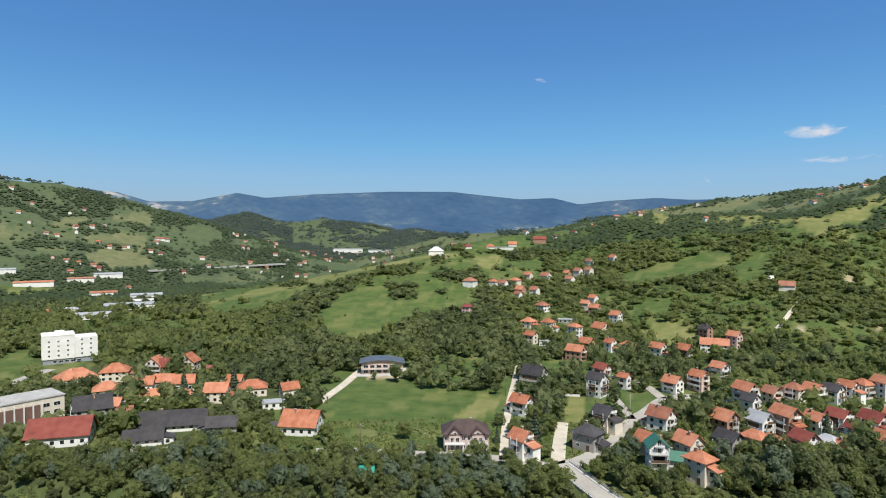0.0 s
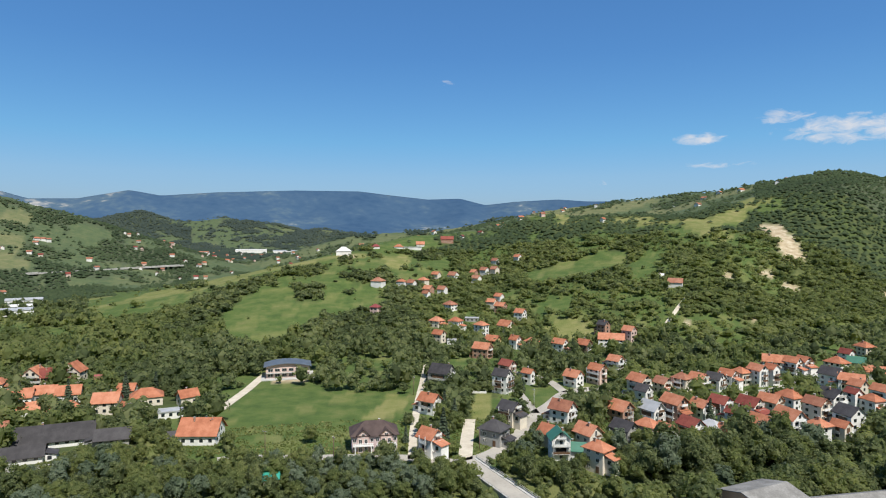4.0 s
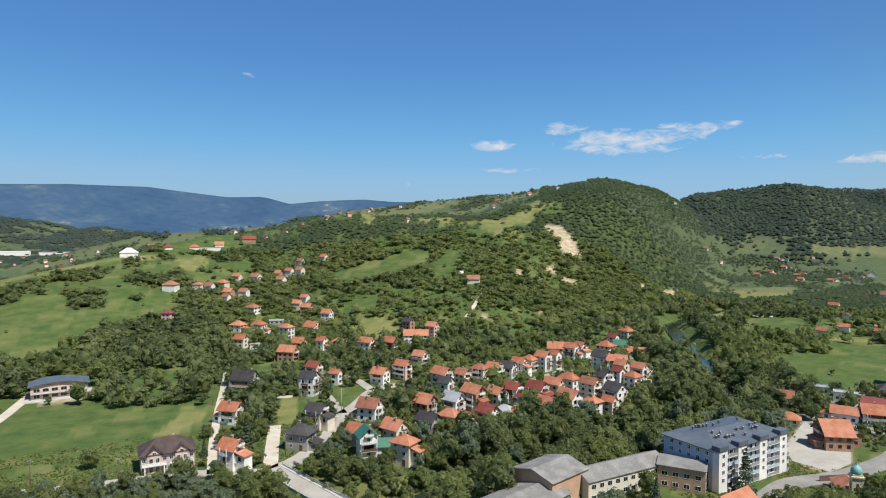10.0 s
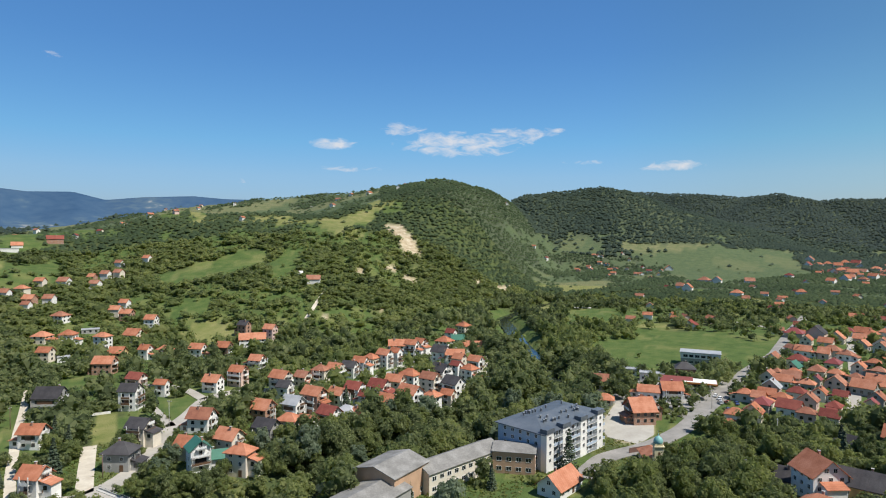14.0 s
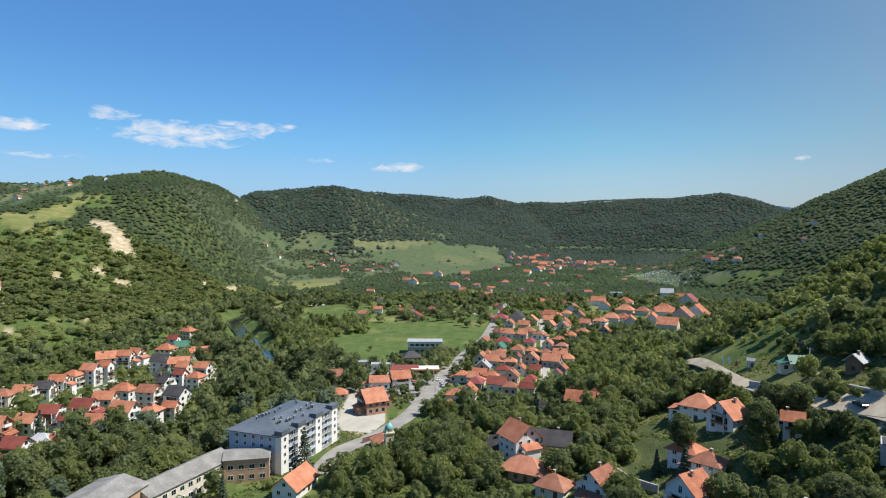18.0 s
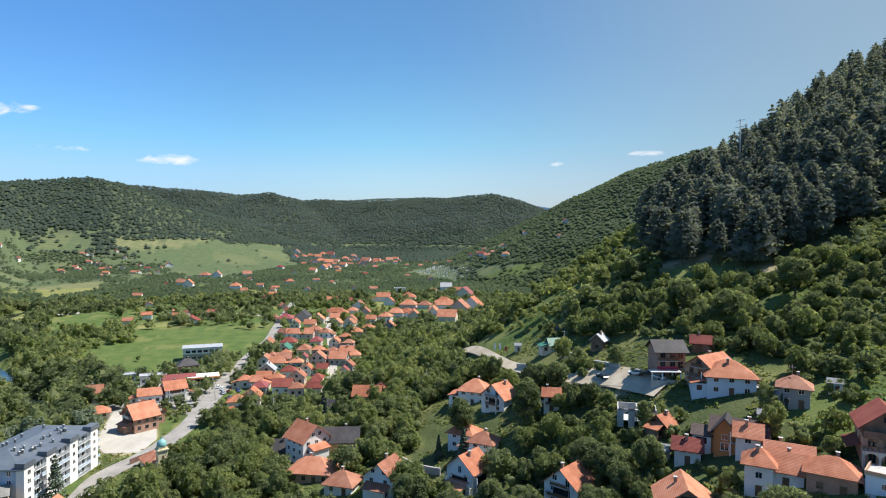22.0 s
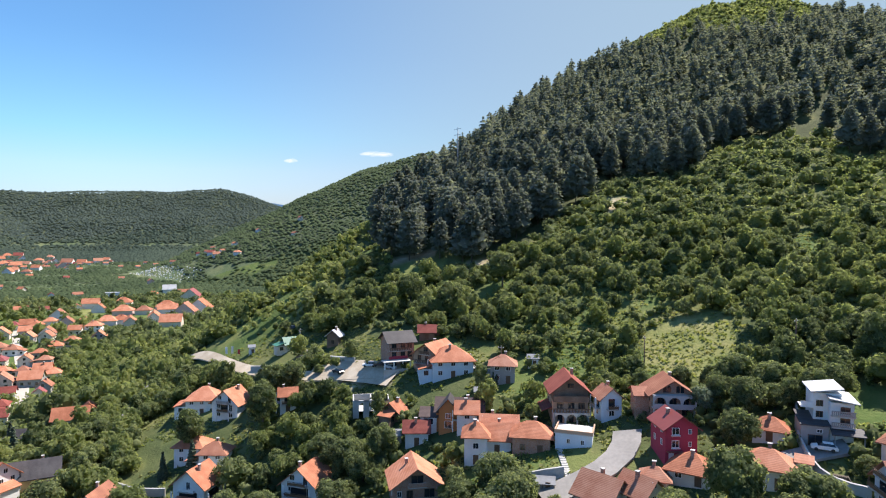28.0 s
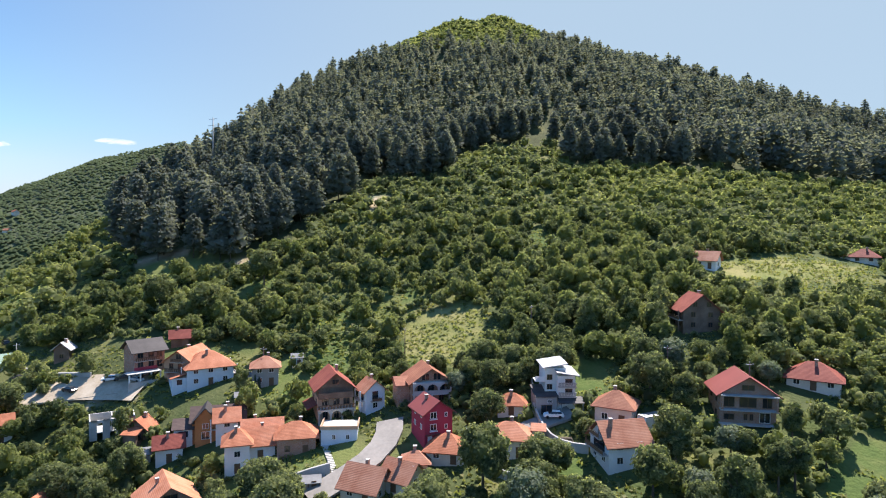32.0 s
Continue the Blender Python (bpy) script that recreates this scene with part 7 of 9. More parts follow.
def terrace(thing, x0, x1, y0, y1, z, rail, slab=CONCRETE, rail_mat=None):
    b = part("balcony", boxes_mesh("balcony", [(x0, y0, z - 0.18, x1, y1, z)], [slab]), thing)
    if rail:
        part("railing", grid_solid("railing", [x0 + (x1 - x0) * k / 24 + (0.05 if k % 2 else 0) for k in range(25)], [z, z + 0.12, z + 0.8, z + 0.98], lambda i, k: k in (0, 2) or i % 2 == 0, y0 + 0.02, y0 + 0.09, [rail_mat or WOODEN]), b)
    return b


CRIMSON_ROOF = material("crimson_sheet_metal", [(0.33, 0.04, 0.06), (0.40, 0.055, 0.075)], 0.3, 0.5)
BURNT = stucco("burnt_orange_render", (0.56, 0.19, 0.055))


def timber_house():
    t = villa("three-storey tan house with arches, balconies and a dark timber gable", 130.6, -65.5, 116.6, 10, 9, 6.5)
    block(t, 0, 0, 8.2, 9, -3, 7.6, 3.3, "T", "r", "y", 1.0, "D")
    arcade(t, 3, 8.2, 2.9, 0, -6.1, -0.1, WALLS["C"])
    box("porch_wall", t, (-4.1, -6.1, -3, -3.8, -4.5, 2.8), WALLS["C"]), box("porch_side", t, (3.8, -6.1, -3, 4.1, -4.5, 2.8), WALLS["C"])
    terrace(t, -4.3, 4.3, -6.3, -4.5, 2.98, True)
    terrace(t, -4.1, 4.1, -5.8, -4.5, 5.5, False, WALLS["D"])
    box("timber_storey", t, (-4.13, -4.53, 5.45, 4.13, 4.53, 7.62), WALLS["D"], "dark boarded top storey")
    box("timber_front", t, (-4.1, -5.8, 5.5, 4.1, -5.66, 6.7), WALLS["D"], "dark boarded balcony front")
    for x in (-2.4, 0.2, 2.6):
        glazed(t, x, -4.5, 3.4, 1.5, 1.5, WOODEN)
        glazed(t, x, -4.5, 0.2, 1.2, 2.0, WOODEN)
    for x in (-2.2, 2.2):
        glazed(t, x, -4.5, 5.7, 1.6, 1.8, WOODEN)
    glazed(t, 0, -4.55, 8.3, 1.6, 1.2, WOODEN)
    for z in (3.4, 5.9):
        for y in (-2, 2):
            glazed(t, -4.1, y, z, 1.1, 1.2, WOODEN, 270)
            glazed(t, 4.1, y, z, 1.1, 1.2, WOODEN, 90)
    part("chimney", CHIMNEY, t, Matrix.Translation((1.4, 2.2, 10.4)))
    lean_roof("side_roof", t, -6.6, -4.11, -3.5, 4, 2.6, 3.6, 0, ROOFS["r"])


def brick_house_with_arches():
    t = villa("large bare brick house with an arched loggia and a red roof", 117.2, -82.7, 125.2, 14, 8.5, 7)
    block(t, 0.4, 0, 9.2, 8.5, -3, 5.4, 3.0, "B", "b", "y", 0.9)
    block(t, -5.4, 1.0, 3.4, 6, -3, 4.4, 1.2, "B", "b", "x", 0.6)
    terrace(t, -4.2, 5.0, -5.8, -4.25, 2.7, False)
    arcade(t, 3, 9.2, 2.6, 0.4, -5.75, 2.75, CONCRETE, 0.5)
    box("parapet", t, (-4.2, -5.72, 2.7, 5.0, -5.5, 3.6), CONCRETE)
    box("parapet", t, (-4.2, -5.6, 5.35, 5.0, -4.26, 5.5), CONCRETE)
    for x in (-3.9, 0.4, 4.6):
        box("pillar", t, (x - 0.2, -5.7, -3, x + 0.2, -5.3, 2.55), CONCRETE)
    for x in (-2.2, 0.4, 3.0):
        glazed(t, x, -4.25, 0.1, 1.5, 2.2, WOODEN), glazed(t, x, -4.25, 2.9, 1.5, 2.1, WOODEN)
    for x in (-1.4, -0.5, 1.4, 2.3):
        arched_window(t, x, -4.25, 5.8, 0.75, 1.5)
    for z in (0.8, 3.4):
        glazed(t, -4.2, -2.2, z, 1.2, 1.3, WOODEN, 270)
    part("chimney", CHIMNEY, t, Matrix.Translation((1.0, 1.5, 8.0)))


def crimson_house():
    t = villa("three-storey crimson house with white windows and a crimson metal roof", 103.5, -74.8, 125.9, 24, 7.2, 5.5)
    block(t, 0, 0, 6.4, 7.2, -2.5, 7.0, 2.3, "R", "m", "y", 0.7)
    part("garage_door", GARAGE, t, Matrix.Translation((1.6, -3.6, 0.05)))
    box("door", t, (-2.5, -3.68, 0, -1.5, -3.58, 2.1), FRAME, "white front door")
    for z in (3.2, 5.7):
        glazed(t, -1.2, -3.6, z, 1.5, 1.4), box("sill", t, (-2.1, -3.95, z - 0.2, -0.3, -3.6, z - 0.08), FRAME)
        for y in (-1.8, 1.5):
            glazed(t, -3.2, y, z, 0.9, 1.2, FRAME, 270)
    glazed(t, 1.7, -3.6, 5.8, 0.7, 1.0), glazed(t, 1.7, -3.6, 3.3, 0.7, 1.0)
    box("canopy", t, (-3.0, -4.4, 2.4, 0.2, -3.6, 2.52), ROOFS["m"])
    part("chimney", CHIMNEY, t, Matrix.Translation((-0.9, 0.8, 8.6)))


def white_modern_house():
    t = villa("modern white house with stepped pale roofs and a grey garage storey", 91.9, -98.8, 137.1, 12, 8, 6)
    box("wall", t, (-2.2, -2.0, -2, 2.4, 5, 9.2), WALLS["W"])
    box("front_bay", t, (0.2, -4.0, -2, 4.0, 3.0, 8.0), WALLS["W"])
    lean_roof("roof", t, -2.9, 2.6, -3.0, 5.6, 9.5, 10.4, 0, ROOFS["s"]), lean_roof("roof", t, -0.2, 4.8, -5.0, 3.4, 8.9, 8.2, 0.3, ROOFS["s"])
    box("garage", t, (-4.6, -4.6, -3, 0.0, 2.0, 3.4), WALLS["G"], "grey garage storey")
    lean_roof("garage_roof", t, -4.9, 0.3, -5.0, 2.2, 3.7, 3.7, 0.9, ROOFS["g"])
    lean_roof("porch_roof", t, 0.1, 5.6, -6.2, -3.9, 2.6, 2.6, 0.9, ROOFS["g"])
    for x in (0.6, 5.3):
        box("post", t, (x - 0.1, -6.0, -2, x + 0.1, -5.8, 2.5), STEEL)
    glazed(t, -2.3, -4.6, -0.3, 2.4, 2.1, WOODEN), glazed(t, -1.6, -4.6, 2.2, 1.0, 0.7)
    for z in (3.9, 6.0):
        glazed(t, 2.6, -4.0, z, 1.6, 1.3, WOODEN), glazed(t, -1.2, -2.0, z + 0.6, 1.2, 1.2, WOODEN)
        terrace(t, 0.2, 4.1, -5.0, -4.0, z - 0.3, True, CONCRETE, STEEL)
    terrace(t, -4.4, -2.2, -2.2, 1.0, 6.4, True, WALLS["W"], FRAME)


def bare_brick_house():
    t = villa("unfinished brick house with concrete balcony slabs and a red metal-tile roof", 62.2, -121.3, 152.8, 16, 9, 7.5)
    block(t, 0, 0, 10.6, 9, -4, 6.2, 3.4, "B", "m", "y", 0.9)
    for z in (0.3, 3.2, 6.1):
        terrace(t, -5.4, 5.4, -6.0, -4.5, z, False)
    for x in (-5.1, 5.1):
        box("pillar", t, (x - 0.18, -5.9, -4, x + 0.18, -5.55, 0.12), CONCRETE)
        box("pillar", t, (x - 0.18, -5.9, 3.2, x + 0.18, -5.55, 5.92), WALLS["B"])
    for x, w, z, h in ((-3.6, 2.2, 3.5, 2.0), (0, 3.2, 3.5, 2.0), (3.6, 1.8, 3.5, 2.0), (-3.5, 2.0, 0.9, 1.2), (-0.4, 0.7, 0.9, 1.3), (0.7, 0.7, 0.9, 1.3)):
        glazed(t, x, -4.5, z, w, h, WOODEN)
    glazed(t, 3.2, -4.5, 0.5, 2.0, 2.1), glazed(t, 0, -4.55, 6.9, 2.4, 1.1, WOODEN)
    for z in (1.0, 3.9):
        for y in (-2, 2):
            glazed(t, -5.3, y, z, 1.2, 1.3, WOODEN, 270)


def orange_house():
    t = villa("orange rendered house with a dark cross-gabled roof and white windows", 145.9, -42.5, 106.2, -4, 8, 7)
    block(t, 1.5, 0.8, 11.5, 7.5, -3, 4.4, 2.4, "O", "k", "x", 0.7)
    block(t, -1.2, -1.8, 4.6, 5.6, -3, 5.2, 2.6, "O", "g", "y", 0.6)
    block(t, -6.2, -0.4, 4.0, 5.5, -3, 3.0, 1.5, "W", "k", "x", 0.5)
    glazed(t, -6.2, -3.15, 0.9, 2.4, 1.6), glazed(t, -1.2, -4.6, 3.0, 1.4, 1.3), glazed(t, -1.2, -4.6, 0.6, 1.8, 1.8), glazed(t, 3.6, -2.95, 2.6, 1.3, 1.2), glazed(t, 5.6, -2.95, 2.6, 1.2, 1.2), glazed(t, 3.8, -2.95, 0.2, 1.3, 1.3)
    lean_roof("porch_roof", t, 1.2, 6.5, -5.4, -2.9, 1.7, 1.7, 0.7, ROOFS["s"])
    for x in (1.5, 6.2):
        box("post", t, (x - 0.09, -5.2, -3, x + 0.09, -5.0, 1.6), FRAME)
    part("chimney", CHIMNEY, t, Matrix.Translation((3.4, 1.2, 6.4)))


def porch_house():
    t = villa("three-storey brick house with a dark grey roof and a white-columned porch", 183.8, -34.4, 100.6, 18, 8.5, 7.5)
    block(t, 1.0, 0, 8.0, 8.5, -2, 8.2, 2.4, "B", "g", "x", 0.9)
    terrace(t, -5.6, 3.0, -7.6, -4.2, 2.9, False)
    for x in (-5.2, -2.4, 0.4, 2.8):
        box("column", t, (x - 0.17, -7.4, -2, x + 0.17, -7.06, 2.75), FRAME)
    box("parapet", t, (-5.6, -7.6, -2, 3.0, -7.3, 0.6), CONCRETE)
    terrace(t, -3.0, 3.4, -5.5, -4.25, 5.6, True, CONCRETE, WOODEN)
    box("railing", t, (-3.0, -4.35, 2.9, 3.0, -4.26, 3.8), WALLS["R"])
    for x in (-1.4, 1.4, 3.6):
        for z in (0.3, 3.3, 6.0):
            glazed(t, x, -4.25, z, 1.5, 1.9, WOODEN)
    for y in (-2.4, 0, 2.4):
        for z in (3.5, 6.0):
            glazed(t, 5.0, y, z, 1.0, 1.5, WOODEN, 90)


def tan_house():
    t = villa("tan rendered house with a broad orange roof and wooden balconies", 174.2, -44.8, 104.4, -32, 10, 7)
    block(t, 0, 0, 8.6, 10.5, -3, 5.2, 3.0, "T", "o", "y", 0.9)
    block(t, 4.2, 0.5, 3.2, 4.5, -3, 4.0, 1.6, "T", "o", "x", 0.5)
    terrace(t, -3.4, 3.6, -6.6, -5.25, 2.7, True), terrace(t, -1.8, 1.8, -6.3, -5.25, 5.3, True)
    glazed(t, -1.6, -5.25, 0.1, 2.4, 2.1, WOODEN), glazed(t, 2.2, -5.25, 0.4, 1.2, 1.4, WOODEN)
    for x in (-2.2, 0.4, 2.6):
        glazed(t, x, -5.25, 2.9, 1.2, 1.9, WOODEN)
    glazed(t, 0, -5.25, 5.5, 1.5, 1.9, WOODEN), glazed(t, 4.3, -3.4, 3.2, 1.2, 1.3, WOODEN, 90)
    part("chimney", CHIMNEY, t, Matrix.Translation((-1.2, 1.5, 7.6)))


def terrace_building():
    t = villa("pale blue flat-topped outbuilding with a walled roof terrace", 119.6, -62.1, 117.4, -6, 6.5, 4.5)
    box("wall", t, (-4.0, -3.2, -3, 3.8, 3.2, 2.9), WALLS["L"])
    terrace(t, -4.2, 4.0, -3.4, 3.3, 3.1, False)
    for b in ((-4.2, -3.4, 3.1, 4.0, -3.15, 3.8), (-4.2, -3.1, 3.1, -3.95, 3.2, 3.8), (3.75, -3.1, 3.1, 4.0, 3.2, 3.8)):
        box("parapet", t, b, WALLS["T"])
    glazed(t, -1.2, -3.2, 0.8, 0.8, 1.1), glazed(t, 1.8, -3.2, 0.8, 0.8, 1.1)



for build in (timber_house, brick_house_with_arches, crimson_house, white_modern_house, bare_brick_house, orange_house, porch_house, tan_house, terrace_building):
    build()


def twin_house():
    t = villa("pinkish semi-detached house with twin gables and white balconies", -8.5, 223.2, -2.2, 4, 10.5, 9)
    rose = stucco("rose_render", (0.60, 0.46, 0.45))
    box("wall", t, (-8.2, -5.2, -1, 8.2, 5.2, 6.4), rose)
    part("roof", roof_mesh("hip", 16.4, 10.4, 3.4, "k"), t, Matrix.Translation((0, 0, 6.41)))
    for s in (-1, 1):
        block(t, s * 4.2, -3.6, 4.2, 4.4, -1, 6.6, 1.7, "P", "k", "y", 0.5)
        x0, x1 = (-8.2, -6.4) if s < 0 else (6.4, 8.2)
        terrace(t, s * 4.2 - 3.6, s * 4.2 + 3.6, -7.2, -5.85, 2.9, True, FRAME, FRAME)
        for x in (-2.9, 2.9):
            box("column", t, (s * 4.2 + x - 0.15, -7.1, -1, s * 4.2 + x + 0.15, -6.8, 2.72), FRAME)
        for z in (0.3, 3.1):
            glazed(t, s * 4.2 - 1.0, -5.8, z, 1.2, 1.9), glazed(t, s * 4.2 + 1.0, -5.8, z, 1.2, 1.9)
            glazed(t, s * 7.3, -5.2, z + 0.6, 1.2, 1.3), glazed(t, s * 1.0, -5.2, z + 0.6, 1.2, 1.3)
        glazed(t, s * 4.2, -5.8, 5.6, 1.2, 1.3)
        for y in (-2.5, 2.0):
            for z in (0.9, 3.7):
                glazed(t, s * 8.2, y, z, 1.2, 1.3, FRAME, 90 if s > 0 else 270)
    part("chimney", CHIMNEY, t, Matrix.Translation((2.0, 0.6, 9.2)))


twin_house()


def broad_gable_house():
    t = villa("broad brick house with a wide orange roof and deep balconies", 125.5, -27.9, 102.5, 8, 9.5, 6.8)
    block(t, 0, 0, 10.2, 9.5, -4, 4.6, 3.6, "B", "o", "y", 0.9)
    terrace(t, -4.6, 4.6, -6.2, -4.75, 1.6, True, CONCRETE, STEEL), terrace(t, -2.0, 2.0, -5.9, -4.75, 4.6, False)
    box("parapet", t, (-2.0, -5.9, 4.6, 2.0, -5.75, 5.5), WALLS["B"])
    glazed(t, 0, -4.75, 4.75, 2.6, 2.0, WOODEN), glazed(t, 2.6, -4.75, 1.8, 2.2, 2.0, WOODEN), glazed(t, -1.6, -4.75, 1.8, 1.4, 1.9, WOODEN), glazed(t, -3.8, -4.75, 2.3, 1.0, 1.3)
    for x in (-3.2, 0, 3.2):
        glazed(t, x, -4.75, -1.2, 1.4, 1.6, WOODEN)
    for x in (-4.4, 4.4):
        box("pillar", t, (x - 0.15, -6.15, -4, x + 0.15, -5.85, 1.42), CONCRETE)
    for y in (-2, 2):
        glazed(t, 5.1, y, 1.8, 1.2, 1.3, FRAME, 90), glazed(t, -5.1, y, 1.8, 1.2, 1.3, FRAME, 270)
    part("chimney", CHIMNEY, t, Matrix.Translation((-1.6, 1.0, 7.3)))


broad_gable_house()

# open banks above the track and round the yards
CLEARINGS.append([(296, 30), (262, 6), (226, -22), (214, -34), (180, -66), (166, -60), (180, -40), (206, -20), (232, 0), (280, 32)])
# strip below the track, cleared to fit the camera's view of it
CLEARINGS.append([(275, 34), (262, 10), (228, -6), (213, -6), (213, 5), (240, 24)])
CLEARINGS.append([(236, 34), (226, 30), (188, 4), (170, 6), (160, 24), (178, 44), (196, 40), (222, 44)])
PALE_GRAVEL = material("pale_gravel", [(0.33, 0.305, 0.265), (0.4, 0.375, 0.33), (0.48, 0.45, 0.4)], 0.15, 1.0, bump=0.3, coords="World", spec=0.05)
tagged(new("gravel_square", prism("gravel_square", [(195, 153), (198, 141), (212, 144), (240, 163), (241, 184), (204, 164)], -1.0, 0.12, [PALE_GRAVEL])), "pale gravel square beside the apartment block", "ground", kind="structure")
tagged(new("paved_yard", prism("paved_yard", [(235, 186), (279, 205), (305, 204), (324, 187), (317, 168), (282, 155), (243, 146), (241, 163)], -1.0, 0.1, [WORN])), "pale asphalt forecourt between shops and filling station", "ground", kind="structure")
tagged(new("parking_lot", raw_mesh("parking_lot", *ribbon([(203, -10), (197, -18), (188, -26), (179, -34)], 9, 0.12, step=2.5, across=6), [DIRT])), "beige gravel parking lot before the houses", "ground", kind="structure")

# the meadow above the houses, and sandy scars on the river cliff
FIELDS["hay"].append([(157, -101), (159, -114), (147, -123), (127, -112), (125, -101), (139, -93)])
CLEARINGS.append([(155, -97), (157, -112), (144, -122), (121, -110), (119, -97), (135, -88)])
CLEARINGS.append([(115, -195), (104, -235), (86, -262), (66, -222), (76, -190), (97, -176)])
for sx, sy, sr in ((295, 533, 5), (356, 534, 7), (216, 442, 4), (339, 589, 5), (271, 449, 4), (350, 558, 6), (388, 565, 6), (464, 554, 6), (514, 563, 9)):
    FIELDS["bare"].append([(sx + sr * (1 + 0.3 * math.sin(3 * k)) * math.cos(k), sy + sr * (1 + 0.3 * math.sin(3 * k)) * math.sin(k)) for k in (0, 0.9, 1.8, 2.7, 3.6, 4.5, 5.4)])
    d = math.hypot(sx, sy)
    CLEARINGS.append([(sx + px - sx / d * 6, sy + py - sy / d * 6) for px, py in ((-sr, -sr), (sr, -sr), (sr, sr), (-sr, sr))])

# ---- trees and woods ----
LEAVES = material("leaves", [(0.072, 0.092, 0.046), (0.113, 0.14, 0.066), (0.158, 0.185, 0.088), (0.21, 0.23, 0.115)], 0.03, 0.8, island=0.6, coords="World", spec=0.06)
SHRUBS = material("shrub_leaves", [(0.104, 0.132, 0.055), (0.158, 0.186, 0.075), (0.225, 0.242, 0.103)], 0.03, 0.8, island=0.5, coords="World", spec=0.06)
SILVER = material("willow_leaves", [(0.085, 0.115, 0.07), (0.13, 0.165, 0.105), (0.18, 0.21, 0.145)], 0.05, 0.75, island=0.4, coords="World", spec=0.2)
NEEDLES = material("pine_needles", [(0.092, 0.106, 0.088), (0.136, 0.152, 0.124), (0.19, 0.208, 0.168)], 0.04, 0.8, island=0.2, coords="World", spec=0.05)
# leaf copies for far, distant and ridge woods: growing haze painted into the colour
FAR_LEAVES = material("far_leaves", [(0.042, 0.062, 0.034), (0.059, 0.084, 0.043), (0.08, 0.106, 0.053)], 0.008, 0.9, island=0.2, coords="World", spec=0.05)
HAZY_LEAVES = material("hazy_leaves", [(0.043, 0.061, 0.05), (0.055, 0.076, 0.059), (0.068, 0.091, 0.068)], 0.006, 0.95, island=0.12, coords="World", spec=0.0)
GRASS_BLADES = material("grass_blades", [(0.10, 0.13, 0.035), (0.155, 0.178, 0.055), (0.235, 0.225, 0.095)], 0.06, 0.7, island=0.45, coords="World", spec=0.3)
HAZY_RIDGE_LEAVES = material("hazy_ridge_leaves", [(0.05, 0.068, 0.06), (0.062, 0.082, 0.07), (0.074, 0.096, 0.08)], 0.006, 0.95, island=0.1, coords="World", spec=0.0)
BARK = material("bark", [(0.06, 0.045, 0.032), (0.11, 0.085, 0.06), (0.17, 0.14, 0.11)], 0.8, 0.95, bump=0.5)
trng = np.random.default_rng(11)


def let_light_through(m, share):
    """Leaves pass part of the light that falls on them."""
    nodes, link = m.node_tree.nodes, m.node_tree.links.new
    shader, out = nodes["Principled BSDF"], nodes["Material Output"]
    thin, mixed = nodes.new("ShaderNodeBsdfTranslucent"), nodes.new("ShaderNodeMixShader")
    bright = nodes.new("ShaderNodeMix")
    bright.data_type, bright.blend_type = "RGBA", "MULTIPLY"
    bright.inputs["Factor"].default_value = 1.0
    bright.inputs["B"].default_value = (2.0, 1.98, 1.3, 1)
    link(shader.inputs["Base Color"].links[0].from_socket, bright.inputs["A"])
    link(bright.outputs["Result"], thin.inputs["Color"])
    mixed.inputs[0].default_value = share
    link(shader.outputs[0], mixed.inputs[1]), link(thin.outputs[0], mixed.inputs[2]), link(mixed.outputs[0], out.inputs["Surface"])


for leafy, share in ((LEAVES, 0.55), (SHRUBS, 0.55), (SILVER, 0.4), (GRASS_BLADES, 0.4), (FAR_LEAVES, 0.3), (HAZY_LEAVES, 0.3), (HAZY_RIDGE_LEAVES, 0.3), (NEEDLES, 0.35)):
    let_light_through(leafy, share)


def ico(level):
    bm = bmesh.new()
    bmesh.ops.create_icosphere(bm, subdivisions=level, radius=1.0)
    v = np.array([p.co[:] for p in bm.verts])
    f = np.array([[q.index for q in p.verts] for p in bm.faces])
    bm.free()
    return v, f


ICO = {1: ico(1)}
OCTA = (np.array([(1, 0, 0), (0.2, 0.95, 0.1), (-0.9, 0.3, 0), (-0.3, -1, 0.1), (0.6, -0.7, 0), (0.3, 0.2, 1), (-0.25, -0.2, 0.9)]),
        np.array([(0, 1, 5), (1, 2, 5), (2, 6, 5), (2, 3, 6), (3, 4, 6), (4, 5, 6), (4, 0, 5)]))


def leaf_cards(centres, normals, size, rng):
    """Bent leaf sprays: two triangles each."""
    n = len(centres)
    t = np.cross(normals, rng.normal(size=(n, 3)))
    t /= np.linalg.norm(t, axis=1)[:, None] + 1e-9
    b = np.cross(normals, t)
    s = size * rng.uniform(0.6, 1.3, (n, 1))
    droop = normals * s * 0.25
    v = np.stack([centres - t * s * 0.5 - b * s * 0.35, centres + t * s * 0.45 - b * s * 0.5 - droop, centres + t * s * 0.5 + b * s * 0.4, centres - t * s * 0.4 + b * s * 0.5 - droop], 1).reshape(-1, 3)
    o = np.arange(n)[:, None] * 4
    f = np.concatenate([o + [0, 1, 2], o + [0, 2, 3]])
    return v, f


def leaf_points(centres, normals, size, rng):
    """Small leaf sprays of one triangle each."""
    n = len(centres)
    t = np.cross(normals, rng.normal(size=(n, 3)))
    t /= np.linalg.norm(t, axis=1)[:, None] + 1e-9
    b = np.cross(normals, t)
    s = size * rng.uniform(0.6, 1.35, (n, 1))
    v = np.stack([centres - t * s * 0.6 - b * s * 0.4, centres + t * s * 0.6 - b * s * 0.3, centres + b * s * 0.75], 1).reshape(-1, 3)
    return v, np.arange(n)[:, None] * 3 + np.array([0, 1, 2])


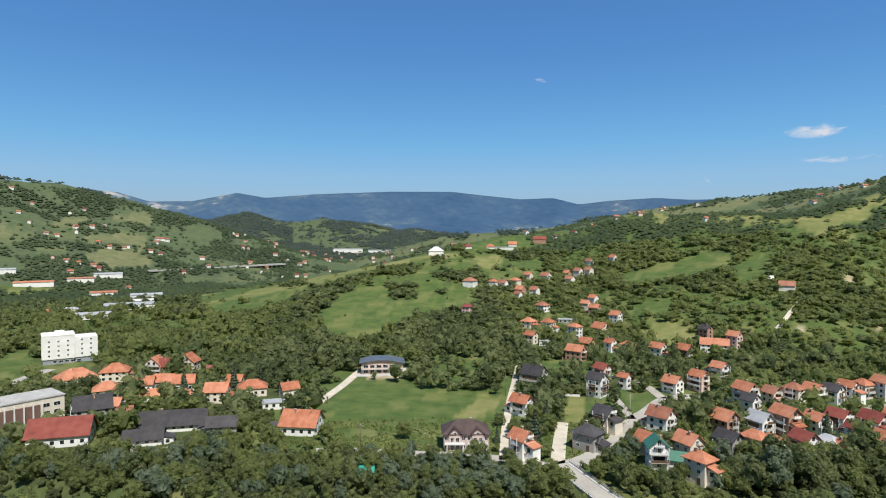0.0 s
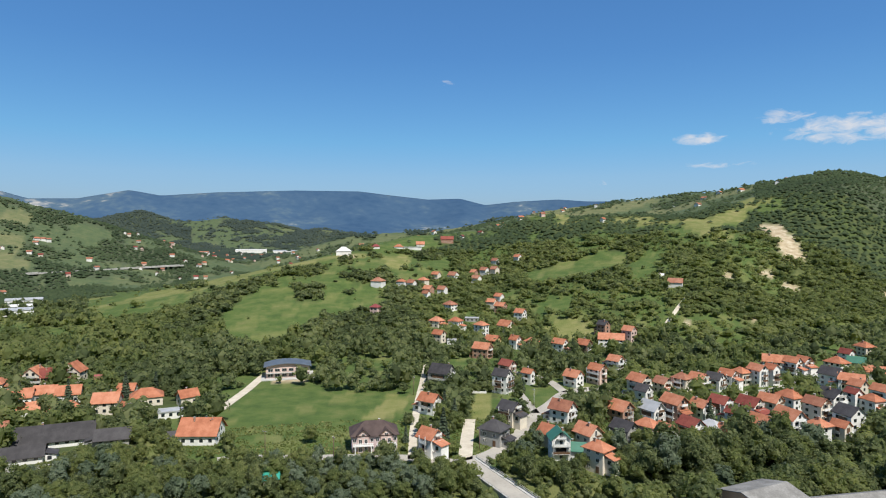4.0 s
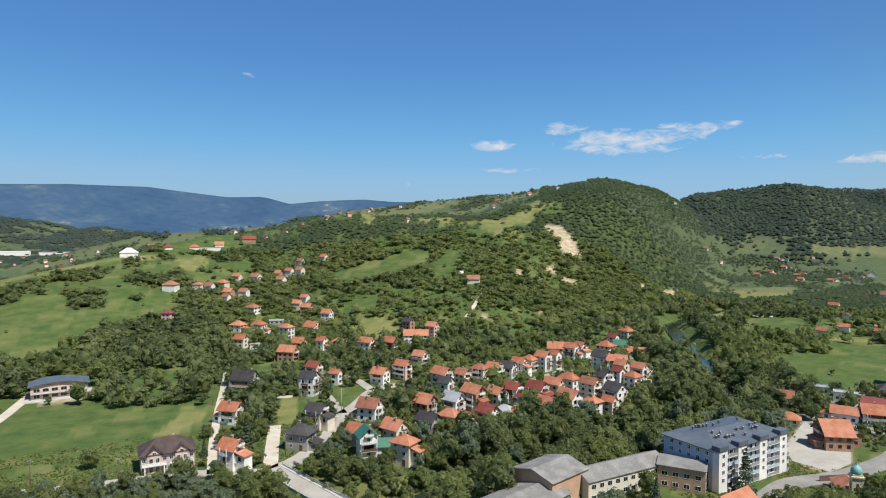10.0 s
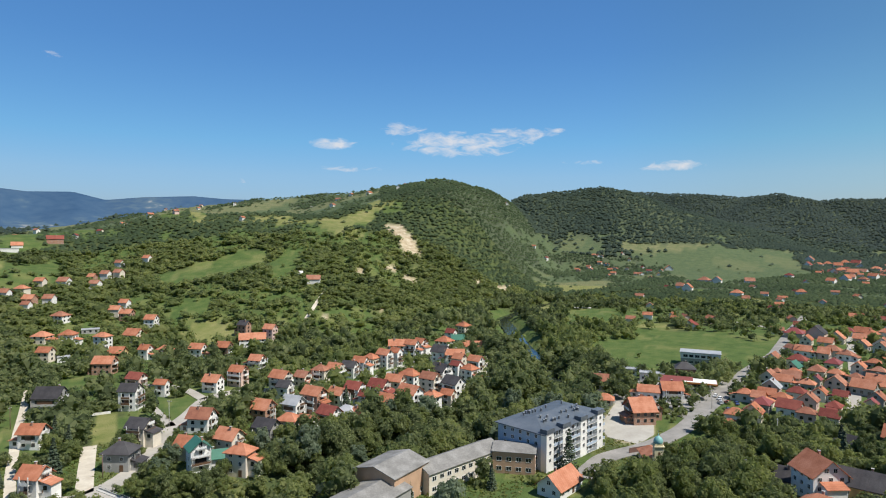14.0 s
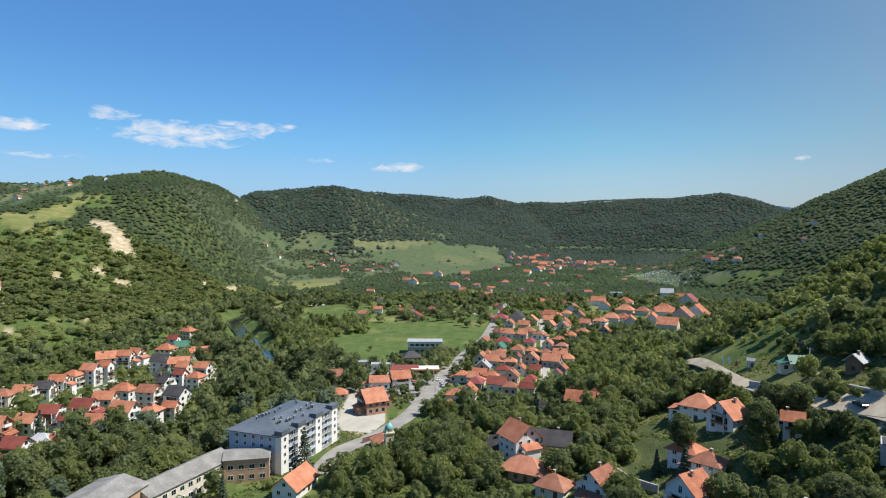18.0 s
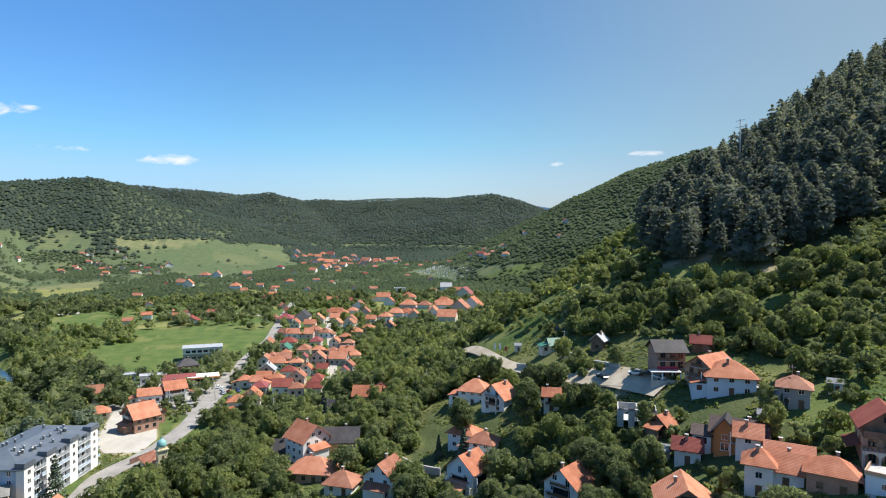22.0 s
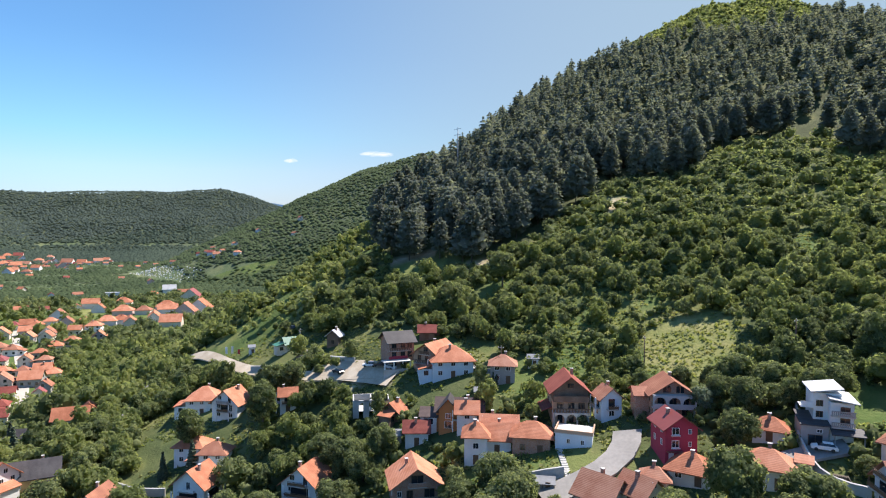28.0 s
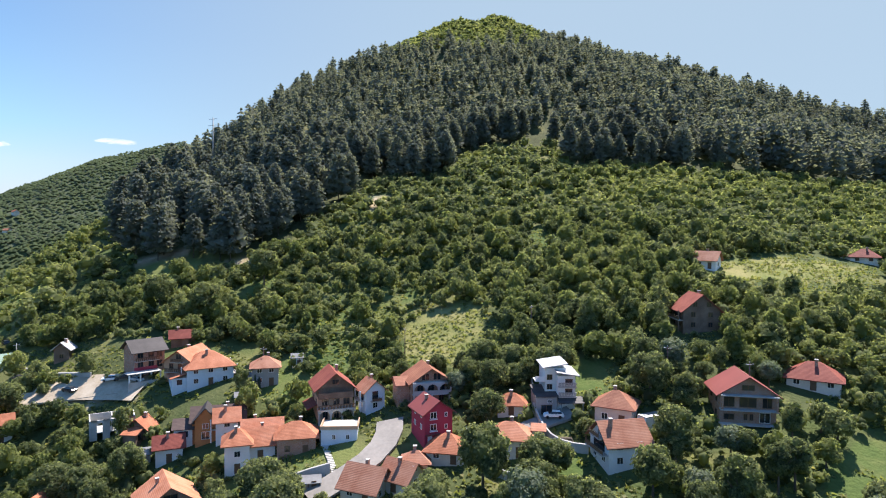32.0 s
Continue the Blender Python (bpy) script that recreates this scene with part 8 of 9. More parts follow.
def crown(rng, radius, tall, base, clumps, leaves, size, level, core=0.8, cards=leaf_cards, heart=True):
    """A rounded, uneven crown: leafy clumps all round a dense heart, with sprays of leaves that break the outline."""
    vs, fs, o = [], [], 0
    iv, jf = ICO[level] if level else OCTA
    mid = base + tall * 0.5
    if heart:
        hv, hf = ICO[1]
        vs.append(hv * (1 + 0.12 * rng.normal(size=(len(hv), 1))) * [radius * 0.6, radius * 0.6, tall * 0.36] + [0, 0, mid]), fs.append(hf)
        o += len(hv)
    for c in range(clumps):
        up = 0.95 - 1.55 * (c + rng.uniform(0.2, 0.8)) / clumps
        ang, flat = c * 2.4 + rng.uniform(-0.5, 0.5), math.sqrt(max(0.0, 1 - up * up))
        out = rng.uniform(0.5, 0.68)
        ctr = np.array([math.cos(ang) * flat * radius * out, math.sin(ang) * flat * radius * out, mid + up * tall * 0.36])
        rad = radius * rng.uniform(0.32, 0.5) * (1.3 if clumps < 4 else 1.0)
        vs.append(iv * rad * core * (1 + 0.2 * rng.normal(size=(len(iv), 1))) * [1, 1, 0.85] + ctr), fs.append(jf + o)
        o += len(iv)
        if leaves:
            nrm = rng.normal(size=(leaves, 3)) + 0.5 * np.array([math.cos(ang) * flat, math.sin(ang) * flat, up + 0.3])
            nrm /= np.linalg.norm(nrm, axis=1)[:, None]
            at = ctr + nrm * rad * rng.uniform(0.8, 1.14, (leaves, 1)) * [1, 1, 0.88]
            nrm = 0.9 * nrm + 0.33 * rng.normal(size=nrm.shape) + [0, 0, 0.3]
            nrm /= np.linalg.norm(nrm, axis=1)[:, None]
            v, f = cards(at, nrm, size, rng)
            vs.append(v), fs.append(f + o)
            o += len(v)
    return np.concatenate(vs), np.concatenate(fs)


def trunk_mesh(rng, tall, girth, limbs=5):
    vs, fs, o = [], [], 0

    def limb(a, b, r0, r1, bend):
        nonlocal o
        a, b = np.array(a), np.array(b)
        way = (b - a) / np.linalg.norm(b - a)
        s = np.cross(way, [0.3, 1, 0.2])
        s /= np.linalg.norm(s)
        q = np.cross(way, s)
        rings = 4
        for i in range(rings):
            u = i / (rings - 1)
            c = a + (b - a) * u + np.array(bend) * math.sin(u * 3.1) * 0.3
            for k in range(6):
                an = k * math.pi / 3
                vs.append(c + (s * math.cos(an) + q * math.sin(an)) * (r0 + (r1 - r0) * u))
        for i in range(rings - 1):
            for k in range(6):
                p, n2 = o + i * 6 + k, o + i * 6 + (k + 1) % 6
                fs.extend([(p, n2, n2 + 6), (p, n2 + 6, p + 6)])
        o += rings * 6

    limb((0, 0, -0.8), (0, 0, tall), girth, girth * 0.45, rng.normal(size=3) * 0.5)
    for k in range(limbs):
        an, u = rng.uniform(0, 6.28), rng.uniform(0.5, 0.95)
        l = tall * rng.uniform(0.4, 0.7)
        limb((0, 0, tall * u), (math.cos(an) * l * 0.7, math.sin(an) * l * 0.7, tall * u + l * 0.7), girth * 0.4, girth * 0.12, rng.normal(size=3) * 0.4)
    return raw_mesh("trunk", np.array(vs), np.array(fs), [BARK], True)


def pine(rng, tall, tiers, boughs, sprays, size):
    """A black pine: bare lower stem, ragged tiers of level boughs that narrow to a pointed top."""
    vs, fs, o = [], [], 0
    start, wide = tall * rng.uniform(0.16, 0.28), tall * rng.uniform(0.23, 0.31)
    for k in range(tiers):
        u = (k + rng.uniform(-0.2, 0.2)) / (tiers - 1)
        u = min(max(u, 0.0), 1.0)
        z, r = start + (tall - start) * u * 0.97, wide * (1 - u) ** 0.38 * min(1.0, 0.72 + 1.6 * u) * rng.uniform(0.8, 1.15) + 0.25
        turn = rng.uniform(0, 6.28)
        for j in range(boughs):
            a, l, w = turn + 6.283 * (j + rng.uniform(-0.25, 0.25)) / boughs, r * rng.uniform(0.6, 1.25), 3.1 / boughs
            tip = z + l * rng.uniform(-0.3, 0.12)
            vs.append(np.array([(0, 0, z + 0.22 * l + 0.3), (math.cos(a - w) * l * 0.66, math.sin(a - w) * l * 0.66, tip - 0.2 * l), (math.cos(a) * l, math.sin(a) * l, tip), (math.cos(a + w) * l * 0.66, math.sin(a + w) * l * 0.66, tip - 0.2 * l)]))
            fs.append(np.array([(0, 1, 2), (0, 2, 3)]) + o)
            o += 4
        ang, away = rng.uniform(0, 6.283, sprays), r * np.sqrt(rng.uniform(0.2, 1.3, sprays))
        at = np.stack([np.cos(ang) * away, np.sin(ang) * away, z + rng.normal(size=sprays) * tall * 0.016], 1)
        n = np.stack([np.cos(ang) * 0.5, np.sin(ang) * 0.5, np.full(sprays, 0.8)], 1) + 0.35 * rng.normal(size=(sprays, 3))
        v, f = leaf_points(at, n / np.linalg.norm(n, axis=1)[:, None], size, rng)
        vs.append(v), fs.append(f + o)
        o += len(v)
    return np.concatenate(vs), np.concatenate(fs)


def scatter(templates, places, scales, rng, low=1.0):
    """Many copies of the templates joined into one array of triangles."""
    vs, fs, o = [], [], 0
    which = rng.integers(0, len(templates), len(places))
    spin = rng.uniform(0, 6.283, len(places))
    squash = rng.uniform(0.8, 1.25, len(places)) * low
    for k, (tv, tf) in enumerate(templates):
        sel = np.where(which == k)[0]
        if not len(sel):
            continue
        c, s, sc = np.cos(spin[sel])[:, None], np.sin(spin[sel])[:, None], scales[sel][:, None]
        x = (tv[None, :, 0] * c - tv[None, :, 1] * s) * sc + places[sel, 0][:, None]
        y = (tv[None, :, 0] * s + tv[None, :, 1] * c) * sc + places[sel, 1][:, None]
        z = tv[None, :, 2] * sc * squash[sel][:, None] + places[sel, 2][:, None]
        vs.append(np.stack([x, y, z], -1).reshape(-1, 3))
        fs.append((tf[None] + (np.arange(len(sel)) * len(tv))[:, None, None]).reshape(-1, 3) + o)
        o += len(sel) * len(tv)
    return np.concatenate(vs), np.concatenate(fs)


PINE_EDGE = [(96, 90), (99, 70), (103, 64), (108, 66), (113, 72), (117, 90), (120, 104), (126, 108), (131, 128), (138, 122), (146, 118), (152, 114), (164, 108)]


def sample(r0, r1, gap, rng):
    """Loose grid of places between two distances, inside the arc that the flight overlooks."""
    n = int(2 * r1 / gap)
    i, j = np.meshgrid(np.arange(n), np.arange(n))
    x = (i.ravel() + rng.uniform(0, 1, n * n)) * gap - r1
    y = (j.ravel() + rng.uniform(0, 1, n * n)) * gap - r1
    r, b = np.hypot(x, y), np.degrees(np.arctan2(x, y))
    keep = (r > np.where(b < 58, max(r0, min(148, r1)), r0)) & (r <= r1) & (b > -43) & (b < 165)
    return x[keep], y[keep]


def clear_of_things(x, y, extra=2.0, yards=True):
    ok = np.ones(len(x), bool)
    for hx, hy, reach in YARDS if yards else ():
        ok &= (x - hx) ** 2 + (y - hy) ** 2 > (reach * 0.92 + extra) ** 2
    for hx, hy, reach in HOUSES:
        ok &= (x - hx) ** 2 + (y - hy) ** 2 > (reach * 0.92 + extra) ** 2
    for line, width in ROAD_LINES:
        for px, py in line:
            ok &= (x - px) ** 2 + (y - py) ** 2 > (width / 2 + extra) ** 2
    for outline in CLEARINGS:
        ok &= ~inside(x, y, outline)
    return ok


ROUGH = [(385, 356), (469, 337), (392, 281), (326, 302)]       # overgrown corner below the playing field


def wood_density(x, y, z):
    b, r, rd = np.degrees(np.arctan2(x, y)), np.hypot(x, y), river_distance(x, y)
    patch = vnoise(x, y, 60, 21) + 0.7 * vnoise(x, y, 24, 22)
    d = np.where(z > 9, 0.97, 0.5 + 0.4 * (patch > 0.0))
    d = np.where((b > 4) & (b < 33) & (z > 3) & (z < 125) & (r < 1150), np.where(patch > np.where((r > 430) & (b > 9), -0.25, -0.3), 0.92, np.where(r > 430, 0.3, 0.4)), d)
    d = np.where((b > -24) & (b < 4) & (z > 1) & (z < 14), 0.97, d)
    d = np.where((b > 34) & (z < 9) & (r > 430) & (r < 1000), np.where(patch > -0.05, 0.85, 0.15), d)
    d = np.where((b > 34) & (z < 30) & (r >= 1000) & (r < 1500), np.where(patch > -0.15, 0.7, 0.08), d)
    d = np.where((b > 66) & (z < 30) & (r > 640) & (r < 1500), np.where(patch > -0.4, 0.9, 0.2), d)
    d = np.where((b < -20) & (r > 380), np.where(patch > -0.35, 0.85, 0.15), d)
    d = np.where((b > -26) & (b < 5) & (r > 560) & (r < 1700), np.where(patch > 0.3, 0.85, 0.04), d)
    d = np.where((b < 3) & (r > 1700), np.where(vnoise(x, y, 170, 23) + 0.5 * patch > 0.25, 0.85, 0.05), d)
    d = np.where((r > 1250) & (z > 25) & (z < 75) & (b > 44) & (b < 92), np.where((b > 63) & (z > 32), 0.97, np.where(patch > 0.1, 0.75, 0.1)), d)
    d = np.where((b > -42) & (b < -18) & (r > 900), np.where(patch + 0.6 * vnoise(x, y, 140, 24) > -0.22, 0.9, 0.1), d)
    d = np.where((r > 900) & (r < 1600) & (b > 3) & (b < 31) & (z > 70), np.where(patch > 0.2, 0.75, 0.06), d)
    d = np.where((b > 52.5) & (b < 60) & (r > 1450) & (r < 2000) & (z > 35), 0.65, d)
    d = np.where(rd < np.where(b < 20, 30, 44), 1.0, d)
    d = np.where((b > -42) & (b < 20) & (r < 205), 0.97, d)
    d = np.where((b > 24) & (b < 51) & (y < 168) & (r < 225), 0.05, d)
    d = np.where((b > 60) & (b < 165) & (r < 300), np.where(patch > -0.2, 0.95, np.where(patch > -0.7, 0.6, 0.25)), d)
    d = np.where(rd < 7.5, 0, d)
    d = np.where((rd < 17) & (b > 36) & (b < 48) & (r > 430) & (r < 640), 0, d)
    for kind in ("grass", "hay", "bare"):
        d = np.where(in_fields(x, y, kind), 0.006 if kind != "bare" else 0, d)
    d = np.where(inside(x, y, ROUGH) & (rd > 12), np.where(patch > -0.3, 0.75, 0.2), d)
    return d


def is_pine(x, y, z):
    b, r = np.degrees(np.arctan2(x, y)), np.hypot(x, y)
    edge = np.interp(b, [p[0] for p in PINE_EDGE], [p[1] for p in PINE_EDGE]) + 9 * vnoise(x, y, 40, 31)
    cap = np.interp(b, [120, 132, 136, 140, 165], [256, 258, 278, 335, 335]) + 10 * vnoise(x, y, 50, 32)
    return (b > 98.8 + 0.8 * vnoise(x, y, 18, 33)) & (r < 950) & (z > edge) & (z < cap)


def undergrowth(rng):
    """Bushes under and between the trees, and tufts of rough grass and weeds on the open ground."""
    bushes = [crown(rng, r_, t_, 0.0, c_, 26, 0.4, 0, 0.82, leaf_points) for r_, t_, c_ in ((1.7, 2.4, 2), (1.3, 1.7, 1), (2.2, 3.0, 2), (1.5, 3.2, 2))]
    far_bushes = [crown(rng, r_ * 1.5, t_, 0.0, 1, 20, 0.9, 0, 0.92, leaf_points, False) for r_, t_ in ((2.6, 2.6), (2.1, 2.0), (3.0, 3.4))]
    x, y = sample(98, 300, 3.0, rng)
    z = ground_height(x, y)
    wood = wood_density(x, y, z)
    patch = vnoise(x, y, 9, 51) + 0.6 * vnoise(x, y, 26, 52)
    bare = in_fields(x, y, "bare") | (river_distance(x, y) < 7)
    free = clear_of_things(x, y, 0.0, False) & ~bare & ~is_pine(x, y, z)
    yard = ~clear_of_things(x, y, 0.3)
    wood = np.where(yard, 0.0, wood)
    keep = free & (rng.uniform(size=len(x)) < np.where(wood > 0.5, 0.85, np.where(patch > 0.2, 0.6, 0.1)) * np.where(in_fields(x, y, "grass") | in_fields(x, y, "hay"), 0.02, 1))
    pts = np.stack([x, y, z - 0.1], 1)
    pale = rng.uniform(size=len(x)) < 0.45
    for name, sel, mat, words in (("undergrowth", keep & ~pale, LEAVES, "dense green bushes under and between the trees"), ("light_bushes", keep & pale, SHRUBS, "light green bushes and young shoots among the trees")):
        v, f = scatter(bushes, pts[sel], rng.uniform(0.5, 1.25, sel.sum()) * np.where(yard[sel], 0.55, 1.0), rng)
        tagged(new(name, raw_mesh(name, v, f, [mat], True)), words, "bushes", kind="stuff")
    # yards and gardens: small shrubs and rough grass
    x, y = sample(98, 262, 1.45, rng)
    z = ground_height(x, y)
    lush = vnoise(x, y, 5, 53) + 0.7 * vnoise(x, y, 17, 54)
    open_land = (wood_density(x, y, z) < 0.7) | (~clear_of_things(x, y, 2.5))
    for hx, hy, reach in HOUSES:
        open_land &= (x - hx) ** 2 + (y - hy) ** 2 > (reach * 0.72) ** 2
    for line, width in ROAD_LINES:
        for px, py in line:
            open_land &= (x - px) ** 2 + (y - py) ** 2 > (width / 2 + 0.3) ** 2
    open_land &= ~in_fields(x, y, "bare") & (river_distance(x, y) > 7) & (lush > -0.35)
    pts = np.stack([x, y, z], 1)[open_land]
    tufts = []
    for k in range(4):
        at = np.concatenate([rng.normal(size=(5, 2)) * 0.3, rng.uniform(0.08, 0.22, (5, 1))], 1)
        n = rng.normal(size=(5, 3)) * 0.7 + [0, 0, 0.7]
        tufts.append(leaf_points(at, n / np.linalg.norm(n, axis=1)[:, None], 0.5, rng))
    v, f = scatter(tufts, pts, rng.uniform(0.6, 1.5, len(pts)), rng)
    tagged(new("rough_grass", raw_mesh("rough_grass", v, f, [GRASS_BLADES])), "tufts of rough green and straw-coloured grass", "grass", kind="stuff")
    # scrub that closes the slopes across the river
    x, y = sample(262, 760, 5.0, rng)
    z = ground_height(x, y)
    b = np.degrees(np.arctan2(x, y))
    slope = ((b < 46) & (z > 2.5)) | ((b > 62) & (np.hypot(x, y) < 480)) | (wood_density(x, y, z) > 0.9)
    keep = slope & (rng.uniform(size=len(x)) < np.clip(wood_density(x, y, z), 0, 0.72)) & ~is_pine(x, y, z) & clear_of_things(x, y, 0.5)
    pts = np.stack([x, y, z], 1)[keep]
    v, f = scatter(far_bushes, pts, rng.uniform(0.6, 1.3, len(pts)), rng)
    tagged(new("slope_scrub", raw_mesh("slope_scrub", v, f, [SHRUBS])), "green scrub that covers the slopes between the trees", "scrub", kind="stuff")


def plant():
    rng = trng
    # nearest broadleaf trees, each a thing of its own
    kinds = []
    for k, (rad, tall, base, clumps, leaves, size, mat, words) in enumerate((
            (3.4, 7.5, 2.0, 12, 90, 0.56, LEAVES, "leafy deciduous tree with a dense green crown"), (4.2, 9.0, 2.2, 15, 90, 0.6, LEAVES, "broad deciduous tree with a full dark green crown"),
            (2.6, 5.2, 1.2, 9, 80, 0.46, LEAVES, "small fruit tree with a rounded green crown"), (3.0, 10.5, 2.4, 13, 84, 0.54, LEAVES, "tall slender deciduous tree with green leaves"),
            (3.6, 7.0, 1.8, 12, 84, 0.54, SILVER, "grey-green willow with a loose silvery crown"), (2.9, 6.0, 0.9, 10, 84, 0.5, SHRUBS, "light green bushy tree with a low crown"))):
        thing = new("tree")
        tagged(thing, words, "tree", "trees among the houses")
        part("trunk", trunk_mesh(rng, base + tall * 0.45, 0.16 + 0.02 * tall), thing)
        v, f = crown(rng, rad * 1.1, tall, base, clumps + 5, int(leaves * 1.5), size * 0.66, 1, cards=leaf_points)
        part("crown", raw_mesh("crown", v, f, [mat], False), thing)
        kinds.append(thing)
    x, y = sample(98, 262, 5.0, rng)
    z = ground_height(x, y)
    keep = (rng.uniform(size=len(x)) < wood_density(x, y, z)) & ~is_pine(x, y, z) & clear_of_things(x, y, 1.0)
    x, y, z = x[keep], y[keep], z[keep]
    order = np.argsort(np.hypot(x, y))
    first, rest = order[:300], order[300:]
    for n, i in enumerate(first):
        k = rng.choice(6, p=[0.28, 0.16, 0.22, 0.12, 0.07, 0.15])
        s = rng.uniform(0.5, 1.05) * (1.25 if river_distance(x[i], y[i]) < 46 else 1)
        m = pose(x[i], y[i], z[i], 0, 0, rng.uniform(0, 360)) @ Matrix.Diagonal((s, s, s * rng.uniform(0.85, 1.15), 1))
        t = kinds[k] if kinds[k].get("used") is None else copy_thing(kinds[k], Matrix())
        if kinds[k].get("used") is None:
            kinds[k]["used"] = 1
        t.matrix_basis = m
    for tx, ty, ts, k in ((200, 0, 0.95, 1), (206, 4, 0.85, 0), (197, -5, 0.9, 1), (200, -13, 0.6, 2), (224, -48, 1.15, 1), (209, -59, 1.1, 1), (218, -82, 1.2, 1), (278, -26, 1.1, 5), (273, -38, 1.0, 0), (234, -140, 1.0, 5), (185, 24, 1.2, 3), (181, 4, 1.25, 3), (189, 103, 1.1, 1), (316, 37, 1.0, 5)):
        copy_thing(kinds[k], Matrix()).matrix_basis = pose(tx, ty, height(tx, ty), 0, 0, rng.uniform(0, 360)) @ Matrix.Scale(ts, 4)
    for k in kinds:
        if "used" in k:
            del k["used"]
    near = [crown(rng, r_ * 1.1, t_, b_, c_ + 2, 74, 0.5, 0, 0.84, leaf_points) for r_, t_, b_, c_ in ((3.4, 7.5, 0.6, 7), (4.1, 8.6, 0.6, 8), (2.8, 5.0, 0.2, 6), (3.0, 9.5, 0.6, 7), (3.6, 6.0, 0.2, 7))]
    pts = np.stack([x, y, z], 1)[rest]
    side = np.degrees(np.arctan2(pts[:, 0], pts[:, 1]))
    water = river_distance(pts[:, 0], pts[:, 1])
    slope = (side > 88) & (np.hypot(pts[:, 0], pts[:, 1]) > 150)
    big = np.where(side < 22, 0.8, np.where(water < 46, 1.3, np.where(slope, 0.76, 1.0)))
    size = rng.uniform(0.65, 1.2, len(pts)) * big
    tint = rng.uniform(size=len(pts)) + 0.25 * vnoise(pts[:, 0], pts[:, 1], 25, 44)
    dark = np.where(side < 22, 0.32, 0.46)
    for name, sel, mat, words in (("near_woods", tint < dark, LEAVES, "dense green deciduous trees along the river and slopes"), ("light_trees", (tint >= dark) & ((tint < 0.8) | (water > 60)), SHRUBS, "light green trees along the river and slopes"),
                                  ("willows", (tint >= 0.8) & (water <= 60), SILVER, "silvery grey-green willows along the river")):
        v, f = scatter(near, pts[sel], size[sel], rng)
        tagged(new(name, raw_mesh(name, v, f, [mat])), words, "trees", kind="stuff")
    # middle distance
    x, y = sample(262, 760, 5.7, rng)
    z = ground_height(x, y)
    keep = (rng.uniform(size=len(x)) < wood_density(x, y, z)) & ~is_pine(x, y, z) & clear_of_things(x, y, 1.5)
    pts = np.stack([x, y, z], 1)[keep]
    mid = [crown(rng, r_ * 1.2, t_ * 0.92, b_, 3, 19, 0.95, 0, 0.84, leaf_points) for r_, t_, b_ in ((3.2, 6.5, 0.2), (4.0, 7.5, 0.2), (2.6, 4.5, 0.0), (3.2, 8.5, 0.4), (3.6, 6.0, 0.0), (2.2, 3.2, 0.0))]
    light = vnoise(pts[:, 0], pts[:, 1], 90, 41) + 0.5 * vnoise(pts[:, 0], pts[:, 1], 20, 42) > 0.2
    b = np.degrees(np.arctan2(pts[:, 0], pts[:, 1]))
    light |= ((b > 3) & (b < 46) & (pts[:, 2] > 6) & (rng.uniform(size=len(b)) < 0.86)) | ((b > 115) & (pts[:, 2] > 240)) | ((b > 137) & (b < 152) & (pts[:, 2] > 88))
    fine = [crown(rng, r_ * 1.2, t_ * 0.95, b_, 6, 22, 0.62, 0, 0.8, leaf_points) for r_, t_, b_ in ((3.2, 6.5, 0.2), (4.0, 7.5, 0.2), (2.6, 4.5, 0.0), (3.2, 8.5, 0.4))]
    close = np.hypot(pts[:, 0], pts[:, 1]) < 400
    for name, sel, mat, kinds_of, words in (("middle_woods", ~light & ~close, LEAVES, mid, "dense dark green broadleaf wood"), ("scrub_woods", light & ~close, SHRUBS, mid, "lighter green scrub and young trees on the slopes"),
                                            ("riverside_woods", ~light & close, LEAVES, fine, "dense green broadleaf trees beyond the river"), ("riverside_scrub", light & close, SHRUBS, fine, "lighter green young trees beyond the river")):
        bear = np.degrees(np.arctan2(pts[sel, 0], pts[sel, 1]))
        water = river_distance(pts[sel, 0], pts[sel, 1])
        size = rng.uniform(0.5, 1.3, sel.sum()) * np.where(bear > 88, 0.84, np.where((water < 34) & (bear > 28), 1.3, np.where(bear < 46, 1.2, 1.0)))
        v, f = scatter(kinds_of, pts[sel], size, rng, np.where((bear < 46) & (pts[sel, 2] > 5), 0.62, np.where(bear > 88, 0.78, 1.0)))
        tagged(new(name, raw_mesh(name, v, f, [mat])), words, "trees", kind="stuff")
    undergrowth(rng)
    # distance
    x, y = (np.concatenate(q) for q in zip(sample(760, 1450, 6.2, rng), sample(1450, 2950, 8.2, rng)))
    z = ground_height(x, y)
    b = np.degrees(np.arctan2(x, y))
    keep = (rng.uniform(size=len(x)) < wood_density(x, y, z)) & ~is_pine(x, y, z) & clear_of_things(x, y, 1.5)
    # what lies behind the pine hill is out of sight
    keep &= ~((b > 104) & (np.hypot(x, y) > 1000)) & ~((b > 2) & (b < 43) & (np.hypot(x, y) > 1560))
    pts = np.stack([x, y, z], 1)[keep]
    lumps = []
    for k in range(5):
        iv, jf = OCTA
        lumps.append((iv * [7.4, 7.4, 5.6] * (1 + 0.25 * rng.normal(size=(len(iv), 1))) + [0, 0, 2.5], jf))
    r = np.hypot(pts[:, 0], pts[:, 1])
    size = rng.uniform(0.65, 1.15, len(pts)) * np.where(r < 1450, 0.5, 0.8)
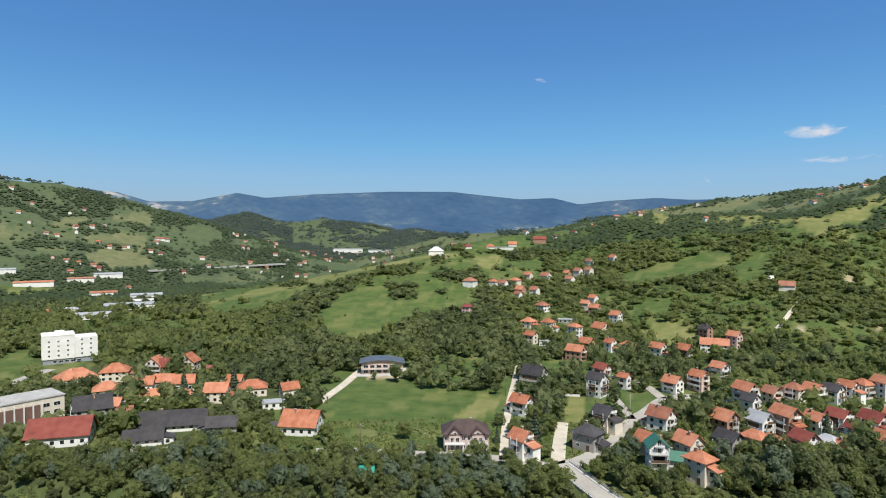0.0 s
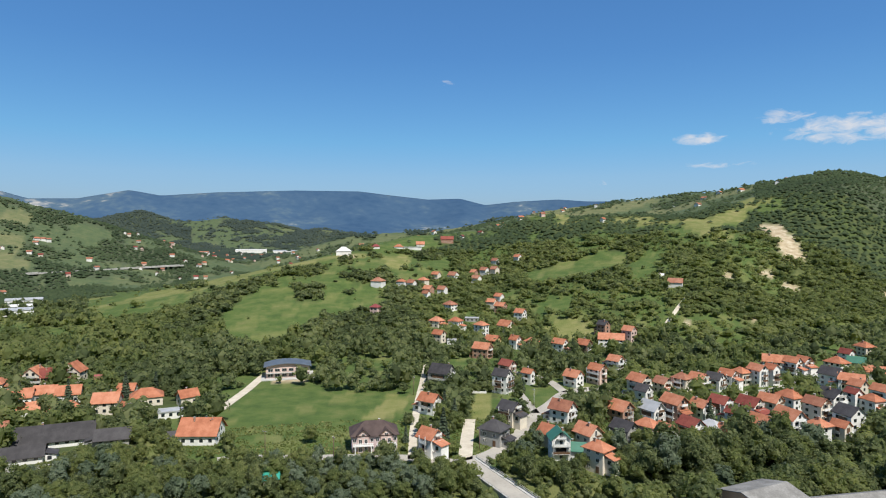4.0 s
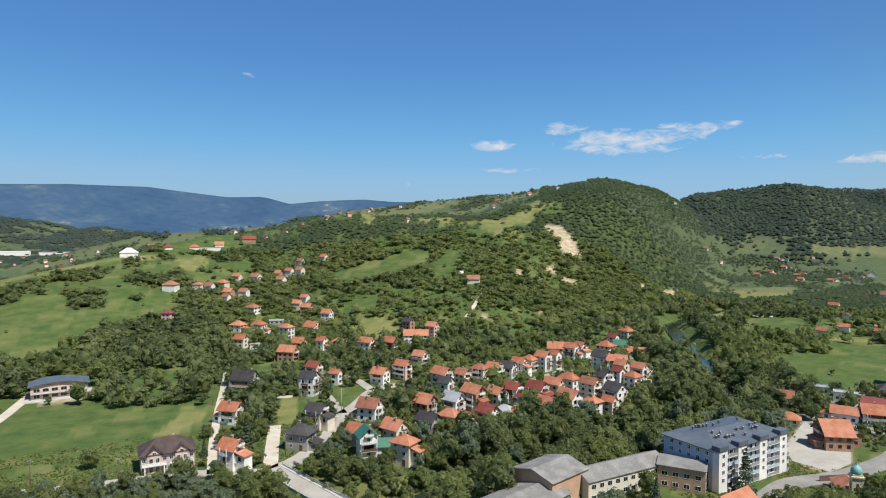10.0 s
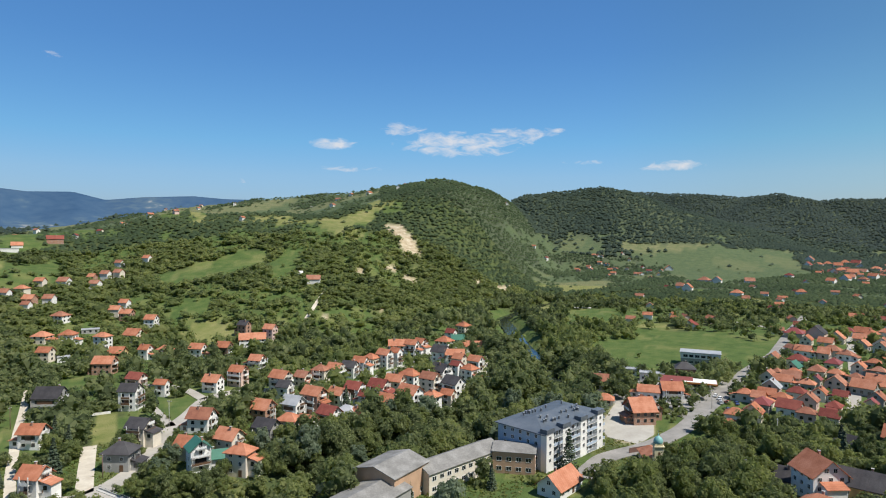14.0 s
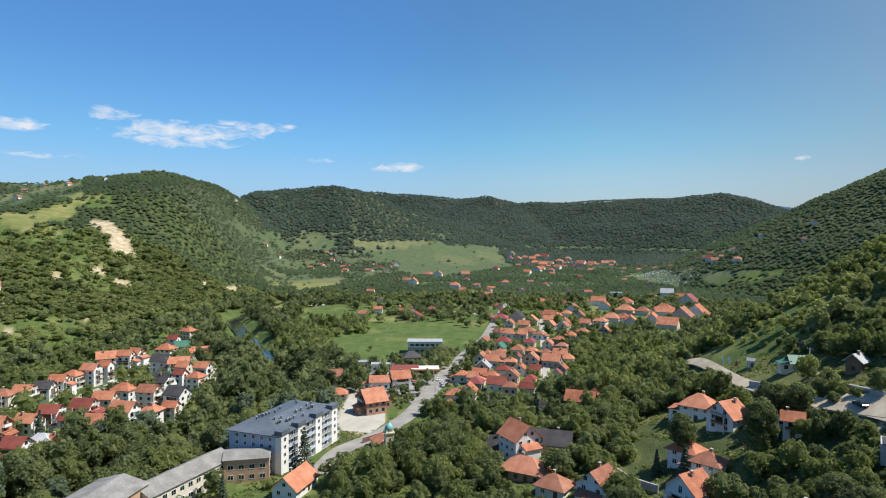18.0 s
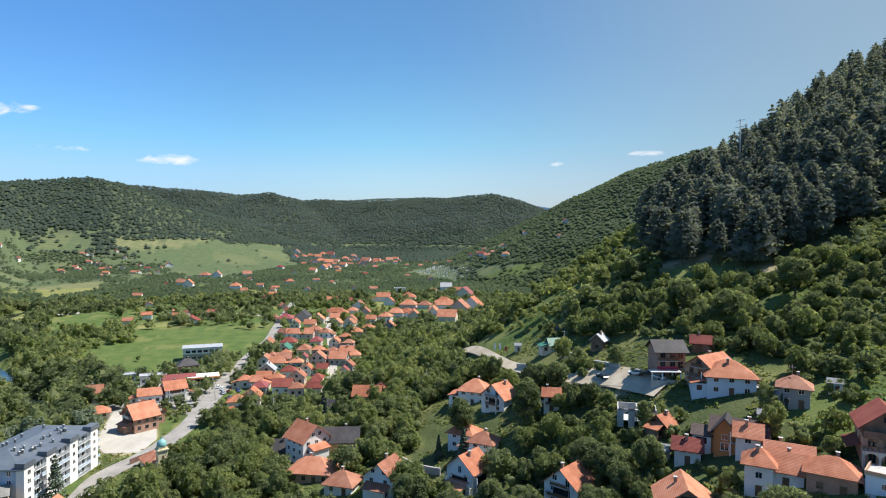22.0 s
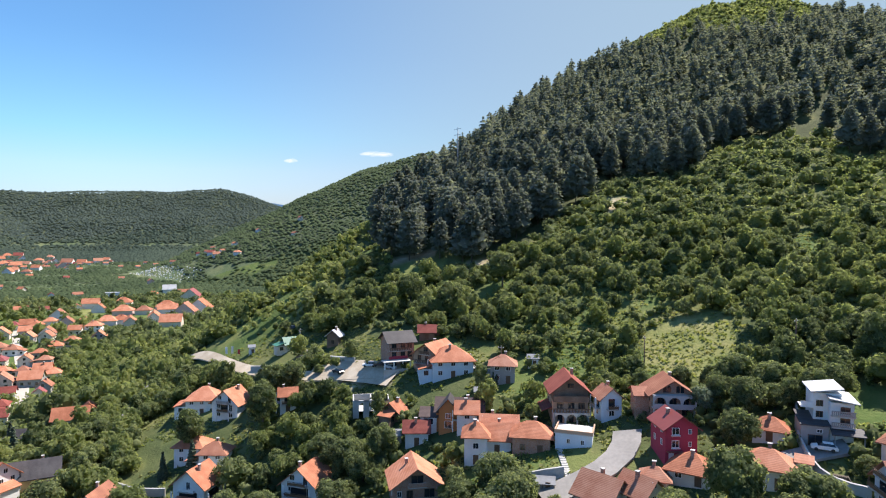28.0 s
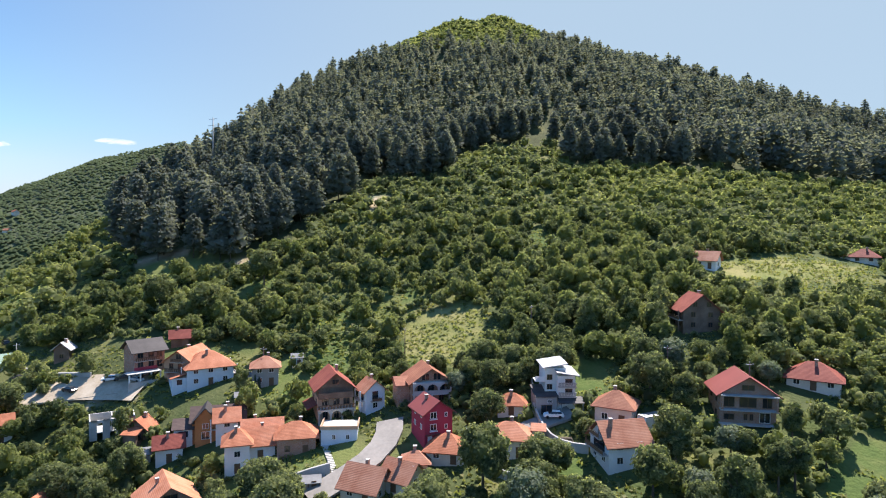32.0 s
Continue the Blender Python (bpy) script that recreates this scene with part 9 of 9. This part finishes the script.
    for name, sel, mat, words in (("far_woods", r < 1450, FAR_LEAVES, "wooded slopes and hedgerow trees across the valley"), ("distant_woods", (r >= 1450) & (r < 2120), HAZY_LEAVES, "distant wooded hillsides"), ("ridge_woods", r >= 2120, HAZY_RIDGE_LEAVES, "far wooded ridge, painted blue-green with haze")):
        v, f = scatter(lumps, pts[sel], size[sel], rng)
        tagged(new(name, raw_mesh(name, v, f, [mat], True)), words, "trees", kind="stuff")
    # the pine wood
    x, y = sample(200, 960, 10.0, rng)
    z = ground_height(x, y)
    keep = is_pine(x, y, z) & (rng.uniform(size=len(x)) < 0.93) & clear_of_things(x, y)
    x, y, z = x[keep], y[keep], z[keep]
    order = np.argsort(np.hypot(x, y))
    proto = []
    for k in range(4):
        thing = new("pine_tree")
        tagged(thing, "tall dark green pine with a bare lower stem", "pine", "pines at the foot of the wood")
        part("trunk", trunk_mesh(rng, 17, 0.27, 2), thing)
        v, f = pine(rng, 22.5, 14, 9, 48, 0.95)
        part("crown", raw_mesh("crown", v, f, [NEEDLES]), thing)
        proto.append(thing)
    for n, i in enumerate(order[:220]):
        t = proto[n] if n < 4 else copy_thing(proto[n % 4], Matrix())
        s = rng.uniform(0.75, 1.12)
        t.matrix_basis = pose(x[i], y[i], z[i], 0, 0, rng.uniform(0, 360)) @ Matrix.Diagonal((s, s, s, 1))
    rest = order[220:]
    some = [pine(rng, 20.0, 9, 6, 7, 1.5) for k in range(7)]
    v, f = scatter(some, np.stack([x, y, z], 1)[rest], rng.uniform(0.55, 1.05, len(rest)) * np.interp(np.degrees(np.arctan2(x, y))[rest], [140, 150], [1.0, 1.3]), rng)
    tagged(new("pine_wood", raw_mesh("pine_wood", v, f, [NEEDLES])), "dark pine forest that covers the hill", "pines", kind="stuff")


plant()

# ---- what grows on the ground sheet: grass, hay and bare earth as shares of the surface ----
far_r = np.hypot(gx, gy)
cover = np.zeros((len(gx), 4), np.float32)
shade_wood = wood_density(gx, gy, gz) > 0.55
cover[:, 0] = np.where(shade_wood, 0.25 + 0.25 * (vnoise(gx, gy, 30, 12) > 0.3), 0.9)
cover[:, 0] = np.where(is_pine(gx, gy, gz), 0.0, cover[:, 0])
cover[:, 0] = np.where(in_fields(gx, gy, "grass"), 1.0, cover[:, 0])
strips = vnoise(gx * 0.35 + gy * 0.2, gy - gx * 0.5, 60, 13)
cover[:, 1] = np.where((far_r > 650) & (strips > 0.3) & (gz < 120) & ~shade_wood, np.where(far_r > 950, 0.4, 0.75) * (vnoise(gx, gy, 150, 14) > -0.1), 0)
patchy = vnoise(gx, gy, 17, 15) + 0.6 * vnoise(gx, gy, 6, 16)
bearing = np.degrees(np.arctan2(gx, gy))
plateau = (far_r > 820) & (far_r < 1700) & (bearing > 3) & (bearing < 32) & (gz > 85) & ~shade_wood
cover[:, 1] = np.where(plateau & (strips > -0.05), 0.85, cover[:, 1])
cover[:, 1] = np.where((patchy > 0.45) & (far_r < 700), 0.45, cover[:, 1])
cover[:, 1] = np.where(in_fields(gx, gy, "hay"), 0.9, cover[:, 1])
cover[:, 2] = np.where(in_fields(gx, gy, "bare", 2.0), 1.0, 0)
layer = ground_me.color_attributes.new("cover", "FLOAT_COLOR", "POINT")
layer.data.foreach_set("color", cover.ravel())

# ---- graveyard on the far slope and the slab beside the playing field ----
def graveyard(corner, along, across, rows, count):
    """Rows of pale headstones on the grass."""
    grng, boxes = np.random.default_rng(5), []
    for i in range(rows):
        for k in range(count):
            x, y = (corner[j] + along[j] * (k + grng.uniform(0, 0.5)) / count + across[j] * (i + grng.uniform(0, 0.15)) / rows for j in (0, 1))
            z, w = height(x, y), grng.uniform(0.6, 1.1)
            boxes.append((x - w, y - w, z - 0.3, x + w, y + w, z + 0.25))
            boxes.append((x + w * 0.6, y - w, z + 0.25, x + w, y + w, z + grng.uniform(0.9, 1.5)))
    tagged(new("gravestones", boxes_mesh("gravestones", boxes, [WALLS["W"]])), "rows of pale gravestones on a grassy slope", "gravestones", kind="stuff")


graveyard((940, 128), (230, 118), (42, -26), 9, 20)
tagged(new("concrete_slab", prism("concrete_slab", [(527, 467), (547, 453), (511, 425), (499, 439)], -1.0, 0.5, [CONCRETE])), "pale concrete slab beside the playing field", "ground", kind="structure")

# ---- yards and gardens on the slope: conifers, steps, beds, sheds, small walls ----
yrng = np.random.default_rng(77)


def spruce(rng, tall, wide, tiers=11, sprays=70, size=0.5):
    """A conifer that is leafy to the ground: drooping tiers that narrow to a point."""
    vs, fs, o = [], [], 0
    for k in range(tiers):
        u = k / (tiers - 1)
        rad = wide * (1.02 - 0.95 * u) * rng.uniform(0.85, 1.15)
        ang = rng.uniform(0, 2 * math.pi, sprays)
        away = rad * np.sqrt(rng.uniform(0.08, 1.0, sprays))
        at = np.stack([np.cos(ang) * away, np.sin(ang) * away, tall * (0.06 + 0.92 * u) - away * 0.35 + rng.normal(size=sprays) * 0.12], 1)
        n = np.stack([np.cos(ang) * 0.6, np.sin(ang) * 0.6, np.full(sprays, 0.7)], 1) + 0.4 * rng.normal(size=(sprays, 3))
        v, f = leaf_points(at, n / np.linalg.norm(n, axis=1)[:, None], size, rng)
        vs.append(v), fs.append(f + o)
        o += len(v)
    return np.concatenate(vs), np.concatenate(fs)


SPRUCE_NEEDLES = material("spruce_needles", [(0.035, 0.052, 0.032), (0.055, 0.078, 0.045), (0.085, 0.11, 0.062)], 0.3, 0.7, island=0.5, coords="World", spec=0.25)
firs = []
for tall, wide, words, kind in ((11.0, 2.6, "dark green spruce with drooping branches", "spruce_tree"), (14.0, 3.6, "tall open cedar with dark needles", "cedar_tree"), (4.2, 0.75, "slim dark green cypress beside the house", "cypress_tree")):
    thing = tagged(new(kind), words, "conifer", "conifers in the gardens")
    part("trunk", trunk_mesh(yrng, tall * 0.75, 0.1 + 0.012 * tall, 0), thing)
    v, f = spruce(yrng, tall, wide, 9 if tall < 5 else 12, 60 if tall < 5 else 90, 0.3 if tall < 5 else 0.6)
    part("crown", raw_mesh("crown", v, f, [SPRUCE_NEEDLES]), thing)
    firs.append(thing)
fresh = [True, True, True]
for kind, x, y, size in ((1, 157.5, 139.5, 1.0), (0, 125.8, 142.6, 0.75), (0, 100.8, 151.0, 0.6), (0, 17.6, 234, 1.15), (0, 24.1, 257.2, 0.9), (0, 21.5, 277.7, 0.8), (0, 3.2, 232.2, 0.6), (0, -150, 292, 1.1), (0, -128, 300, 1.2), (0, -118, 310, 1.0), (0, -176, 300, 0.9),
                         (2, 156.6, 56.5 * -1, 1.0), (2, 155.6, -57.2, 0.9), (0, 62, 300, 0.7), (0, 118, 262, 0.8), (0, 171, 268, 0.8), (0, 240, 88, 1.0), (0, 226, 82, 1.1), (0, 176, 22, 0.9), (0, 180, 30, 0.7), (0, 100, 246, 0.6), (0, 84, 232, 0.7), (2, 196, 118, 1.6), (0, 132, 250, 0.9)):
    m = pose(x, y, height(x, y) - 0.1, 0, 0, yrng.uniform(0, 360)) @ Matrix.Diagonal((size, size, size, 1))
    if fresh[kind]:
        firs[kind].matrix_basis, fresh[kind] = m, False
    else:
        copy_thing(firs[kind], Matrix()).matrix_basis = m


def garden_steps(ax, ay, bx, by, count, wide):
    """Concrete steps up the bank."""
    za, zb = height(ax, ay), height(bx, by)
    turn = math.degrees(math.atan2(by - ay, bx - ax))
    thing = tagged(new("garden_steps"), "steep concrete garden steps up the grassy bank", "steps")
    thing.matrix_world = pose(ax, ay, za, 0, 0, turn)
    run = math.hypot(bx - ax, by - ay) / count
    one = boxes_mesh("step", [(0, -wide / 2, -0.5, run + 0.08, wide / 2, 0.16)], [CONCRETE])
    for k in range(count):
        q = (k + 0.5) / count
        z = max(height(ax + (bx - ax) * q, ay + (by - ay) * q) - za, (zb - za) * q * 0.9)
        part("step", one, thing, Matrix.Translation((k * run, 0, z)))


garden_steps(110.5, -56.2, 127.0, -60.8, 26, 1.3)
garden_steps(146.5, -47.2, 153.0, -49.5, 12, 1.2)


def vegetable_rows(corner, along, across, rows, gap):
    """Rows of beans and cabbages in dark soil."""
    vs, fs, o = [], [], 0
    a, c = np.array(along, float), np.array(across, float)
    for i in range(rows):
        n = int(np.linalg.norm(a) / 0.28)
        u = (np.arange(n) + yrng.uniform(0, 0.6, n)) / n
        p = np.array(corner)[None] + a[None] * u[:, None] + c[None] * (i * gap) + yrng.normal(size=(n, 2)) * 0.07
        for layer in range(3):
            q = p + yrng.normal(size=(n, 2)) * 0.12
            at = np.concatenate([q, (ground_height(q[:, 0], q[:, 1]) + 0.15 + layer * yrng.uniform(0.12, 0.3))[:, None]], 1)
            nn = yrng.normal(size=(n, 3)) * 0.6 + [0, 0, 0.6]
            v, f = leaf_points(at, nn / np.linalg.norm(nn, axis=1)[:, None], 0.4, yrng)
            vs.append(v), fs.append(f + o)
            o += len(v)
    return np.concatenate(vs), np.concatenate(fs)


for corner, along, across, rows, gap in (((114.0, -47.5), (11.0, -3.0), (0.25, 0.95), 7, 0.95), ((121.0, -50.8), (5.0, -2.0), (0.35, 0.9), 3, 0.9), ((94.5, -60.0), (6, -2), (0.3, 0.95), 5, 0.9), ((80, 352), (30, -12), (-0.4, -0.9), 7, 3.0), ((34, 228), (6, 16), (0.9, -0.3), 5, 1.3), ((9.5, 236), (1, 16), (1, 0), 6, 1.4)):
    v, f = vegetable_rows(corner, along, across, rows, gap)
    tagged(new("vegetable_rows", raw_mesh("vegetable_rows", v, f, [SHRUBS])), "green rows of vegetables and vines in a garden", "garden plants", kind="stuff")


def small_shed(x, y, turn, w, d, h, wall, cover, words):
    t = new("shed")
    tagged(t, words, "shed", "sheds in the yards")
    t.matrix_world = pose(x, y, height(x, y), 0, 0, turn)
    HOUSES.append((x, y, max(w, d) * 0.6))
    part("wall", boxes_mesh("wall", [(-w / 2, -d / 2, -1.2, w / 2, d / 2, h)], [wall]), t)
    lean_roof("roof", t, -w / 2 - 0.3, w / 2 + 0.3, -d / 2 - 0.4, d / 2 + 0.3, h + 0.15, h + 0.15, 0.7, cover, 0.1)
    part("door", DOOR, t, Matrix.Translation((w * 0.15, -d / 2, -0.1)) @ Matrix.Diagonal((0.8, 1, 0.85, 1)))
    for k in range(3):
        part("batten", boxes_mesh("batten", [(-w / 2 + w * k / 3, -d / 2 - 0.04, -0.5, -w / 2 + w * k / 3 + 0.1, -d / 2 - 0.002, h)], [WOODEN]), t)


SHEET = material("grey_sheet", [(0.14, 0.143, 0.147), (0.19, 0.193, 0.197), (0.25, 0.25, 0.247)], 0.6, 0.3, vary=0.2)
for row in ((153.5, -52.5, -108, 4.2, 2.4, 2.0, WALLS["D"], SHEET, "open grey-roofed timber shed on the slope"), (153.0, -28.5, -100, 4.0, 3.0, 2.1, WALLS["G"], SHEET, "low grey shed with a rusty sheet roof"), (111.0, -51.2, -115, 3.4, 2.0, 1.3, WALLS["G"], SHEET, "low shed under a grey sheet roof"),
            (161.0, -70.0, -113, 3.0, 2.6, 2.2, WALLS["W"], SHEET, "small pale shed with a grey roof in the scrub"), (197, -50, -104, 4.0, 3.0, 2.0, WALLS["D"], ROOFS["r"], "brown timber shed with a red tiled roof"), (252.0, 9.5, -88, 2.4, 2.2, 2.4, WALLS["W"], SHEET, "small white kiosk beside the track"),
            (88.0, -90.5, -136, 2.6, 2.4, 2.2, WALLS["C"], ROOFS["b"], "small cream shed with a tiled roof"), (70, 214, -18, 4.0, 3.0, 2.2, WALLS["W"], ROOFS["r"], "low garden shed with a dark red roof")):
    small_shed(*row)


def log_pile(x, y, turn):
    t = tagged(new("log_pile"), "stacked pile of cut logs beside the drive", "log pile")
    t.matrix_world = pose(x, y, height(x, y), 0, 0, turn)
    log = drum("log", [(0.13, -0.5), (0.14, 0.5)], [BARK], 7)
    for row in range(5):
        for k in range(12 - row):
            part("log", log, t, Matrix.Translation(((k - 6 + row / 2) * 0.29, yrng.uniform(-0.1, 0.1), 0.13 + row * 0.25)) @ Matrix.Rotation(radians(90), 4, "X"))


log_pile(83.0, -93.0, 45)
low_wall("drive_wall", [(95.5, -96.5), (88.5, -92.2), (82.5, -90.0), (77.5, -93.5)], 1.3, 0.3, CONCRETE, "grey concrete retaining wall along the drive")
low_wall("bank_wall", [(90.5, -77.5), (86.2, -76.4), (80.5, -79.0), (75.2, -81.4)], 1.2, 0.35, CONCRETE, "weathered concrete wall below the lawn")
low_wall("lower_wall", [(171, 28), (176, 36), (183, 42)], 1.6, 0.35, CONCRETE, "grey concrete retaining wall beside the parking yard")
low_wall("terrace_wall", [(117.5, -42), (115, -49), (111.5, -55.5)], 1.8, 0.35, CONCRETE, "long pale concrete wall below the vegetable garden")
low_wall("white_fence", [(25.9, 303.6), (31, 304.6), (35.7, 305.5)], 1.0, 0.2, WALLS["W"], "white garden wall before the bungalow")


def banner(x, y, tall, colour, words):
    t = tagged(new("banner"), words, "banner", "banners beside the track")
    t.matrix_world = pose(x, y, height(x, y), 0, 0, -86)
    part("pole", drum("pole", [(0.05, -0.5), (0.04, tall)], [STEEL], 8), t)
    part("cloth", boxes_mesh("cloth", [(0.06, -0.015, tall * 0.3, 0.85, 0.015, tall * 0.97)], [colour]), t)


RED_CLOTH = material("red_cloth", [(0.45, 0.03, 0.03), (0.55, 0.05, 0.05)], 0.8, 0.8)
for k, (x, y, c, words) in enumerate(((260.7, 20.0, FRAME, "tall white banner on a steel pole"), (258.2, 17.6, FRAME, "tall white banner on a steel pole"), (255.6, 15.0, RED_CLOTH, "short red banner on a steel pole"))):
    banner(x, y, 4.2 if k < 2 else 2.8, c, words)
